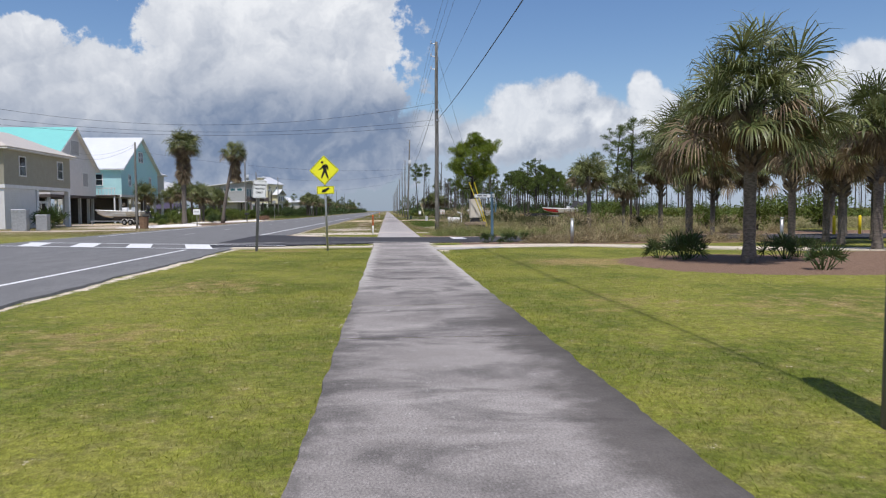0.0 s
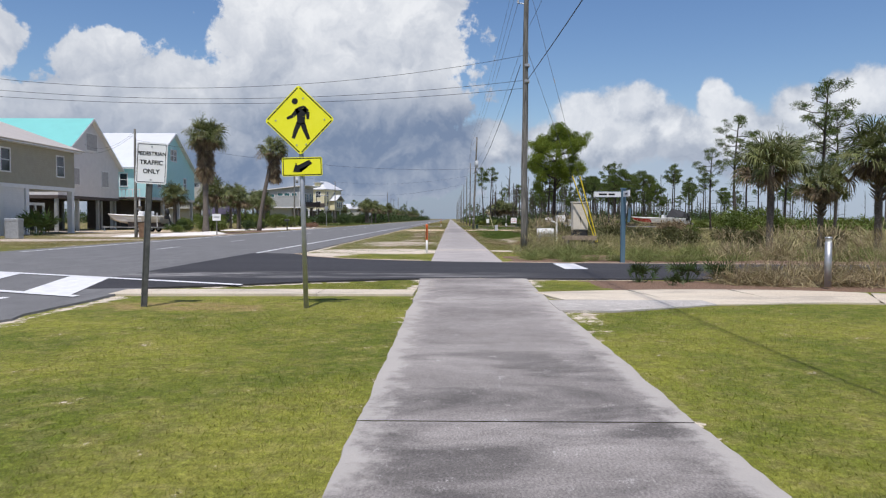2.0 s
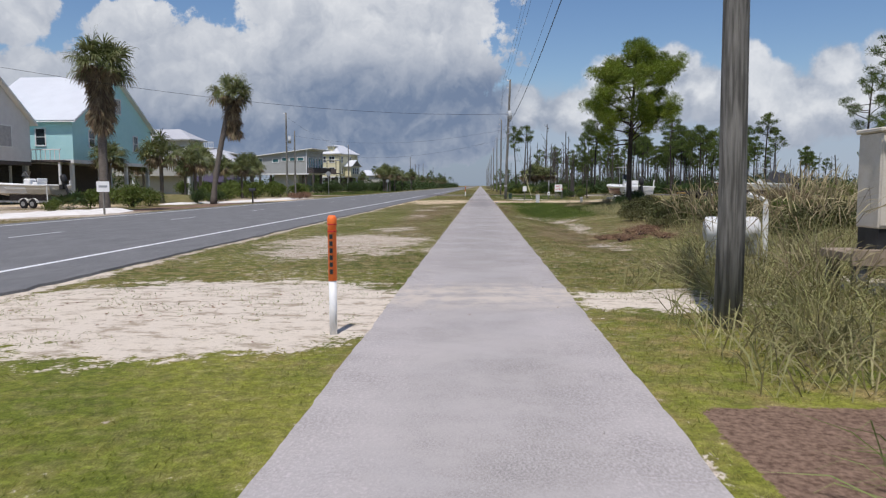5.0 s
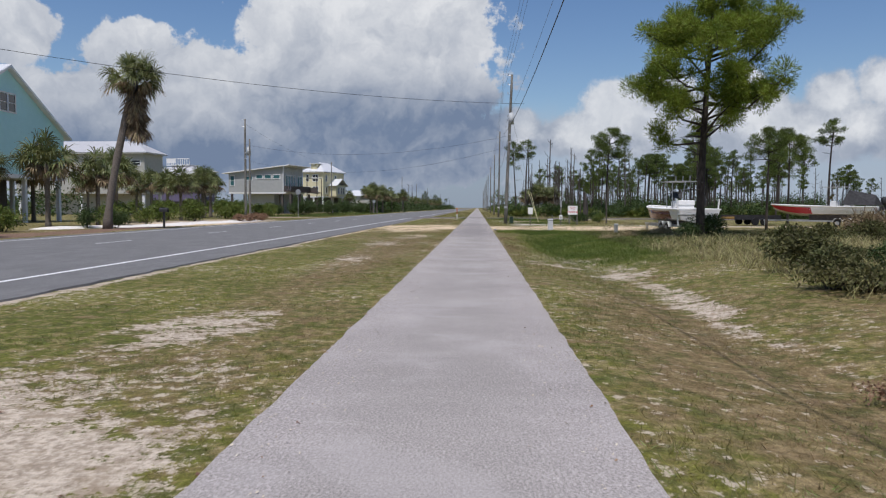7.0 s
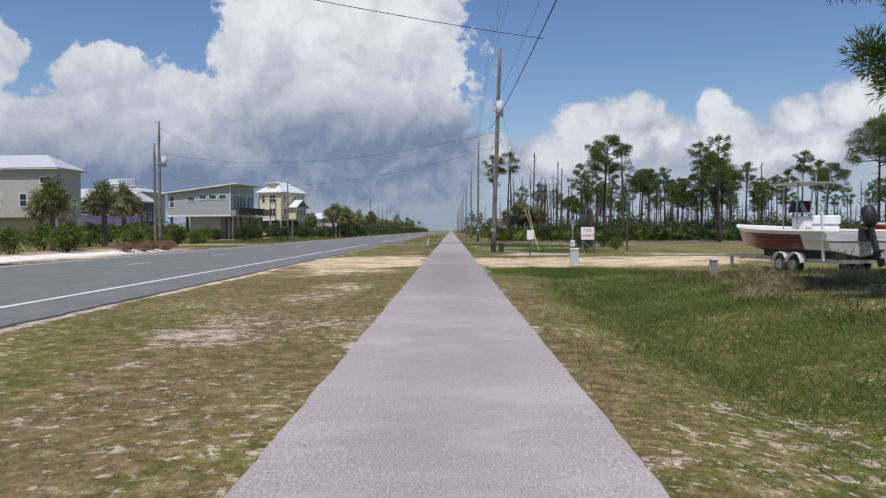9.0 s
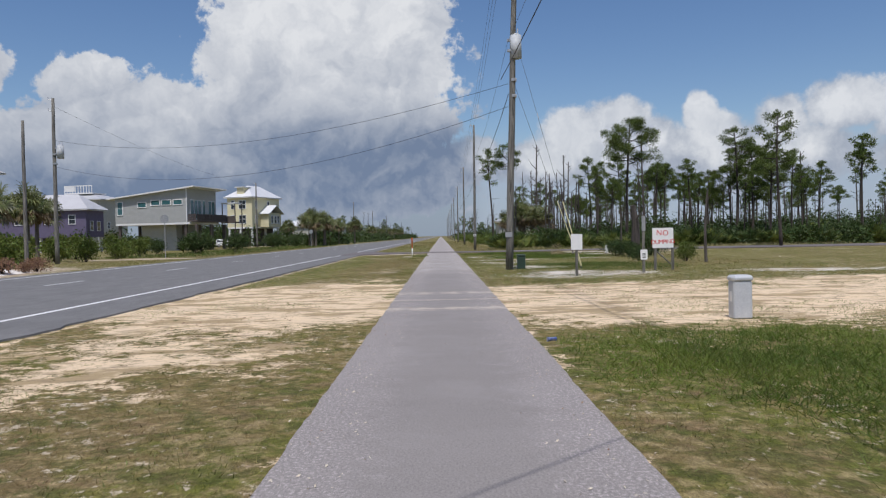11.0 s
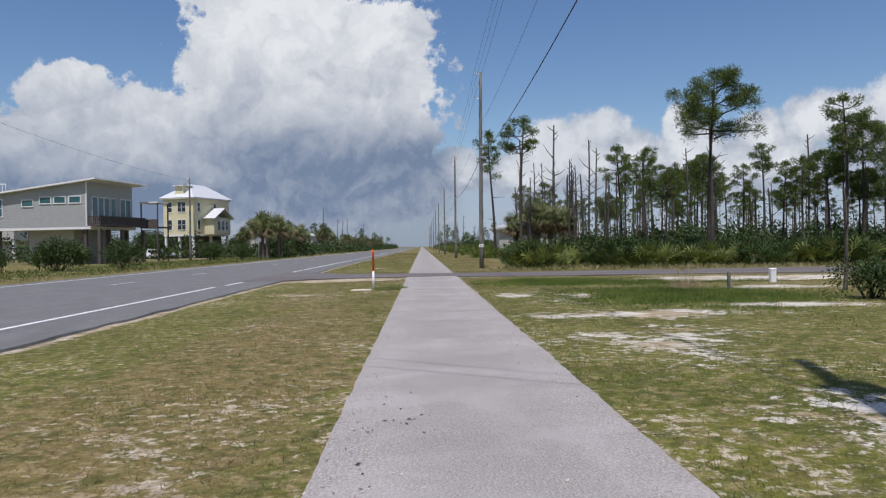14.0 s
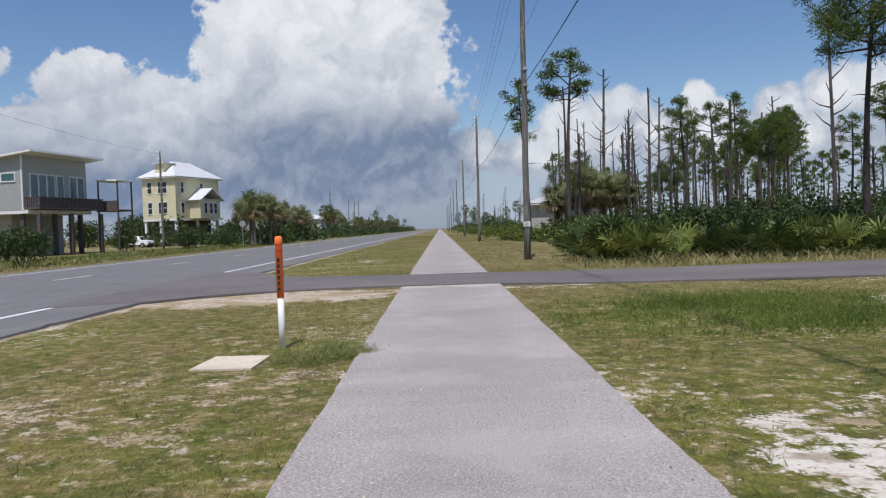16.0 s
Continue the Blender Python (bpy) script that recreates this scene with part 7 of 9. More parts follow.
def palm(name, label, trunk_h, r, crown, fans=38, size=1.05, stalk=1.1, dead=12, lean=(0.0, 0.0), skirt=0, boots=0, seed=1, low=-0.45, green=None, blades=28):
    """A fan palm: tapered trunk, round head of fan leaves, hanging dead leaves, leaf-base boots under the head."""
    global rng
    rng = np.random.default_rng(seed)
    ob = new(name)
    tagged(ob, label, "palm tree", "palms")
    bm = bmesh.new()
    n = 12
    cent = [Vector((lean[0] * (k / n) ** 1.4, lean[1] * (k / n) ** 1.4, -0.2 + (trunk_h + 0.2) * k / n)) for k in range(n + 1)]
    tube(bm, cent, [r * (1.25 - 0.35 * min(1, k / 2)) * (1 + 0.05 * math.sin(k * 2.3)) for k in range(n + 1)], 14)
    part("trunk", bm, M_TRUNK, ob, smooth=True)
    head = np.array(cent[-1])
    live, dry, stems = [], [], bmesh.new()
    for k in range(fans):
        az = k * 2.39996 + rng.uniform(-0.5, 0.5)
        el = math.asin(np.clip(low + (1 - low) * ((k + 0.5) / fans) ** 0.9, -1, 1)) * 0.95 + rng.uniform(-0.14, 0.14)
        d = np.array([math.cos(az) * math.cos(el), math.sin(az) * math.cos(el), math.sin(el)])
        st = stalk * rng.uniform(0.55, 1.2) * crown
        end = head + d * st + np.array([0, 0, -0.16 * st * (1 - d[2])])
        tube(stems, [head + d * 0.1, (head + end) / 2 + np.array([0, 0, 0.08 * st]), end], [0.028, 0.02, 0.014], 4, False)
        out = unit(d + np.array([0, 0, -0.10]) + rng.normal(size=3) * 0.30)
        leaf = fan(end, out, size * crown * rng.uniform(0.78, 1.12), blades, 265, 0.30 + 0.55 * (1 - d[2]), 1.36 / blades * crown, 0.30)
        (dry if el < -0.05 and rng.uniform() < 0.40 else live).append(leaf)
    for k in range(dead + skirt):
        az = rng.uniform(0, 6.283)
        drop = rng.uniform(0.1, 0.55) if k < dead else rng.uniform(0.4, 1.9) * (1.0 + 0.3 * skirt / 40)
        st = stalk * crown * (rng.uniform(0.45, 0.85) if k < dead else rng.uniform(0.14, 0.42))
        end = head + np.array([math.cos(az) * st * 0.75, math.sin(az) * st * 0.75, -drop * (0.8 if k < dead else 1.0)])
        dry.append(fan(end, (math.cos(az) * 0.35, math.sin(az) * 0.35, -1.0), size * crown * rng.uniform(0.6, 0.95), max(8, blades // 2), 95, 0.25, 0.8 / max(8, blades // 2) * crown, 0.1))
    tagged(part("stalk", stems, M_FROND, ob), kind="stuff")
    v, f = joined(live)
    tagged(mesh_from("crown", v, f, 3, green or M_FROND, ob), "spreading green fan leaves")
    if dry:
        v, f = joined(dry)
        tagged(mesh_from("dead_leaves", v, f, 3, M_FROND_DRY, ob), "hanging brown dead leaves")
    if boots:
        b, w = [], []
        for k in range(boots):
            z = trunk_h - 0.05 - 1.9 * (k / boots) ** 1.1
            az = k * 2.39996
            t = z / trunk_h
            b.append((lean[0] * t + math.cos(az) * r * 0.8, lean[1] * t + math.sin(az) * r * 0.8, z))
            w.append((math.cos(az) * 0.75, math.sin(az) * 0.75, 0.75))
        v, f = blades_mesh(np.array(b), unit(np.array(w)), 0.42, 0.16, 0.0)
        tagged(mesh_from("leaf_base", v, f, 3, M_BOOT, ob), "criss-cross old leaf bases", kind="stuff")
    return ob


def pine(label, h, crown_from, spread, limbs, clumps, needles, seed, needle_m, r=0.17, bend=0.3, nl=0.30, nw=0.035, flat=0.7, top_r=0.6, puff=0.5, full=0.45, bare=5, rise=0.0):
    """A slash pine: bare trunk, upswept limbs, rounded tufts of needles with gaps between them."""
    global rng
    rng = np.random.default_rng(seed)
    ob = new("pine_tree")
    tagged(ob, label, "pine tree", "pines")
    n = 10
    ph = rng.uniform(0, 6)
    cent = [np.array([bend * math.sin(ph + 2.2 * k / n) * (k / n), bend * math.cos(ph * 1.3 + 1.7 * k / n) * (k / n), -0.3 + (h * 0.97 + 0.3) * k / n]) for k in range(n + 1)]
    bm = bmesh.new()
    tube(bm, cent, [r * (1.15 - 0.85 * (k / n) ** 1.15) for k in range(n + 1)], 10)
    part("trunk", bm, M_BARK, ob, smooth=True)

    def at(z):
        k = np.clip(z / h, 0, 0.999) * n
        i = int(k)
        return cent[i] + (cent[min(n, i + 1)] - cent[i]) * (k - i)
    wood, centers = bmesh.new(), []
    base_z = h * crown_from
    for k in range(limbs):
        t = ((k + 0.5) / limbs) ** 0.8
        z = base_z + (h * 0.97 - base_z) * t
        az = k * 2.39996 + rng.uniform(-0.5, 0.5)
        # the limb ends on a rounded dome: widest low down (or high up for flat tops), closing over the leader
        wide = math.sqrt(max(0.0, 1 - ((t - full) / (1.06 - full)) ** 2)) if t > full else 0.55 + 0.45 * t / full
        reach = spread * wide * rng.uniform(0.6, 1.12)
        b0 = at(z - 0.30 * reach * rng.uniform(0.3, 1.0))
        lift = rng.uniform(-0.05, 0.65) + rise
        d = np.array([math.cos(az), math.sin(az), 0.0])
        kink = rng.normal(size=3) * 0.10 * reach
        mid = b0 + d * reach * 0.5 + np.array([0, 0, lift * reach * 0.35]) + kink
        end = b0 + d * reach + np.array([0, 0, lift * reach * 0.9]) + kink * 0.5
        tube(wood, [b0, mid, end], [r * 0.34 * (1 - 0.5 * t) + 0.012, r * 0.20 + 0.008, 0.014], 5, False)
        m = max(1, int(clumps * (0.45 + 0.55 * reach / spread) + 0.5))
        for q in range(m):
            u = 0.50 + 0.52 * (q + 0.7) / m
            p = mid + (end - mid) * (2 * u - 1)
            off = np.cross(d, (0, 0, 1.0)) * rng.uniform(-1, 1) * 0.34 * reach * (1.25 - u) + np.array([0, 0, rng.uniform(-0.16, 0.42) * reach * 0.5])
            tip = p + off
            centers.append(tip)
            tube(wood, [p - d * 0.10 * reach, (p + tip) / 2 + np.array([0, 0, -0.03]), tip], [0.020, 0.015, 0.008], 4, False)
    for q in range(4):
        centers.append(cent[-1] + rng.normal(size=3) * np.array([0.35, 0.35, 0.22]) * top_r)
    for q in range(bare):
        z = h * rng.uniform(0.35, 0.95) * (crown_from + 0.1)
        az, l = rng.uniform(0, 6.283), rng.uniform(0.5, 1.6)
        b0, d = at(z), np.array([math.cos(az), math.sin(az), rng.uniform(-0.1, 0.5)])
        tube(wood, [b0, b0 + d * l * 0.55 + np.array([0, 0, 0.05]), b0 + d * l], [0.035, 0.022, 0.008], 4, False)
    tagged(part("limb", wood, M_BARK, ob), kind="stuff")
    pieces = []
    for c in centers:
        size = rng.uniform(0.65, 1.3)
        k = max(8, int(needles * size))
        d = ball_ways(k, 0.30)
        start = c + d * np.array([puff, puff, puff * flat]) * size * rng.uniform(0.0, 1.0, (k, 1)) ** 0.6
        pieces.append(blades_mesh(start, unit(d + np.array([0, 0, 0.25]) + rng.normal(size=(k, 3)) * 0.40), nl * rng.uniform(0.7, 1.2, k), nw * rng.uniform(0.7, 1.3, k), 0.05, False))
    v, f = joined(pieces)
    tagged(mesh_from("needles", v, f, 3, needle_m, ob), "rounded tufts of green needles")
    return ob


def snag(label, h, seed, r=0.16, stubs=7):
    """A storm-killed pine: a broken, leafless trunk with a few stubs."""
    g = random.Random(seed)
    ob = new("dead_tree")
    tagged(ob, label, "dead tree", "dead pines")
    bm = bmesh.new()
    n = 8
    ph = g.uniform(0, 6)
    cent = [Vector((0.25 * math.sin(ph + 2.5 * k / n) * k / n, 0.25 * math.cos(ph + 2 * k / n) * k / n, -0.3 + (h + 0.3) * k / n)) for k in range(n + 1)]
    tube(bm, cent, [r * (1.1 - 0.6 * k / n) for k in range(n + 1)], 8)
    part("trunk", bm, M_SNAG, ob)
    st = bmesh.new()
    for k in range(stubs):
        t = g.uniform(0.45, 0.98)
        i = min(n - 1, int(t * n))
        p = cent[i].lerp(cent[i + 1], t * n - i)
        az = g.uniform(0, 6.283)
        l = g.uniform(0.25, 1.5) * (1.2 - t * 0.5)
        d = Vector((math.cos(az), math.sin(az), g.uniform(0.15, 1.1)))
        tube(st, [p, p + d * l * 0.55, p + d * l + Vector((0, 0, 0.2 * l))], [0.055, 0.035, 0.012], 5, False)
    tagged(part("stub", st, M_SNAG, ob), kind="stuff")
    return ob


def bush(label, w, h, leaves, seed, leaf_m, size=0.11, name="shrub", lumps=7, group="shrubs", category="shrub"):
    """A loose shrub: twiggy stems and many small leaves in uneven lumps."""
    global rng
    rng = np.random.default_rng(seed)
    ob = new(name)
    tagged(ob, label, category, group)
    st = bmesh.new()
    pieces = []
    for k in range(lumps):
        az, rr = rng.uniform(0, 6.283), rng.uniform(0, 0.62) * w / 2
        c = np.array([math.cos(az) * rr, math.sin(az) * rr, h * rng.uniform(0.38, 0.74)])
        tube(st, [(c[0] * 0.2, c[1] * 0.2, -0.1), c * np.array([0.7, 0.7, 0.6]), c], [0.03, 0.022, 0.01], 5, False)
        m = leaves // lumps
        d = ball_ways(m, 0.25)
        rad = np.array([w * 0.28, w * 0.28, h * 0.36]) * rng.uniform(0.75, 1.2)
        p = c + d * rad * rng.uniform(0.45, 1.08, (m, 1))
        p[:, 2] = np.maximum(p[:, 2], 0.03)
        pieces.append(blades_mesh(p, unit(d + rng.normal(size=(m, 3)) * 0.8), 1.25 * size * rng.uniform(0.7, 1.4, m), size * 0.8, 0.15, False))
    tagged(part("stem", st, M_BARK, ob), kind="stuff")
    v, f = joined(pieces)
    tagged(mesh_from("leaves", v, f, 3, leaf_m, ob), "small scattered leaves")
    return ob


def palmetto(label, fans, size, seed, leaf_m, name="palmetto", reach=0.55):
    """A ground-hugging palm: stalks fanning from the soil with stiff fan leaves."""
    global rng
    rng = np.random.default_rng(seed)
    ob = new(name)
    tagged(ob, label, "palmetto", "palmettos")
    st, pieces = bmesh.new(), []
    for k in range(fans):
        az = k * 2.39996 + rng.uniform(-0.3, 0.3)
        el = rng.uniform(0.45, 1.35)
        d = np.array([math.cos(az) * math.cos(el), math.sin(az) * math.cos(el), math.sin(el)])
        root = np.array([math.cos(az), math.sin(az), 0]) * rng.uniform(0, reach) * size
        end = root + d * size * rng.uniform(0.55, 1.1)
        tube(st, [root, end], [0.016, 0.01], 4, False)
        pieces.append(fan(end, unit(d + np.array([0, 0, -0.15])), 0.66 * size * rng.uniform(0.8, 1.15), 10, 200, 0.15, 0.075 * size, 0.25))
    tagged(part("stalk", st, leaf_m, ob), kind="stuff")
    v, f = joined(pieces)
    mesh_from("fan_leaves", v, f, 3, leaf_m, ob)
    return ob


def tuft(label, h, n, seed, leaf_m, w=0.35, width=0.012, plumes=0, name="grass_tuft"):
    """A clump of long arching grass."""
    global rng
    rng = np.random.default_rng(seed)
    ob = new(name)
    tagged(ob, label, "grass clump", "grass clumps")
    d = ball_ways(n, 1.0)
    b = np.c_[rng.normal(size=(n, 2)) * w * 0.30, np.zeros(n)]
    v, f = blades_mesh(b, d, h * rng.uniform(0.45, 1.2, n), width, rng.uniform(0.2, 0.75, n))
    mesh_from("leaves", v, f, 3, leaf_m, ob)
    if plumes:
        d = ball_ways(plumes, 2.2)
        b = d * (h * 0.85) * rng.uniform(0.8, 1.15, (plumes, 1))
        v, f = blades_mesh(b, unit(d + rng.normal(size=(plumes, 3)) * 0.35), h * 0.35, width * 1.5, 0.4)
        mesh_from("plumes", v, f, 3, M_MUHLY, ob)
    return ob


def stand(ob, x, y, turn=0.0, s=1.0, z=None):
    """Put the first of a kind in its place."""
    zz = float(ground_height(x, y)) if z is None else z
    ob.matrix_world = pose(x, y, zz, 0, 0, turn) @ Matrix.Scale(s, 4)
    return ob


def again(ob, x, y, turn=0.0, s=1.0, z=None, label=""):
    """Another of the same kind, at its own size."""
    zz = float(ground_height(x, y)) if z is None else z
    o = copy_thing(ob, pose(x, y, zz, 0, 0, turn))
    o.scale = (s, s, s)
    return tagged(o, label)


g = random.Random(3)
# --- the park side, near the start
big = stand(palm("palm_tree", "large cabbage palm with a dense drooping head", 4.45, 0.19, 1.3, fans=58, size=1.02, stalk=1.16, dead=44, boots=120, seed=11, low=-0.50, blades=42), 9.65, 17.95)
mid = stand(palm("palm_tree", "cabbage palm with a ragged green and brown head", 4.1, 0.17, 1.0, fans=44, size=0.95, dead=64, boots=60, seed=12, low=-0.5), 19.6, 30.6, 40, 1.0)
thin = stand(palm("palm_tree", "slim cabbage palm with a round head", 3.7, 0.15, 0.86, fans=48, dead=16, boots=0, seed=13, low=-0.45), 12.4, 45.2, 10)
again(big, 13.9, 32.6, 120, 1.03)
again(mid, 16.8, 36.5, 170, 0.86)
again(mid, 17.9, 47.2, 30, 1.0)
again(mid, 15.2, 46.8, 100, 0.7)
again(mid, 24.0, 36.2, 300, 0.95)
again(mid, 27.5, 43.0, 20, 1.0)
again(mid, 18.2, 27.2, 250, 0.9)
again(mid, 22.6, 31.6, 80, 1.0)
again(mid, 21.0, 40.6, 200, 0.9)
again(mid, 17.2, 23.4, 60, 1.1)
again(mid, 20.8, 27.6, 140, 1.15)
again(mid, 15.6, 26.4, 310, 0.95)
post = thing("timber_post", 2.95, 2.15, 0, "round weathered timber post beside the footpath", "post")
part("shaft", tube(bmesh.new(), [(0, 0, -0.3), (0.02, 0, 1.5), (0.02, 0, 3.4)], [0.15, 0.145, 0.135], 14), M_WOODPOLE, post, smooth=True)

cycad = stand(palmetto("low dark green palmetto in the mulch bed", 16, 0.55, 31, M_LEAF_DARK), 8.3, 19.4)
for x, y, s in ((9.0, 20.6, 1.1), (7.9, 20.4, 0.8), (11.6, 19.6, 1.0), (12.4, 20.2, 0.9), (10.3, 15.4, 0.85), (13.5, 16.4, 0.9), (15.4, 18.0, 1.0), (4.0, 32.75, 0.62), (5.2, 32.9, 0.66), (6.1, 32.95, 0.7), (4.6, 32.0, 0.35)):
    again(cycad, x, y, g.uniform(0, 360), s)
muhly = stand(tuft("rounded brown ornamental grass clump in mulch", 1.15, 900, 41, M_MUHLY, 0.9, 0.011, 90, "ornamental_grass"), 7.2, 32.4)
for x, y, s in ((8.3, 32.6, 1.25), (9.5, 32.2, 1.2), (6.4, 32.7, 0.9), (10.7, 32.6, 1.1), (12.0, 32.0, 0.95), (13.4, 32.4, 1.05), (15.0, 32.0, 0.9), (16.5, 31.6, 1.0), (9.8, 42.8, 1.0), (11.8, 43.2, 1.15), (14.0, 43.0, 1.1), (16.2, 43.4, 1.0), (18.5, 43.0, 1.1), (21.0, 43.6, 1.0), (24.0, 43.2, 1.0), (6.4, 93.5, 0.55), (7.5, 94.5, 0.6), (9.2, 95.0, 0.65), (8.3, 150.5, 0.7), (10.5, 104.2, 0.6)):
    again(muhly, x, y, g.uniform(0, 360), s)
clump = stand(tuft("arching green grass clump on brown mulch", 0.95, 520, 42, M_MUHLY_G, 0.7, 0.008, 40, "ornamental_grass"), 2.6, 43.4)
for x, y, s in ((-1.75, 152.75, 0.42), (-1.45, 153.1, 0.38), (-2.05, 152.9, 0.35), (-1.6, 153.5, 0.4), (-1.2, 153.3, 0.3)):
    again(clump, x, y, g.uniform(0, 360), s)
for i in range(26):
    x, y = 2.4 + i * 0.62 + g.uniform(-0.25, 0.25), 43.2 + g.uniform(-0.9, 2.2)
    again(clump, x, y, g.uniform(0, 360), g.uniform(0.65, 1.15))
for i in range(22):
    again(clump, 3.6 + i * 0.66 + g.uniform(-0.3, 0.3), 42.2 + g.uniform(-0.5, 1.0), g.uniform(0, 360), g.uniform(0.45, 0.95))
reed = stand(tuft("tall pale plumed grass around the cabinet", 1.5, 420, 43, M_TALL, 0.8, 0.009, 90, "plumed_grass"), 4.2, 49.6)
for x, y, s in ((3.5, 50.5, 0.95), (4.7, 51.8, 1.15), (6.9, 51.5, 1.1), (7.6, 52.6, 1.0), (5.4, 53.0, 1.1), (8.4, 51.0, 0.9), (3.6, 52.4, 1.0), (6.6, 54.0, 1.1), (4.4, 54.6, 1.0), (9.5, 53.0, 0.9), (3.2, 47.0, 0.7), (4.0, 46.2, 0.65)):
    again(reed, x, y, g.uniform(0, 360), s)

# --- the lone pine and the open ground
lone = stand(pine("tall dense green pine standing alone on rough grass", 10.9, 0.42, 3.7, 40, 6, 460, 51, M_NEEDLE, r=0.165, bend=0.25, nl=0.20, nw=0.030, puff=0.46, flat=1.0, full=0.30, bare=6), 10.0, 91.4, 20, z=0.2)
lb = stand(bush("dense dark green leafy bush", 2.2, 1.25, 2600, 61, M_LEAF_DARK, 0.08), 8.2, 72.5, 0, 0.48)
gb = stand(bush("bright green leafy bush", 2.4, 1.4, 2600, 62, M_LEAF, 0.08), 8.2, 68.6, 0, 0.5)
sb = stand(bush("low scrubby brown green bush", 1.5, 0.8, 1300, 63, M_SCRUB, 0.08), 6.6, 66.2)
for x, y, s in ((9.9, 74.6, 0.5), (10.4, 91.9, 0.8), (9.4, 91.0, 0.5), (10.6, 136.2, 0.6)):
    again(lb, x, y, g.uniform(0, 360), s)
for x, y, s in ((9.6, 70.4, 0.5), (7.0, 66.6, 0.42), (10.6, 67.0, 0.5), (15.0, 63.0, 0.6), (16.6, 60.4, 1.25), (18.4, 62.8, 1.4), (20.6, 64.6, 1.35), (24.0, 46.0, 1.6), (27.5, 49.0, 1.7), (31.0, 50.0, 1.8), (22.0, 49.0, 1.3), (34.0, 46.0, 1.7), (12.5, 134.5, 0.7)):
    again(gb, x, y, g.uniform(0, 360), s)
low = stand(bush("low sprawling olive scrub over rough ground", 3.0, 0.50, 2600, 67, M_SCRUB, 0.07, lumps=14), 7.4, 67.6)
for x, y, s in ((6.6, 70.4, 0.8), (8.8, 66.0, 1.0), (9.6, 69.6, 1.05), (8.0, 74.0, 0.9), (11.0, 72.6, 1.1), (7.6, 64.0, 0.8), (10.6, 64.4, 1.0), (12.8, 67.8, 1.1), (9.2, 61.4, 0.8), (6.4, 65.6, 0.6)):
    again(low, x, y, g.uniform(0, 360), s)
for x, y, s in ((7.4, 69.0, 0.9), (6.2, 70.8, 0.8), (7.0, 74.0, 1.0), (8.5, 78.0, 1.0), (7.2, 63.4, 1.0), (9.5, 61.0, 1.1), (12.0, 58.0, 1.1), (7.6, 58.5, 0.9), (10.0, 56.0, 1.1), (14.0, 54.0, 1.2), (17.0, 49.5, 1.2), (9.0, 47.5, 0.9), (13.0, 48.5, 1.1), (11.0, 51.5, 1.1), (20.0, 55.0, 1.2), (24.0, 51.0, 1.2), (11.0, 82.0, 0.9), (14.0, 85.0, 1.0)):
    again(sb, x, y, g.uniform(0, 360), s)
rr = stand(bush("dry reddish runner scrub on sand", 1.5, 0.22, 1500, 64, M_REDDISH, 0.035, lumps=14), 4.3, 62.6)
for x, y, s in ((5.0, 64.0, 1.1), (4.0, 64.6, 0.7), (5.6, 65.4, 0.8), (5.2, 61.6, 0.7)):
    again(rr, x, y, g.uniform(0, 360), s)
fl = stand(bush("low rusty pink flowering hedge clump", 1.6, 0.8, 900, 66, M_REDDISH, 0.09), -22.6, 130.0)
for x, y, s in ((-22.4, 132.2, 0.9), (-22.8, 134.5, 1.1), (-22.6, 136.4, 0.8), (-23.0, 138.6, 1.0)):
    again(fl, x, y, g.uniform(0, 360), s)
pile = thing("brush_pile", 28.5, 112.5, 0, "heap of dry brown cut branches on the lot", "brush pile")
rng = np.random.default_rng(65)
pd = ball_ways(1500, 0.4)
pp = pd * np.array([2.6, 1.8, 1.2]) * rng.uniform(0.3, 1.0, (1500, 1))
pp[:, 2] = np.abs(pp[:, 2])
v, f = blades_mesh(pp, ball_ways(1500, 0.1), 0.9, 0.06, 0.1)
mesh_from("brushwood", v, f, 3, M_FROND_DRY, pile)

# --- pines behind, far and near variants
pv = [pine("tall slender pine with a tufted crown", 14.0, 0.62, 2.2, 15, 3, 95, 71, M_NEEDLE_FAR, bend=0.5, nl=0.28, nw=0.072, puff=0.50, flat=0.75, full=0.5),
      pine("pine with a flat-topped crown", 14.0, 0.76, 2.3, 13, 3, 100, 72, M_NEEDLE_FAR, bend=0.4, nl=0.28, nw=0.072, puff=0.52, flat=0.7, full=0.55),
      pine("thin pine with sparse tufts", 13.0, 0.64, 1.45, 12, 2, 95, 73, M_NEEDLE_FAR, r=0.13, bend=0.6, nl=0.28, nw=0.072, puff=0.46, flat=0.75, full=0.5),
      pine("broad pine with an open spreading crown", 14.0, 0.70, 3.5, 24, 4, 200, 74, M_NEEDLE_FAR, r=0.17, bend=0.4, nl=0.26, nw=0.046, puff=0.58, flat=0.95, full=0.36, bare=9),
      pine("gaunt pine with bare limbs and thin tufts", 14.0, 0.52, 2.9, 17, 3, 150, 77, M_NEEDLE_FAR, r=0.16, bend=0.5, nl=0.24, nw=0.044, puff=0.47, flat=0.7, full=0.6, bare=12, rise=0.25)]
pf = [pine("far slender pine with a dark crown", 14.0, 0.62, 2.2, 12, 3, 50, 75, M_NEEDLE_FAR, bend=0.5, nl=0.38, nw=0.13, puff=0.56, flat=0.75),
      pine("far pine with a rounded crown", 13.0, 0.66, 2.9, 12, 3, 50, 76, M_NEEDLE_FAR, bend=0.4, nl=0.38, nw=0.13, puff=0.58, flat=0.7)]
pf_used = [False] * 2
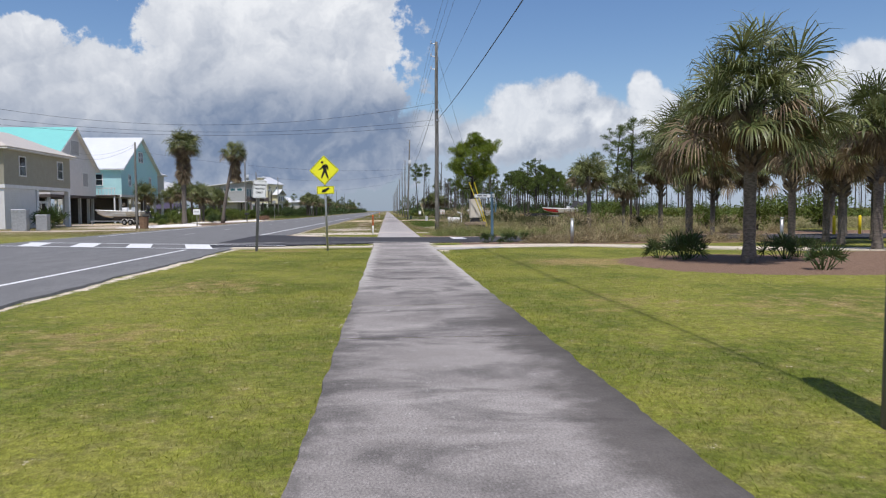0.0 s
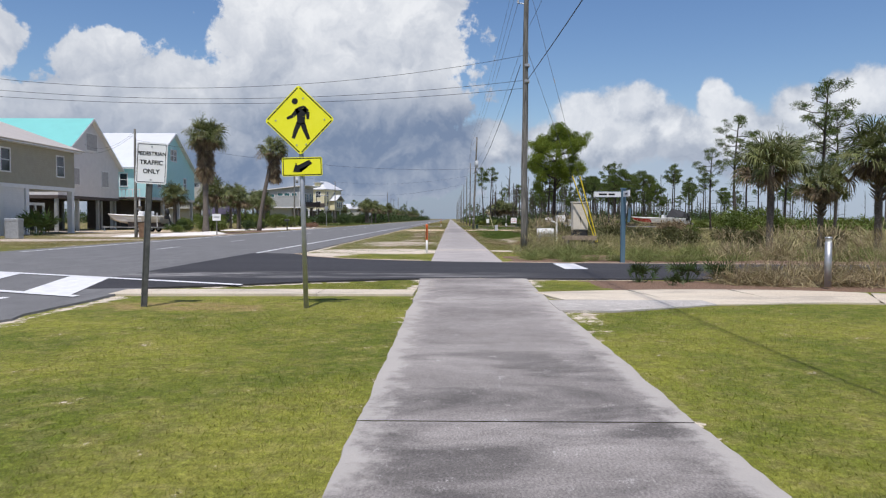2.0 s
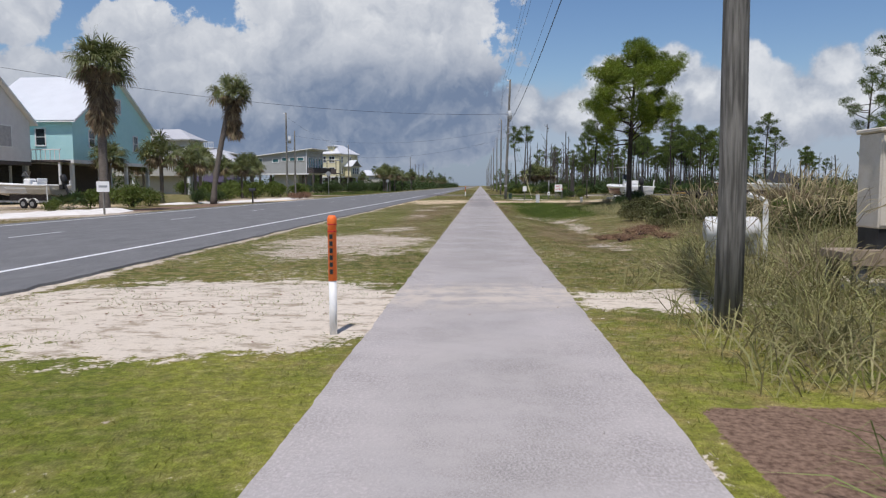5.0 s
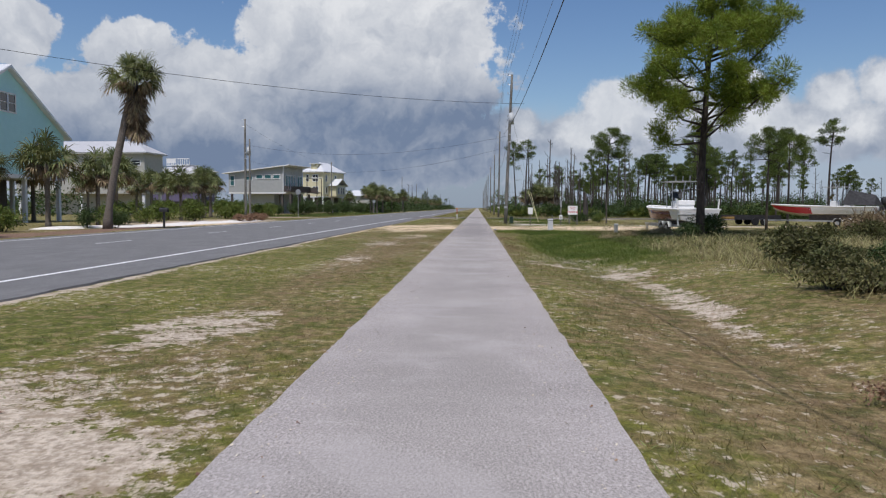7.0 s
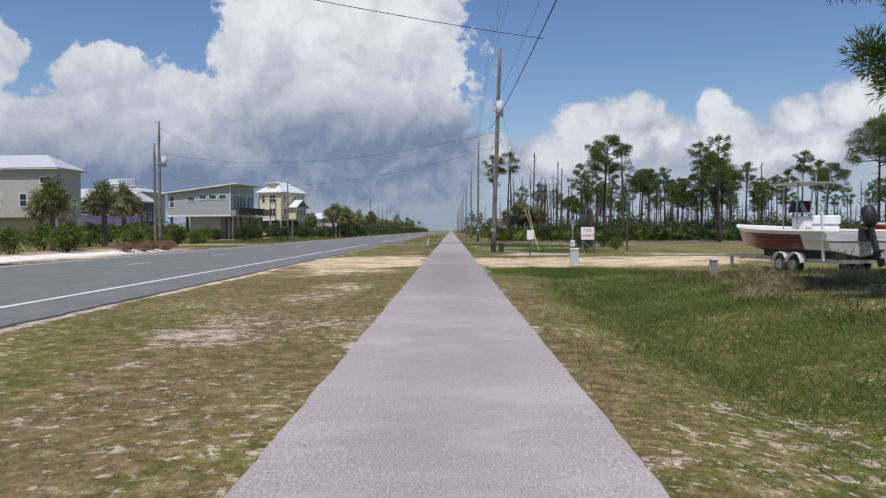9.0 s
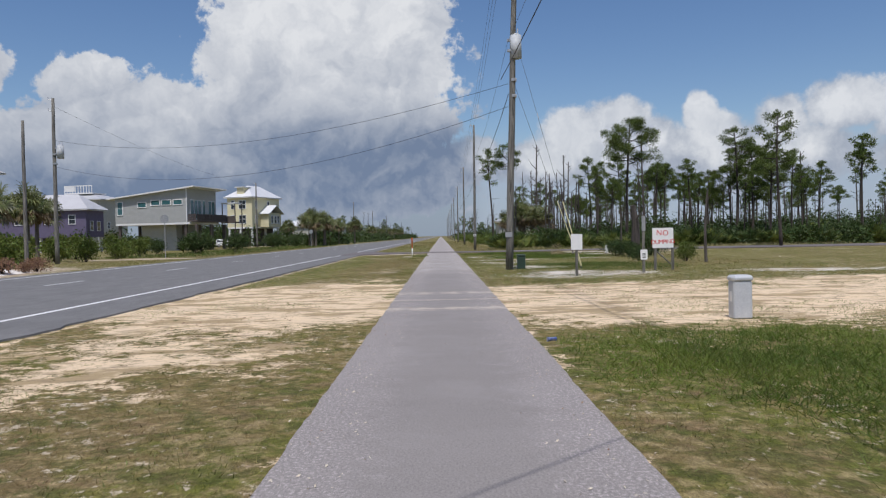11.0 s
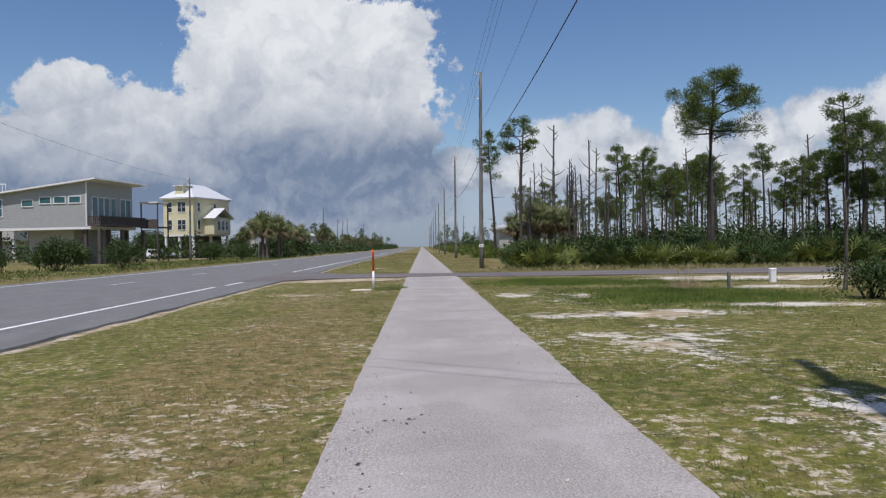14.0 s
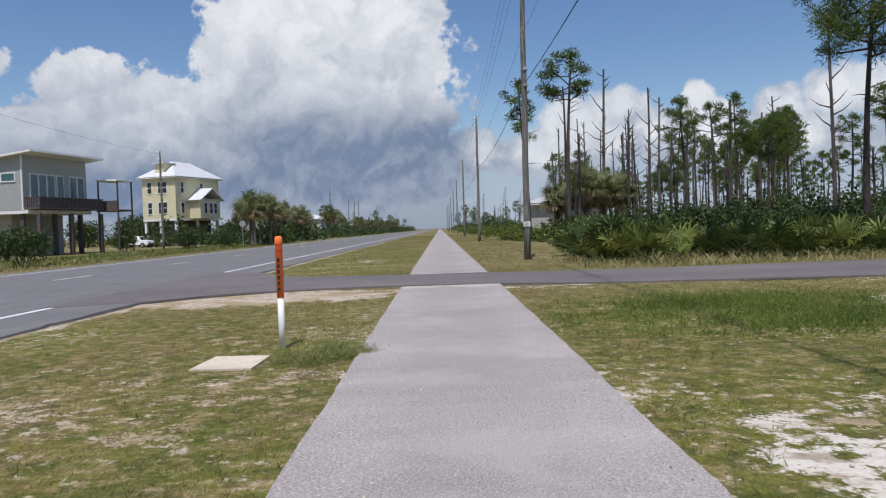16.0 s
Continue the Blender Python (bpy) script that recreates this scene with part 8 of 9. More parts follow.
first = ((21.3, 182.0, 0, 1.02, 3), (9.3, 199.0, 0, 1.0, 1), (8.2, 214.5, 0, 1.16, 2), (38.5, 194.0, 0, 1.06, 0))
pv_used = [False] * 5


def put_pine(x, y, s, kind, turn=None):
    turn = g.uniform(0, 360) if turn is None else turn
    if y > 240 or x > 55 or y > 225 and x > 40 or x < -30:
        kind %= 2
        if not pf_used[kind]:
            pf_used[kind] = True
            return stand(pf[kind], x, y, turn, s)
        return again(pf[kind], x, y, turn, s)
    if not pv_used[kind]:
        pv_used[kind] = True
        return stand(pv[kind], x, y, turn, s)
    return again(pv[kind], x, y, turn, s)


for x, y, t, s, kk in first:
    put_pine(x, y, s, kk, t)
for x, y, s, kk in ((25.0, 221.0, 1.0, 0), (29.8, 239.0, 1.15, 2), (33.5, 236.0, 1.12, 0), (27.5, 228.0, 0.85, 2), (36.0, 205.0, 0.85, 1), (41.5, 196.0, 0.95, 3), (45.0, 205.0, 0.9, 0), (44.0, 190.0, 0.82, 1),
                    (31.0, 164.5, 0.88, 0), (30.5, 97.0, 0.90, 4), (26.5, 93.0, 0.62, 4), (28.5, 128.0, 0.62, 3), (33.0, 100.0, 0.72, 4), (34.0, 132.0, 0.72, 1), (24.0, 70.0, 0.5, 3), (36.0, 178.0, 0.7, 3), (50.0, 185.0, 0.9, 1), (37.0, 225.0, 0.95, 1), (22.0, 260.0, 0.9, 0), (16.0, 250.0, 0.8, 2),
                    (16.6, 49.5, 0.56, 4), (22.5, 60.0, 0.55, 4), (20.4, 111.5, 0.5, 3), (36.0, 150.0, 0.55, 3), (35.5, 103.5, 0.60, 4), (60.0, 120.0, 0.6, 3), (66.0, 128.0, 0.6, 1), (57.0, 133.0, 0.55, 0)):
    put_pine(x, y, s, kk)
for i in range(34):
    y = g.uniform(205, 330)
    x = g.uniform(24, 90)
    put_pine(x, y, g.uniform(0.7, 1.1), g.choice((0, 0, 1, 2, 2, 3)))
for i in range(26):
    put_pine(g.uniform(55, 120), g.uniform(130, 210), g.uniform(0.55, 0.95), g.choice((0, 1, 2, 3)))
sv = [snag("bleached dead pine trunk with broken stubs", 13.0, 81, 0.135, 16), snag("broken dead pine trunk", 10.0, 82, 0.15, 9), snag("thin leafless dead pine", 12.0, 83, 0.10, 13), snag("short snapped dead trunk", 7.0, 84, 0.15, 6)]
sv_used = [False] * 4


def put_snag(x, y, s, kind):
    if not sv_used[kind]:
        sv_used[kind] = True
        return stand(sv[kind], x, y, g.uniform(0, 360), s)
    return again(sv[kind], x, y, g.uniform(0, 360), s)


for x, y, s, kk in ((14.8, 212.5, 1.18, 0), (19.2, 214.0, 1.06, 0), (16.5, 211.0, 1.0, 1), (18.0, 218.0, 1.0, 1), (13.0, 216.0, 0.95, 2), (21.0, 213.0, 0.95, 1), (22.3, 216.0, 0.8, 2), (11.8, 222.0, 0.9, 1), (20.0, 225.0, 1.0, 2), (27.0, 196.0, 1.1, 0), (12.5, 148.5, 0.45, 3), (13.0, 133.0, 0.5, 3)):
    put_snag(x, y, s, kk)
stub = stand(snag("thick snapped trunk above a leafy bush", 3.3, 85, 0.34, 3), 12.6, 145.2)
again(lb, 12.2, 144.2, 30, 0.8)
again(lb, 13.6, 145.0, 200, 0.9)
again(lb, 11.4, 145.4, 120, 0.9)
for i in range(46):
    put_snag(g.uniform(10, 24) if i % 2 else g.uniform(22, 52), g.uniform(198, 236), g.uniform(0.55, 1.08), g.choice((0, 0, 1, 2, 3)))
for i in range(22):
    put_pine(g.uniform(20, 60), g.uniform(196, 235), g.uniform(0.45, 0.8), g.choice((0, 2, 2, 3)))
for i in range(20):
    put_pine(g.uniform(29, 64), g.uniform(176, 200), g.uniform(0.42, 0.72), g.choice((0, 2, 1)))
for i in range(80):
    y = g.uniform(205, 360)
    put_snag(g.uniform(11, 70) if i % 3 else g.uniform(30, 110), y, g.uniform(0.55, 1.05), g.choice((0, 1, 2, 2, 3)))
for i in range(60):
    put_snag(g.uniform(38, 150), g.uniform(130, 260), g.uniform(0.5, 0.9), g.choice((1, 2, 2, 3)))

# --- understorey at the wood's edge
pm = stand(palmetto("spreading green palmetto at the wood's edge", 24, 0.95, 91, M_PALMETTO, reach=0.7), 6.2, 173.5)
pm2 = stand(palmetto("dark green palmetto thicket", 24, 1.05, 92, M_LEAF_DARK, reach=0.8), 8.0, 174.5)
wb = stand(bush("tangled green understorey bush", 3.4, 2.2, 1600, 93, M_LEAF_DARK, 0.18), 12.0, 180.0)
wg = stand(bush("leafy yellow green understorey bush", 3.0, 1.7, 1800, 94, M_LEAF, 0.16), 7.0, 178.0)
# half the palmettos take the dark leaf colour, standing in for shaded gaps
for i in range(150):
    y = 171.5 + abs(g.gauss(0, 1)) * 7
    x = g.uniform(6.0, 48) if y > 173 else g.uniform(7, 48)
    again(g.choice((pm, pm, pm2, pm2)), x, y + (x - 6) * 0.03, g.uniform(0, 360), g.uniform(0.55, 1.25))
for i in range(46):
    x = g.uniform(24, 62)
    again(g.choice((pm, pm2)), x, 171.6 + (x - 24) * 0.04 + abs(g.gauss(0, 3.5)), g.uniform(0, 360), g.uniform(0.7, 1.4))
for i in range(60):
    x = g.uniform(7.5, 45)
    y = g.uniform(177, 200)
    again(g.choice((wb, wb, wg)), x, y, g.uniform(0, 360), g.uniform(0.5, 1.0))


def thicket(name, label, spots, leaves, size, leaf_m, seed):
    """Far undergrowth that nobody could count: many leaves over lumpy mounds, in one mesh."""
    global rng
    rng = np.random.default_rng(seed)
    pieces = []
    for x, y, w, h in spots:
        d = ball_ways(leaves, 0.3)
        d[:, 2] = np.abs(d[:, 2])
        lump = 0.75 + 0.5 * rough_noise(d[:, 0] * 3 + x, d[:, 1] * 3 + y, 0.8, 55)
        p = np.array([x, y, -0.1]) + d * np.array([w / 2, w / 2, h]) * (lump * rng.uniform(0.6, 1.05, leaves))[:, None]
        pieces.append(blades_mesh(p, unit(d + rng.normal(size=(leaves, 3)) * 0.9), size * rng.uniform(0.6, 1.5, leaves), size * 0.7, 0.2, False))
    v, f = joined(pieces)
    return tagged(mesh_from(name, v, f, 3, leaf_m), label, "undergrowth", kind="stuff")


thicket("undergrowth", "dense dark undergrowth below the pines", [(g.uniform(9, 85), g.uniform(196, 270), g.uniform(3, 7), g.uniform(1.6, 4.2)) for q in range(170)], 300, 0.36, M_LEAF_DARK, 201)
thicket("undergrowth", "tall dark undergrowth between the trunks", [(g.uniform(22, 72), g.uniform(197, 228), g.uniform(3, 5), g.uniform(2.6, 5.0)) for q in range(70)], 330, 0.34, M_LEAF_DARK, 207)
thicket("undergrowth", "dark scrub along the field edge", [(g.uniform(28, 66), g.uniform(169, 186), g.uniform(2.5, 5), g.uniform(1.2, 2.6)) for q in range(70)], 330, 0.26, M_LEAF_DARK, 208)
thicket("undergrowth", "green undergrowth on the wild side", [(g.uniform(45, 110), g.uniform(110, 200), g.uniform(3, 7), g.uniform(1.0, 2.4)) for q in range(150)], 300, 0.36, M_LEAF, 202)
thicket("undergrowth", "green bushes beside the footpath further on", [(g.uniform(6.2, 12) + q * 0.02, 186 + 4.0 * q, g.uniform(2, 3.6), g.uniform(0.9, 2.0)) for q in range(90)], 420, 0.24, M_LEAF, 203)
thicket("far_wood", "far green wood along the highway", [(g.uniform(10, 60), 330 + 620 * (q / 140) ** 1.3, g.uniform(5, 10), g.uniform(2.0, 4.6)) for q in range(140)], 230, 0.7, M_LEAF_DARK, 204)
thicket("far_wood", "far green wood beyond the houses", [(-25.5 - abs(g.gauss(0, 1)) * 11, 262 + 640 * (q / 150) ** 1.4, g.uniform(4, 9), g.uniform(2.2, 5.0)) for q in range(150)], 240, 0.62, M_LEAF_DARK, 205)
thicket("far_wood", "far garden trees behind the houses", [(g.uniform(-150, -62), g.uniform(110, 330), g.uniform(4, 8), g.uniform(2.5, 5.0)) for q in range(90)], 300, 0.5, M_LEAF_DARK, 206)
for x, y, s in ((11.5, 205.0, 1.15), (13.5, 207.0, 1.1), (12.5, 209.5, 1.25), (15.0, 208.0, 1.1), (10.2, 211.0, 1.0)):
    again(mid, x, y, g.uniform(0, 360), s, -0.6)
for i in range(34):
    again(pm, g.uniform(44, 80), g.uniform(125, 165), g.uniform(0, 360), g.uniform(0.8, 1.3))
# far woods down the highway
for i in range(45):
    put_pine(g.uniform(9, 60), g.uniform(330, 800), g.uniform(0.45, 0.85), g.choice((0, 1, 2, 3)))
for i in range(70):
    put_snag(g.uniform(8, 60), g.uniform(360, 800), g.uniform(0.5, 1.0), g.choice((0, 1, 2)))

# --- the housing side
skirted = stand(palm("palm_tree", "tall fan palm with a thick skirt of dead leaves", 9.3, 0.30, 1.35, fans=44, size=0.95, stalk=1.0, dead=36, skirt=130, seed=21, low=-0.35), -24.4, 87.6, 0)
leaning = stand(palm("palm_tree", "leaning fan palm with a shaggy brown skirt", 9.8, 0.26, 1.25, fans=38, size=0.95, stalk=1.0, dead=28, skirt=100, lean=(1.7, 0.8), seed=22, low=-0.3), -24.0, 106.4, 0)
short = stand(palm("palm_tree", "short cabbage palm with brown lower leaves", 4.6, 0.2, 1.25, fans=40, dead=20, seed=23, low=-0.5, blades=16), -30.6, 110.9, 0)
again(thin, -36.8, 113.0, 200, 1.22)
for x, y, s in ((-28.5, 114.0, 0.85), (-31.0, 122.0, 0.95), (-33.5, 127.0, 1.0), (-30.5, 135.0, 0.82), (-36.5, 146.0, 0.9), (-38.0, 160.0, 1.0), (-42.0, 128.0, 1.0)):
    again(short, x, y, g.uniform(0, 360), s)
for x, y, s in ((-34.5, 152.0, 0.95), (-38.5, 166.0, 1.05), (-43.0, 176.0, 1.1), (-49.0, 170.0, 1.1), (-55.0, 178.0, 1.0), (-62.0, 176.0, 1.1)):
    again(short, x, y, g.uniform(0, 360), s)
hb = stand(bush("rounded garden bush of green leaves", 2.6, 1.7, 1800, 95, M_LEAF, 0.12), -26.5, 96.0)
for x, y, s in ((-28.0, 92.5, 0.8), (-27.0, 100.0, 0.9), (-29.5, 102.0, 1.0), (-26.5, 112.0, 1.0), (-28.0, 116.5, 1.1), (-27.0, 119.0, 0.8), (-30.0, 128.5, 1.1), (-28.0, 132.0, 1.2), (-31.0, 138.0, 1.3), (-28.0, 144.0, 1.1), (-30.5, 149.0, 1.3), (-29.0, 157.0, 1.1), (-34.0, 140.0, 1.3), (-36.0, 152.0, 1.4), (-33.0, 106.0, 0.9), (-26.0, 84.5, 0.5), (-33.0, 160.0, 1.2), (-36.0, 170.0, 1.4), (-39.5, 174.0, 1.5), (-43.5, 170.0, 1.4), (-33.0, 178.0, 1.2), (-47.0, 181.0, 1.6), (-52.0, 180.0, 1.5), (-36.0, 187.0, 1.3), (-42.0, 192.0, 1.5), (-48.0, 190.0, 1.5), (-57.0, 182.0, 1.5), (-31.5, 170.0, 1.0), (-29.5, 164.0, 0.9)):
    again(hb, x, y, g.uniform(0, 360), s)
db = stand(bush("dark rounded roadside bush", 3.6, 2.4, 2400, 96, M_LEAF_DARK, 0.14), -25.6, 190.0)
for x, y, s in ((-29.2, 186.0, 1.1), (-33.5, 184.5, 0.8), (-31.0, 236.0, 1.0), (-32.5, 240.0, 1.1), (-28.5, 243.0, 0.9), (-36.5, 231.0, 0.9), (-34.0, 248.0, 1.2), (-30.0, 251.0, 1.1), (-24.5, 108.6, 0.5), (-25.6, 106.9, 0.55), (-36.0, 205.0, 0.9), (-54.0, 282.0, 2.2), (-60.0, 290.0, 2.4), (-48.5, 292.0, 2.0), (-66.0, 284.0, 2.2), (-43.0, 300.0, 1.8), (-57.0, 300.0, 2.4)):
    again(db, x, y, g.uniform(0, 360), s)
cyc = stand(palmetto("big garden cycad by the olive house", 30, 1.5, 97, M_LEAF_DARK, "cycad", 0.25), -35.4, 77.6)
again(cyc, -28.0, 90.0, 50, 0.6)
again(cyc, -30.0, 187.5, 90, 1.2)
for x, y, s in ((-24.5, 243.0, 1.0), (-26.0, 247.5, 1.1), (-24.0, 250.0, 1.05), (-27.5, 253.0, 1.15), (-24.8, 257.0, 1.0), (-28.0, 261.0, 1.2), (-25.5, 268.0, 1.0), (-29.0, 272.0, 1.1), (-25.0, 280.0, 0.95), (-27.5, 288.0, 1.0)):
    again(short, x, y, g.uniform(0, 360), s)
for i in range(36):
    again(short, -25 - abs(g.gauss(0, 8)), g.uniform(290, 620), g.uniform(0, 360), g.uniform(0.8, 1.2))
for i in range(40):
    put_pine(-30 - abs(g.gauss(0, 20)), g.uniform(330, 850), g.uniform(0.5, 0.8), g.choice((0, 1, 2)))
for i in range(60):
    put_snag(-26 - abs(g.gauss(0, 22)), g.uniform(360, 850), g.uniform(0.5, 1.0), g.choice((0, 1, 2)))

# ---- loose grass, laid last ----
def scatter(name, x0, x1, y0, y1, per_m2, length, width, material, label, keep=None, on_sand=False, lean=1.6, droop=0.2, two=False, seed=1, clumpy=0.0):
    """Grass over a stretch of the plan as one mesh; thinner on sand, none on pavement."""
    global rng
    rng = np.random.default_rng(seed)
    n = int((x1 - x0) * (y1 - y0) * per_m2)
    x, y = rng.uniform(x0, x1, n), rng.uniform(y0, y1, n)
    sand, dry, mulch = cover(x, y)
    ok = ((rng.uniform(0, 1, n) > sand * 1.5) | on_sand) & (mulch < 0.45)
    ok &= ~((x > ROAD_W + 0.02) & (x < ROAD_E - 0.02 + 0.1 * rough_noise(x, y, 0.4, 31)))
    near_y = np.interp(x, [p[0] for p in near_edge], [p[1] for p in near_edge])
    far_y = np.interp(-x, [-p[0] for p in far_edge], [p[1] for p in far_edge])
    ok &= ~((y > near_y - 0.05) & (y < far_y + 0.22))
    near_l, far_l = np.interp(x, [p[0] for p in lane_near], [p[1] for p in lane_near]), np.interp(-x, [-p[0] for p in lane_far], [p[1] for p in lane_far])
    ok &= ~((y > near_l - 0.05) & (y < far_l + 0.05) & (x > -9))
    ok &= np.abs(x) > HALF - 0.10 + 0.10 * rough_noise(x, y, 0.35, 32) + np.clip(0.25 * np.clip(1 - np.abs(y - X_NEAR) / 3.2, 0, 1) ** 1.5, 0, 1) * (y < X_NEAR)
    walk_y = np.interp(x, [1.5, 4.0, 7.0, 10.0, 13.0, 17.0, 22.0, 34.0], [28.5, 29.1, 29.2, 27.6, 25.6, 24.0, 23.2, 23.0])
    ok &= ~((np.abs(y - walk_y) < 1.42 - 0.42 * np.clip((x - 4.5) / 4, 0, 1) + 0.12 * (x > 9)) & (x > 1.2))
    ok &= ~((np.abs(y - 29.38) < 0.64) & (x < -1.2))
    if clumpy:
        ok &= rng.uniform(0, 1, n) < np.clip(0.25 + clumpy * (rough_noise(x, y, 1.2, 33) * 0.6 + rough_noise(x, y, 0.4, 34) * 0.6 - 0.3), 0, 1)
    if keep is not None:
        ok &= rng.uniform(0, 1, n) < keep(x, y)
    x, y, sand, dry, mulch = x[ok], y[ok], sand[ok], dry[ok], mulch[ok]
    n = len(x)
    z = np.asarray(ground_height(x, y), float)
    l = length * rng.uniform(0.5, 1.25, n) * (0.7 + 0.6 * rough_noise(x, y, 1.5, 35))
    v, f = blades_mesh(np.c_[x, y, z - 0.01], ball_ways(n, lean), l, width * rng.uniform(0.7, 1.3, n), droop, two)
    layer = np.repeat(np.stack([sand, dry, mulch], 1), 5 if two else 3, 0)
    ob = mesh_from(name, v, f, 3, material, layer=layer)
    return tagged(ob, label, "grass", kind="stuff")


near_path = lambda x, y: np.clip(1.15 - (np.abs(x) - 1.2) / 4.5, 0.15, 1.0)
scatter("mown_grass", -7.0, -1.1, -4, 33, 1500, 0.058, 0.009, M_BLADES, "short mown lawn grass", near_path, False, 0.7, 0.2, seed=101)
scatter("mown_grass", 1.1, 9.5, -4, 33, 1300, 0.058, 0.009, M_BLADES, "short mown lawn grass", near_path, False, 0.7, 0.2, seed=102)
scatter("verge_grass", -7.0, -1.1, 40, 110, 820, 0.075, 0.0095, M_BLADES, "short patchy verge grass", near_path, False, 0.55, 0.25, seed=103, clumpy=1.9)
scatter("verge_grass", -7.0, -1.1, 110, 172, 820, 0.075, 0.0095, M_BLADES, "short patchy verge grass", near_path, False, 0.55, 0.25, seed=104, clumpy=1.9)
scatter("verge_grass", 1.1, 6.5, 43, 110, 820, 0.085, 0.0095, M_BLADES, "uneven verge grass", near_path, False, 0.6, 0.25, seed=105, clumpy=1.9)
scatter("verge_grass", 1.1, 6.5, 110, 172, 820, 0.085, 0.0095, M_BLADES, "uneven verge grass", near_path, False, 0.6, 0.25, seed=106, clumpy=1.9)
scatter("field_grass", 6.5, 16, 55, 172, 70, 0.14, 0.02, M_BLADES, "rough field grass", None, False, 1.1, 0.3, seed=107, clumpy=1.3)
scatter("far_verge_grass", -26, -20.2, 50, 240, 34, 0.12, 0.03, M_BLADES, "green verge across the highway", None, False, 1.0, 0.25, seed=108)
scatter("far_verge_grass", -6.8, 6.0, 172, 300, 36, 0.10, 0.03, M_BLADES, "green verge grass", None, False, 1.0, 0.25, seed=109)
lush = lambda x, y: np.clip(egg(x, y, 5.4, 91.0, 2.8, 12.0, 0.4) + egg(x, y, 4.3, 104.5, 2.6, 2.2, 0.3) + egg(x, y, 7.2, 147.5, 3.6, 4.5, 0.3) + egg(x, y, 9.0, 156.0, 5.0, 2.5, 0.3) + egg(x, y, 7.0, 131.0, 3.5, 4.0, 0.3) + 0.0, 0, 1)
scatter("long_grass", 2.6, 14, 78, 160, 520, 0.27, 0.008, M_SEDGE, "long lush green grass", lush, False, 1.3, 0.35, False, seed=110, clumpy=1.0)
wild = lambda x, y: np.clip((y - 43.2) / 1.5, 0, 1) * np.clip((x - 2.0 - np.clip((y - 52) / 6, 0, 1) * 3.8) / 0.8, 0, 1) * np.clip((88 - y) / 8, 0, 1)
scatter("wild_grass", 2.0, 13, 43, 88, 150, 0.62, 0.013, M_TALL, "tall tangled wild grass", wild, False, 1.5, 0.35, True, seed=111, clumpy=1.3)
scatter("wild_grass", 13, 45, 43, 90, 27, 0.8, 0.025, M_TALL, "tall tangled wild grass", wild, False, 1.5, 0.35, False, seed=112, clumpy=1.3)
scatter("wild_grass", 6.0, 30, 84, 104, 130, 0.28, 0.011, M_SCRUB, "rough olive grass", None, False, 1.5, 0.35, True, seed=113, clumpy=1.3)
scatter("edge_grass", 4.5, 40, 168.6, 176, 45, 0.45, 0.025, M_TALL, "straw grass at the wood's edge", None, False, 1.6, 0.35, True, seed=114, clumpy=1.0)
scatter("roadside_grass", -34, -22, 166, 260, 14, 0.35, 0.04, M_SEDGE, "long green grass before the houses", None, False, 1.5, 0.3, True, seed=115, clumpy=0.8)
tufted = lambda x, y: np.clip((rough_noise(x, y, 0.55, 41) * 0.6 + rough_noise(x, y, 2.4, 42) * 0.4 - 0.56) * 9, 0, 1)
scatter("sand_tufts", -6.9, -1.2, 46, 172, 200, 0.075, 0.011, M_MUHLY_G, "scattered weedy tufts on bare sand", tufted, True, 1.0, 0.3, seed=116)
scatter("sand_tufts", 1.25, 9.0, 46, 172, 330, 0.085, 0.011, M_MUHLY_G, "scattered weedy tufts on bare sand", tufted, True, 1.0, 0.3, seed=117)
juicy = lambda x, y: np.clip(egg(x, y, 4.3, 105.2, 2.9, 2.3, 0.4) + egg(x, y, 5.4, 156.5, 3.6, 2.6, 0.4) + egg(x, y, 5.0, 92.0, 2.0, 11.0, 0.5) * 0.6 + egg(x, y, 6.8, 146.5, 3.2, 3.6, 0.4) * 0.8, 0, 1)
scatter("lush_grass", 1.5, 10.5, 80, 160, 1000, 0.19, 0.011, M_LUSH, "bright lush grass beside the footpath", juicy, False, 1.0, 0.3, seed=118, clumpy=2.6)


def litter(name, label, spots, n, material, seed, size=0.03):
    """Leaf scraps and grit lying on the pavement."""
    g2 = np.random.default_rng(seed)
    pts = np.concatenate([np.c_[g2.normal(x, sx, n), g2.normal(y, sy, n), np.full(n, 0.006)]  for x, y, sx, sy in spots])
    off = np.abs(pts[:, 0]) > HALF
    pts[off, 2] = np.asarray(ground_height(pts[off, 0], pts[off, 1]), float) + 0.008
    a = g2.uniform(0, 6.283, len(pts))
    l = size * g2.uniform(0.4, 1.5, len(pts))
    d, e = np.c_[np.cos(a), np.sin(a), np.zeros(len(a))], np.c_[-np.sin(a), np.cos(a), np.zeros(len(a))]
    lift = np.c_[np.zeros(len(a)), np.zeros(len(a)), g2.uniform(0.0, 0.012, len(a))]
    v = np.stack([pts - d * l[:, None], pts + e * l[:, None] * 0.5 + lift, pts + d * l[:, None] + lift, pts - e * l[:, None] * 0.4], 1).reshape(-1, 3)
    return tagged(mesh_from(name, v, np.arange(len(v)).reshape(-1, 4), 4, material), label, "litter", kind="stuff")


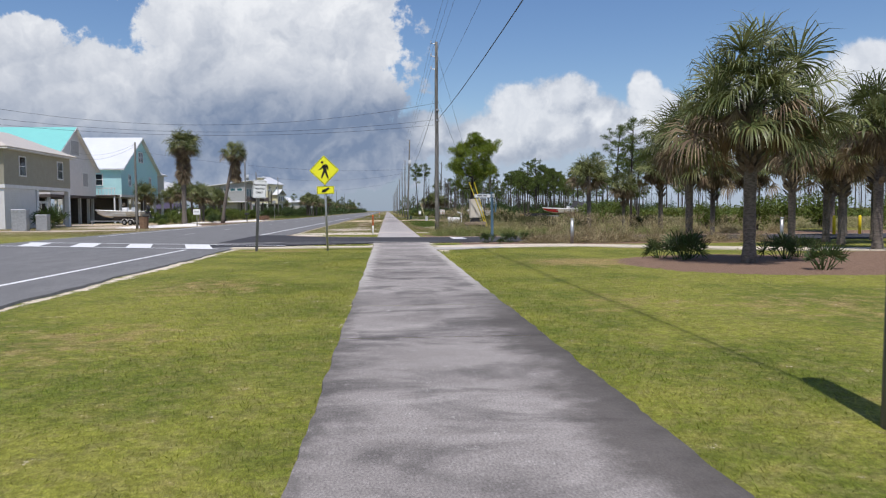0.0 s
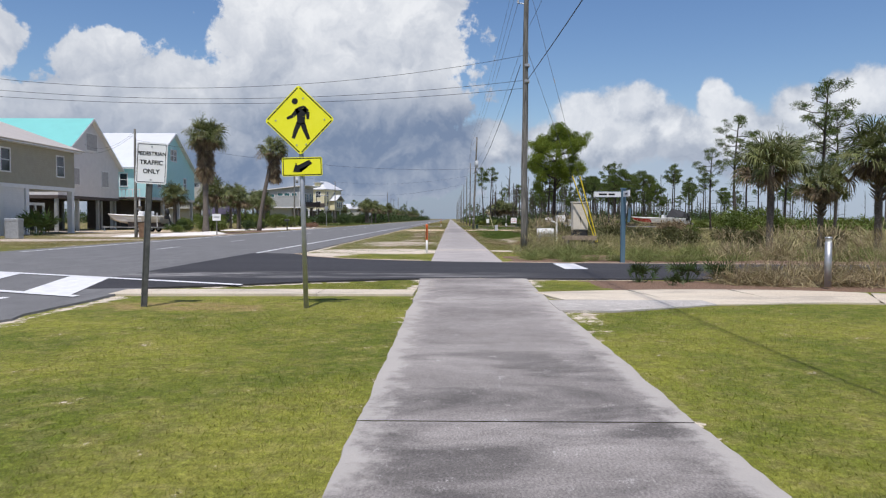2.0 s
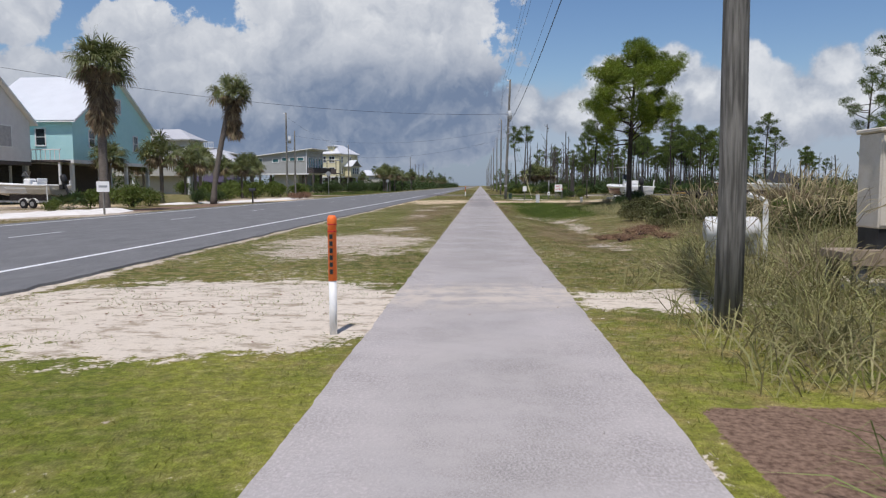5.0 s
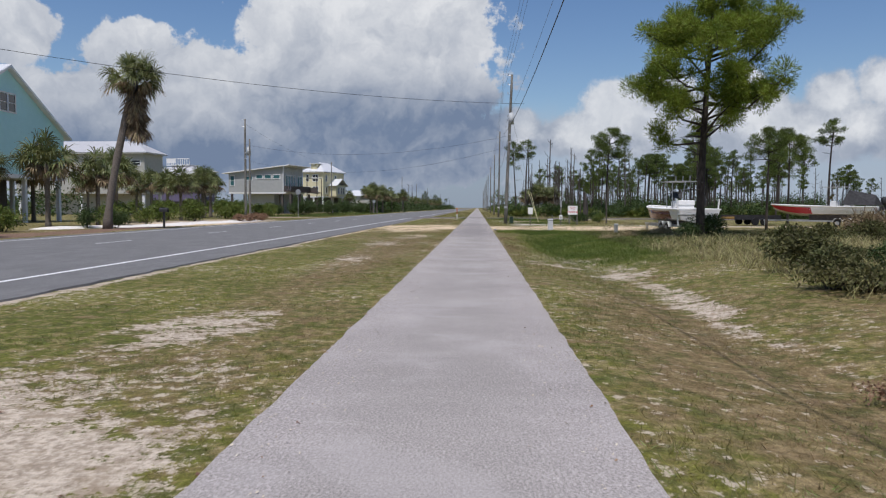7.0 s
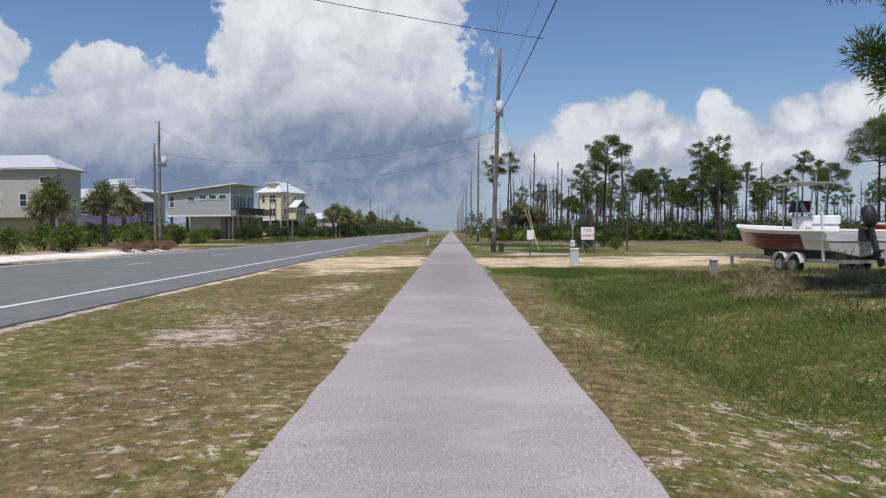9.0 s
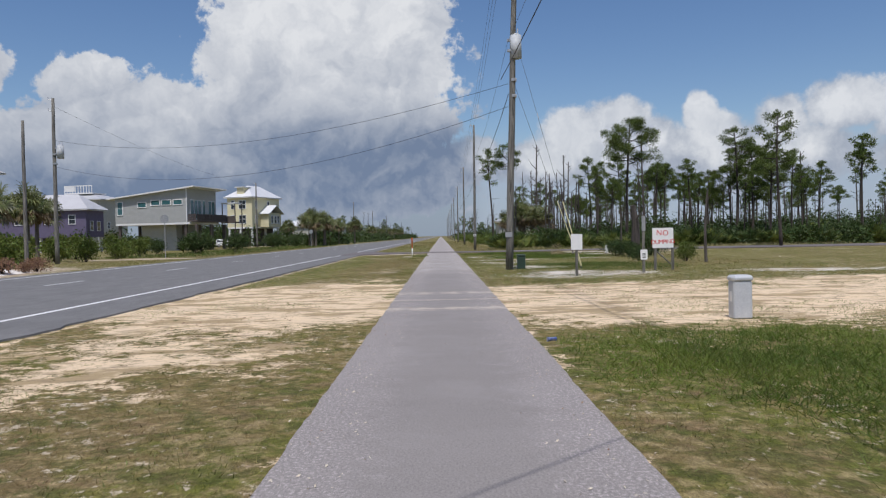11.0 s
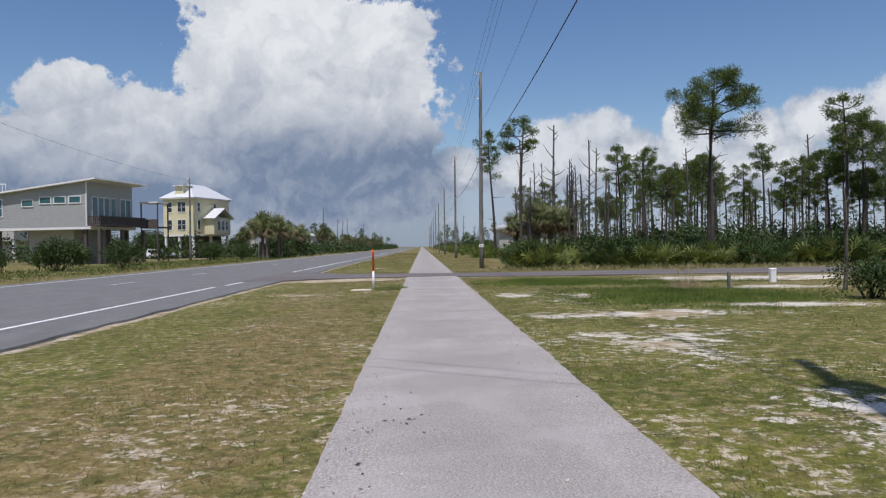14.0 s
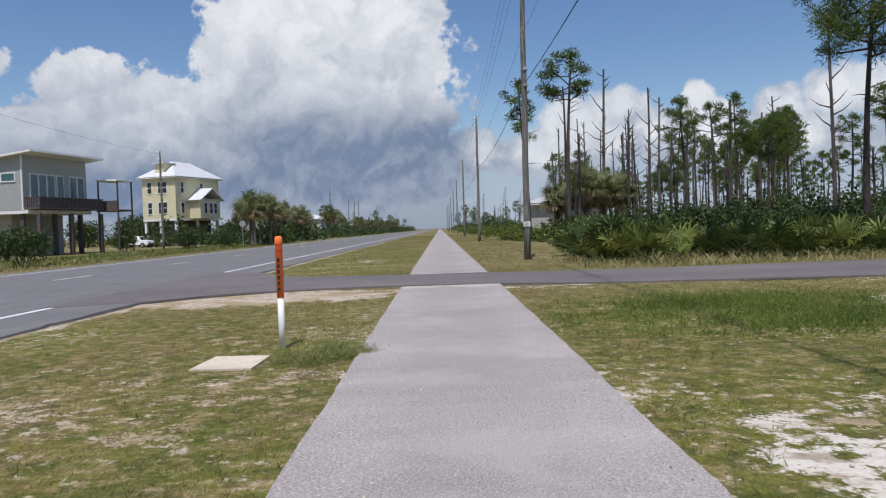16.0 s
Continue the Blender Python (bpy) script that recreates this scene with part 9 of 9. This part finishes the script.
litter("leaf_litter", "dark leaf scraps strewn on the footpath", [(-0.85, 133.0, 0.28, 0.5), (-0.6, 132.2, 0.2, 0.25), (-1.0, 130.9, 0.1, 0.6)], 16, M_BARK, 301, 0.02)
litter("leaf_litter", "dry brown scraps along the footpath", [(1.1, 60 + 9 * q, 0.12, 2.5) for q in range(11)] + [(-1.1, 64 + 9 * q, 0.12, 2.5) for q in range(11)], 20, M_REDDISH, 302, 0.012)
litter("grit", "pale grit strewn over the footpath edges", [(1.0, 52 + 6 * q, 0.22, 2.4) for q in range(18)] + [(-1.0, 52 + 6 * q, 0.22, 2.4) for q in range(18)], 120, M_CONCRETE, 303, 0.012)
litter("grit", "pale grit and crumbs at the junction", [(-1.05, 31.6, 0.15, 1.0), (1.1, 31.4, 0.15, 1.0), (-0.6, 33.1, 0.5, 0.15), (0.4, 33.2, 0.6, 0.1)], 160, M_CONCRETE, 304, 0.008)
litter("sand_litter", "brown leaf and twig scraps strewn on the sandy drive", [(-3.6, 113.5, 1.3, 2.6), (-4.4, 109.5, 1.2, 1.6), (3.2, 118.6, 1.0, 1.3), (5.4, 113.2, 2.2, 1.6), (4.0, 116.4, 1.2, 0.8)], 200, M_REDDISH, 305, 0.03)
litter("sand_litter", "dry scraps strewn on bare sand", [(-3.8, 61.0, 1.0, 3.0), (-3.6, 57.0, 0.8, 1.5), (3.9, 61.4, 0.5, 0.9), (4.7, 72.0, 0.6, 1.4), (4.4, 77.0, 0.9, 1.2), (-4.2, 49.6, 1.2, 0.9), (3.3, 127.6, 0.8, 0.6), (4.6, 142.0, 1.6, 0.5)], 150, M_REDDISH, 306, 0.028)
litter("gravel", "white gravel strewn over thin grass", [(4.4, 124.9, 0.8, 1.1), (5.4, 125.3, 0.9, 1.1), (6.4, 124.6, 0.9, 1.0), (5.0, 124.4, 1.3, 1.0)], 520, M_WHITESAND, 307, 0.026)
litter("gravel", "small white stones in thin grass", [(4.2, 77.0, 0.7, 1.2), (3.6, 79.8, 0.5, 1.2), (3.9, 83.5, 0.4, 1.0)], 220, M_WHITESAND, 308, 0.012)
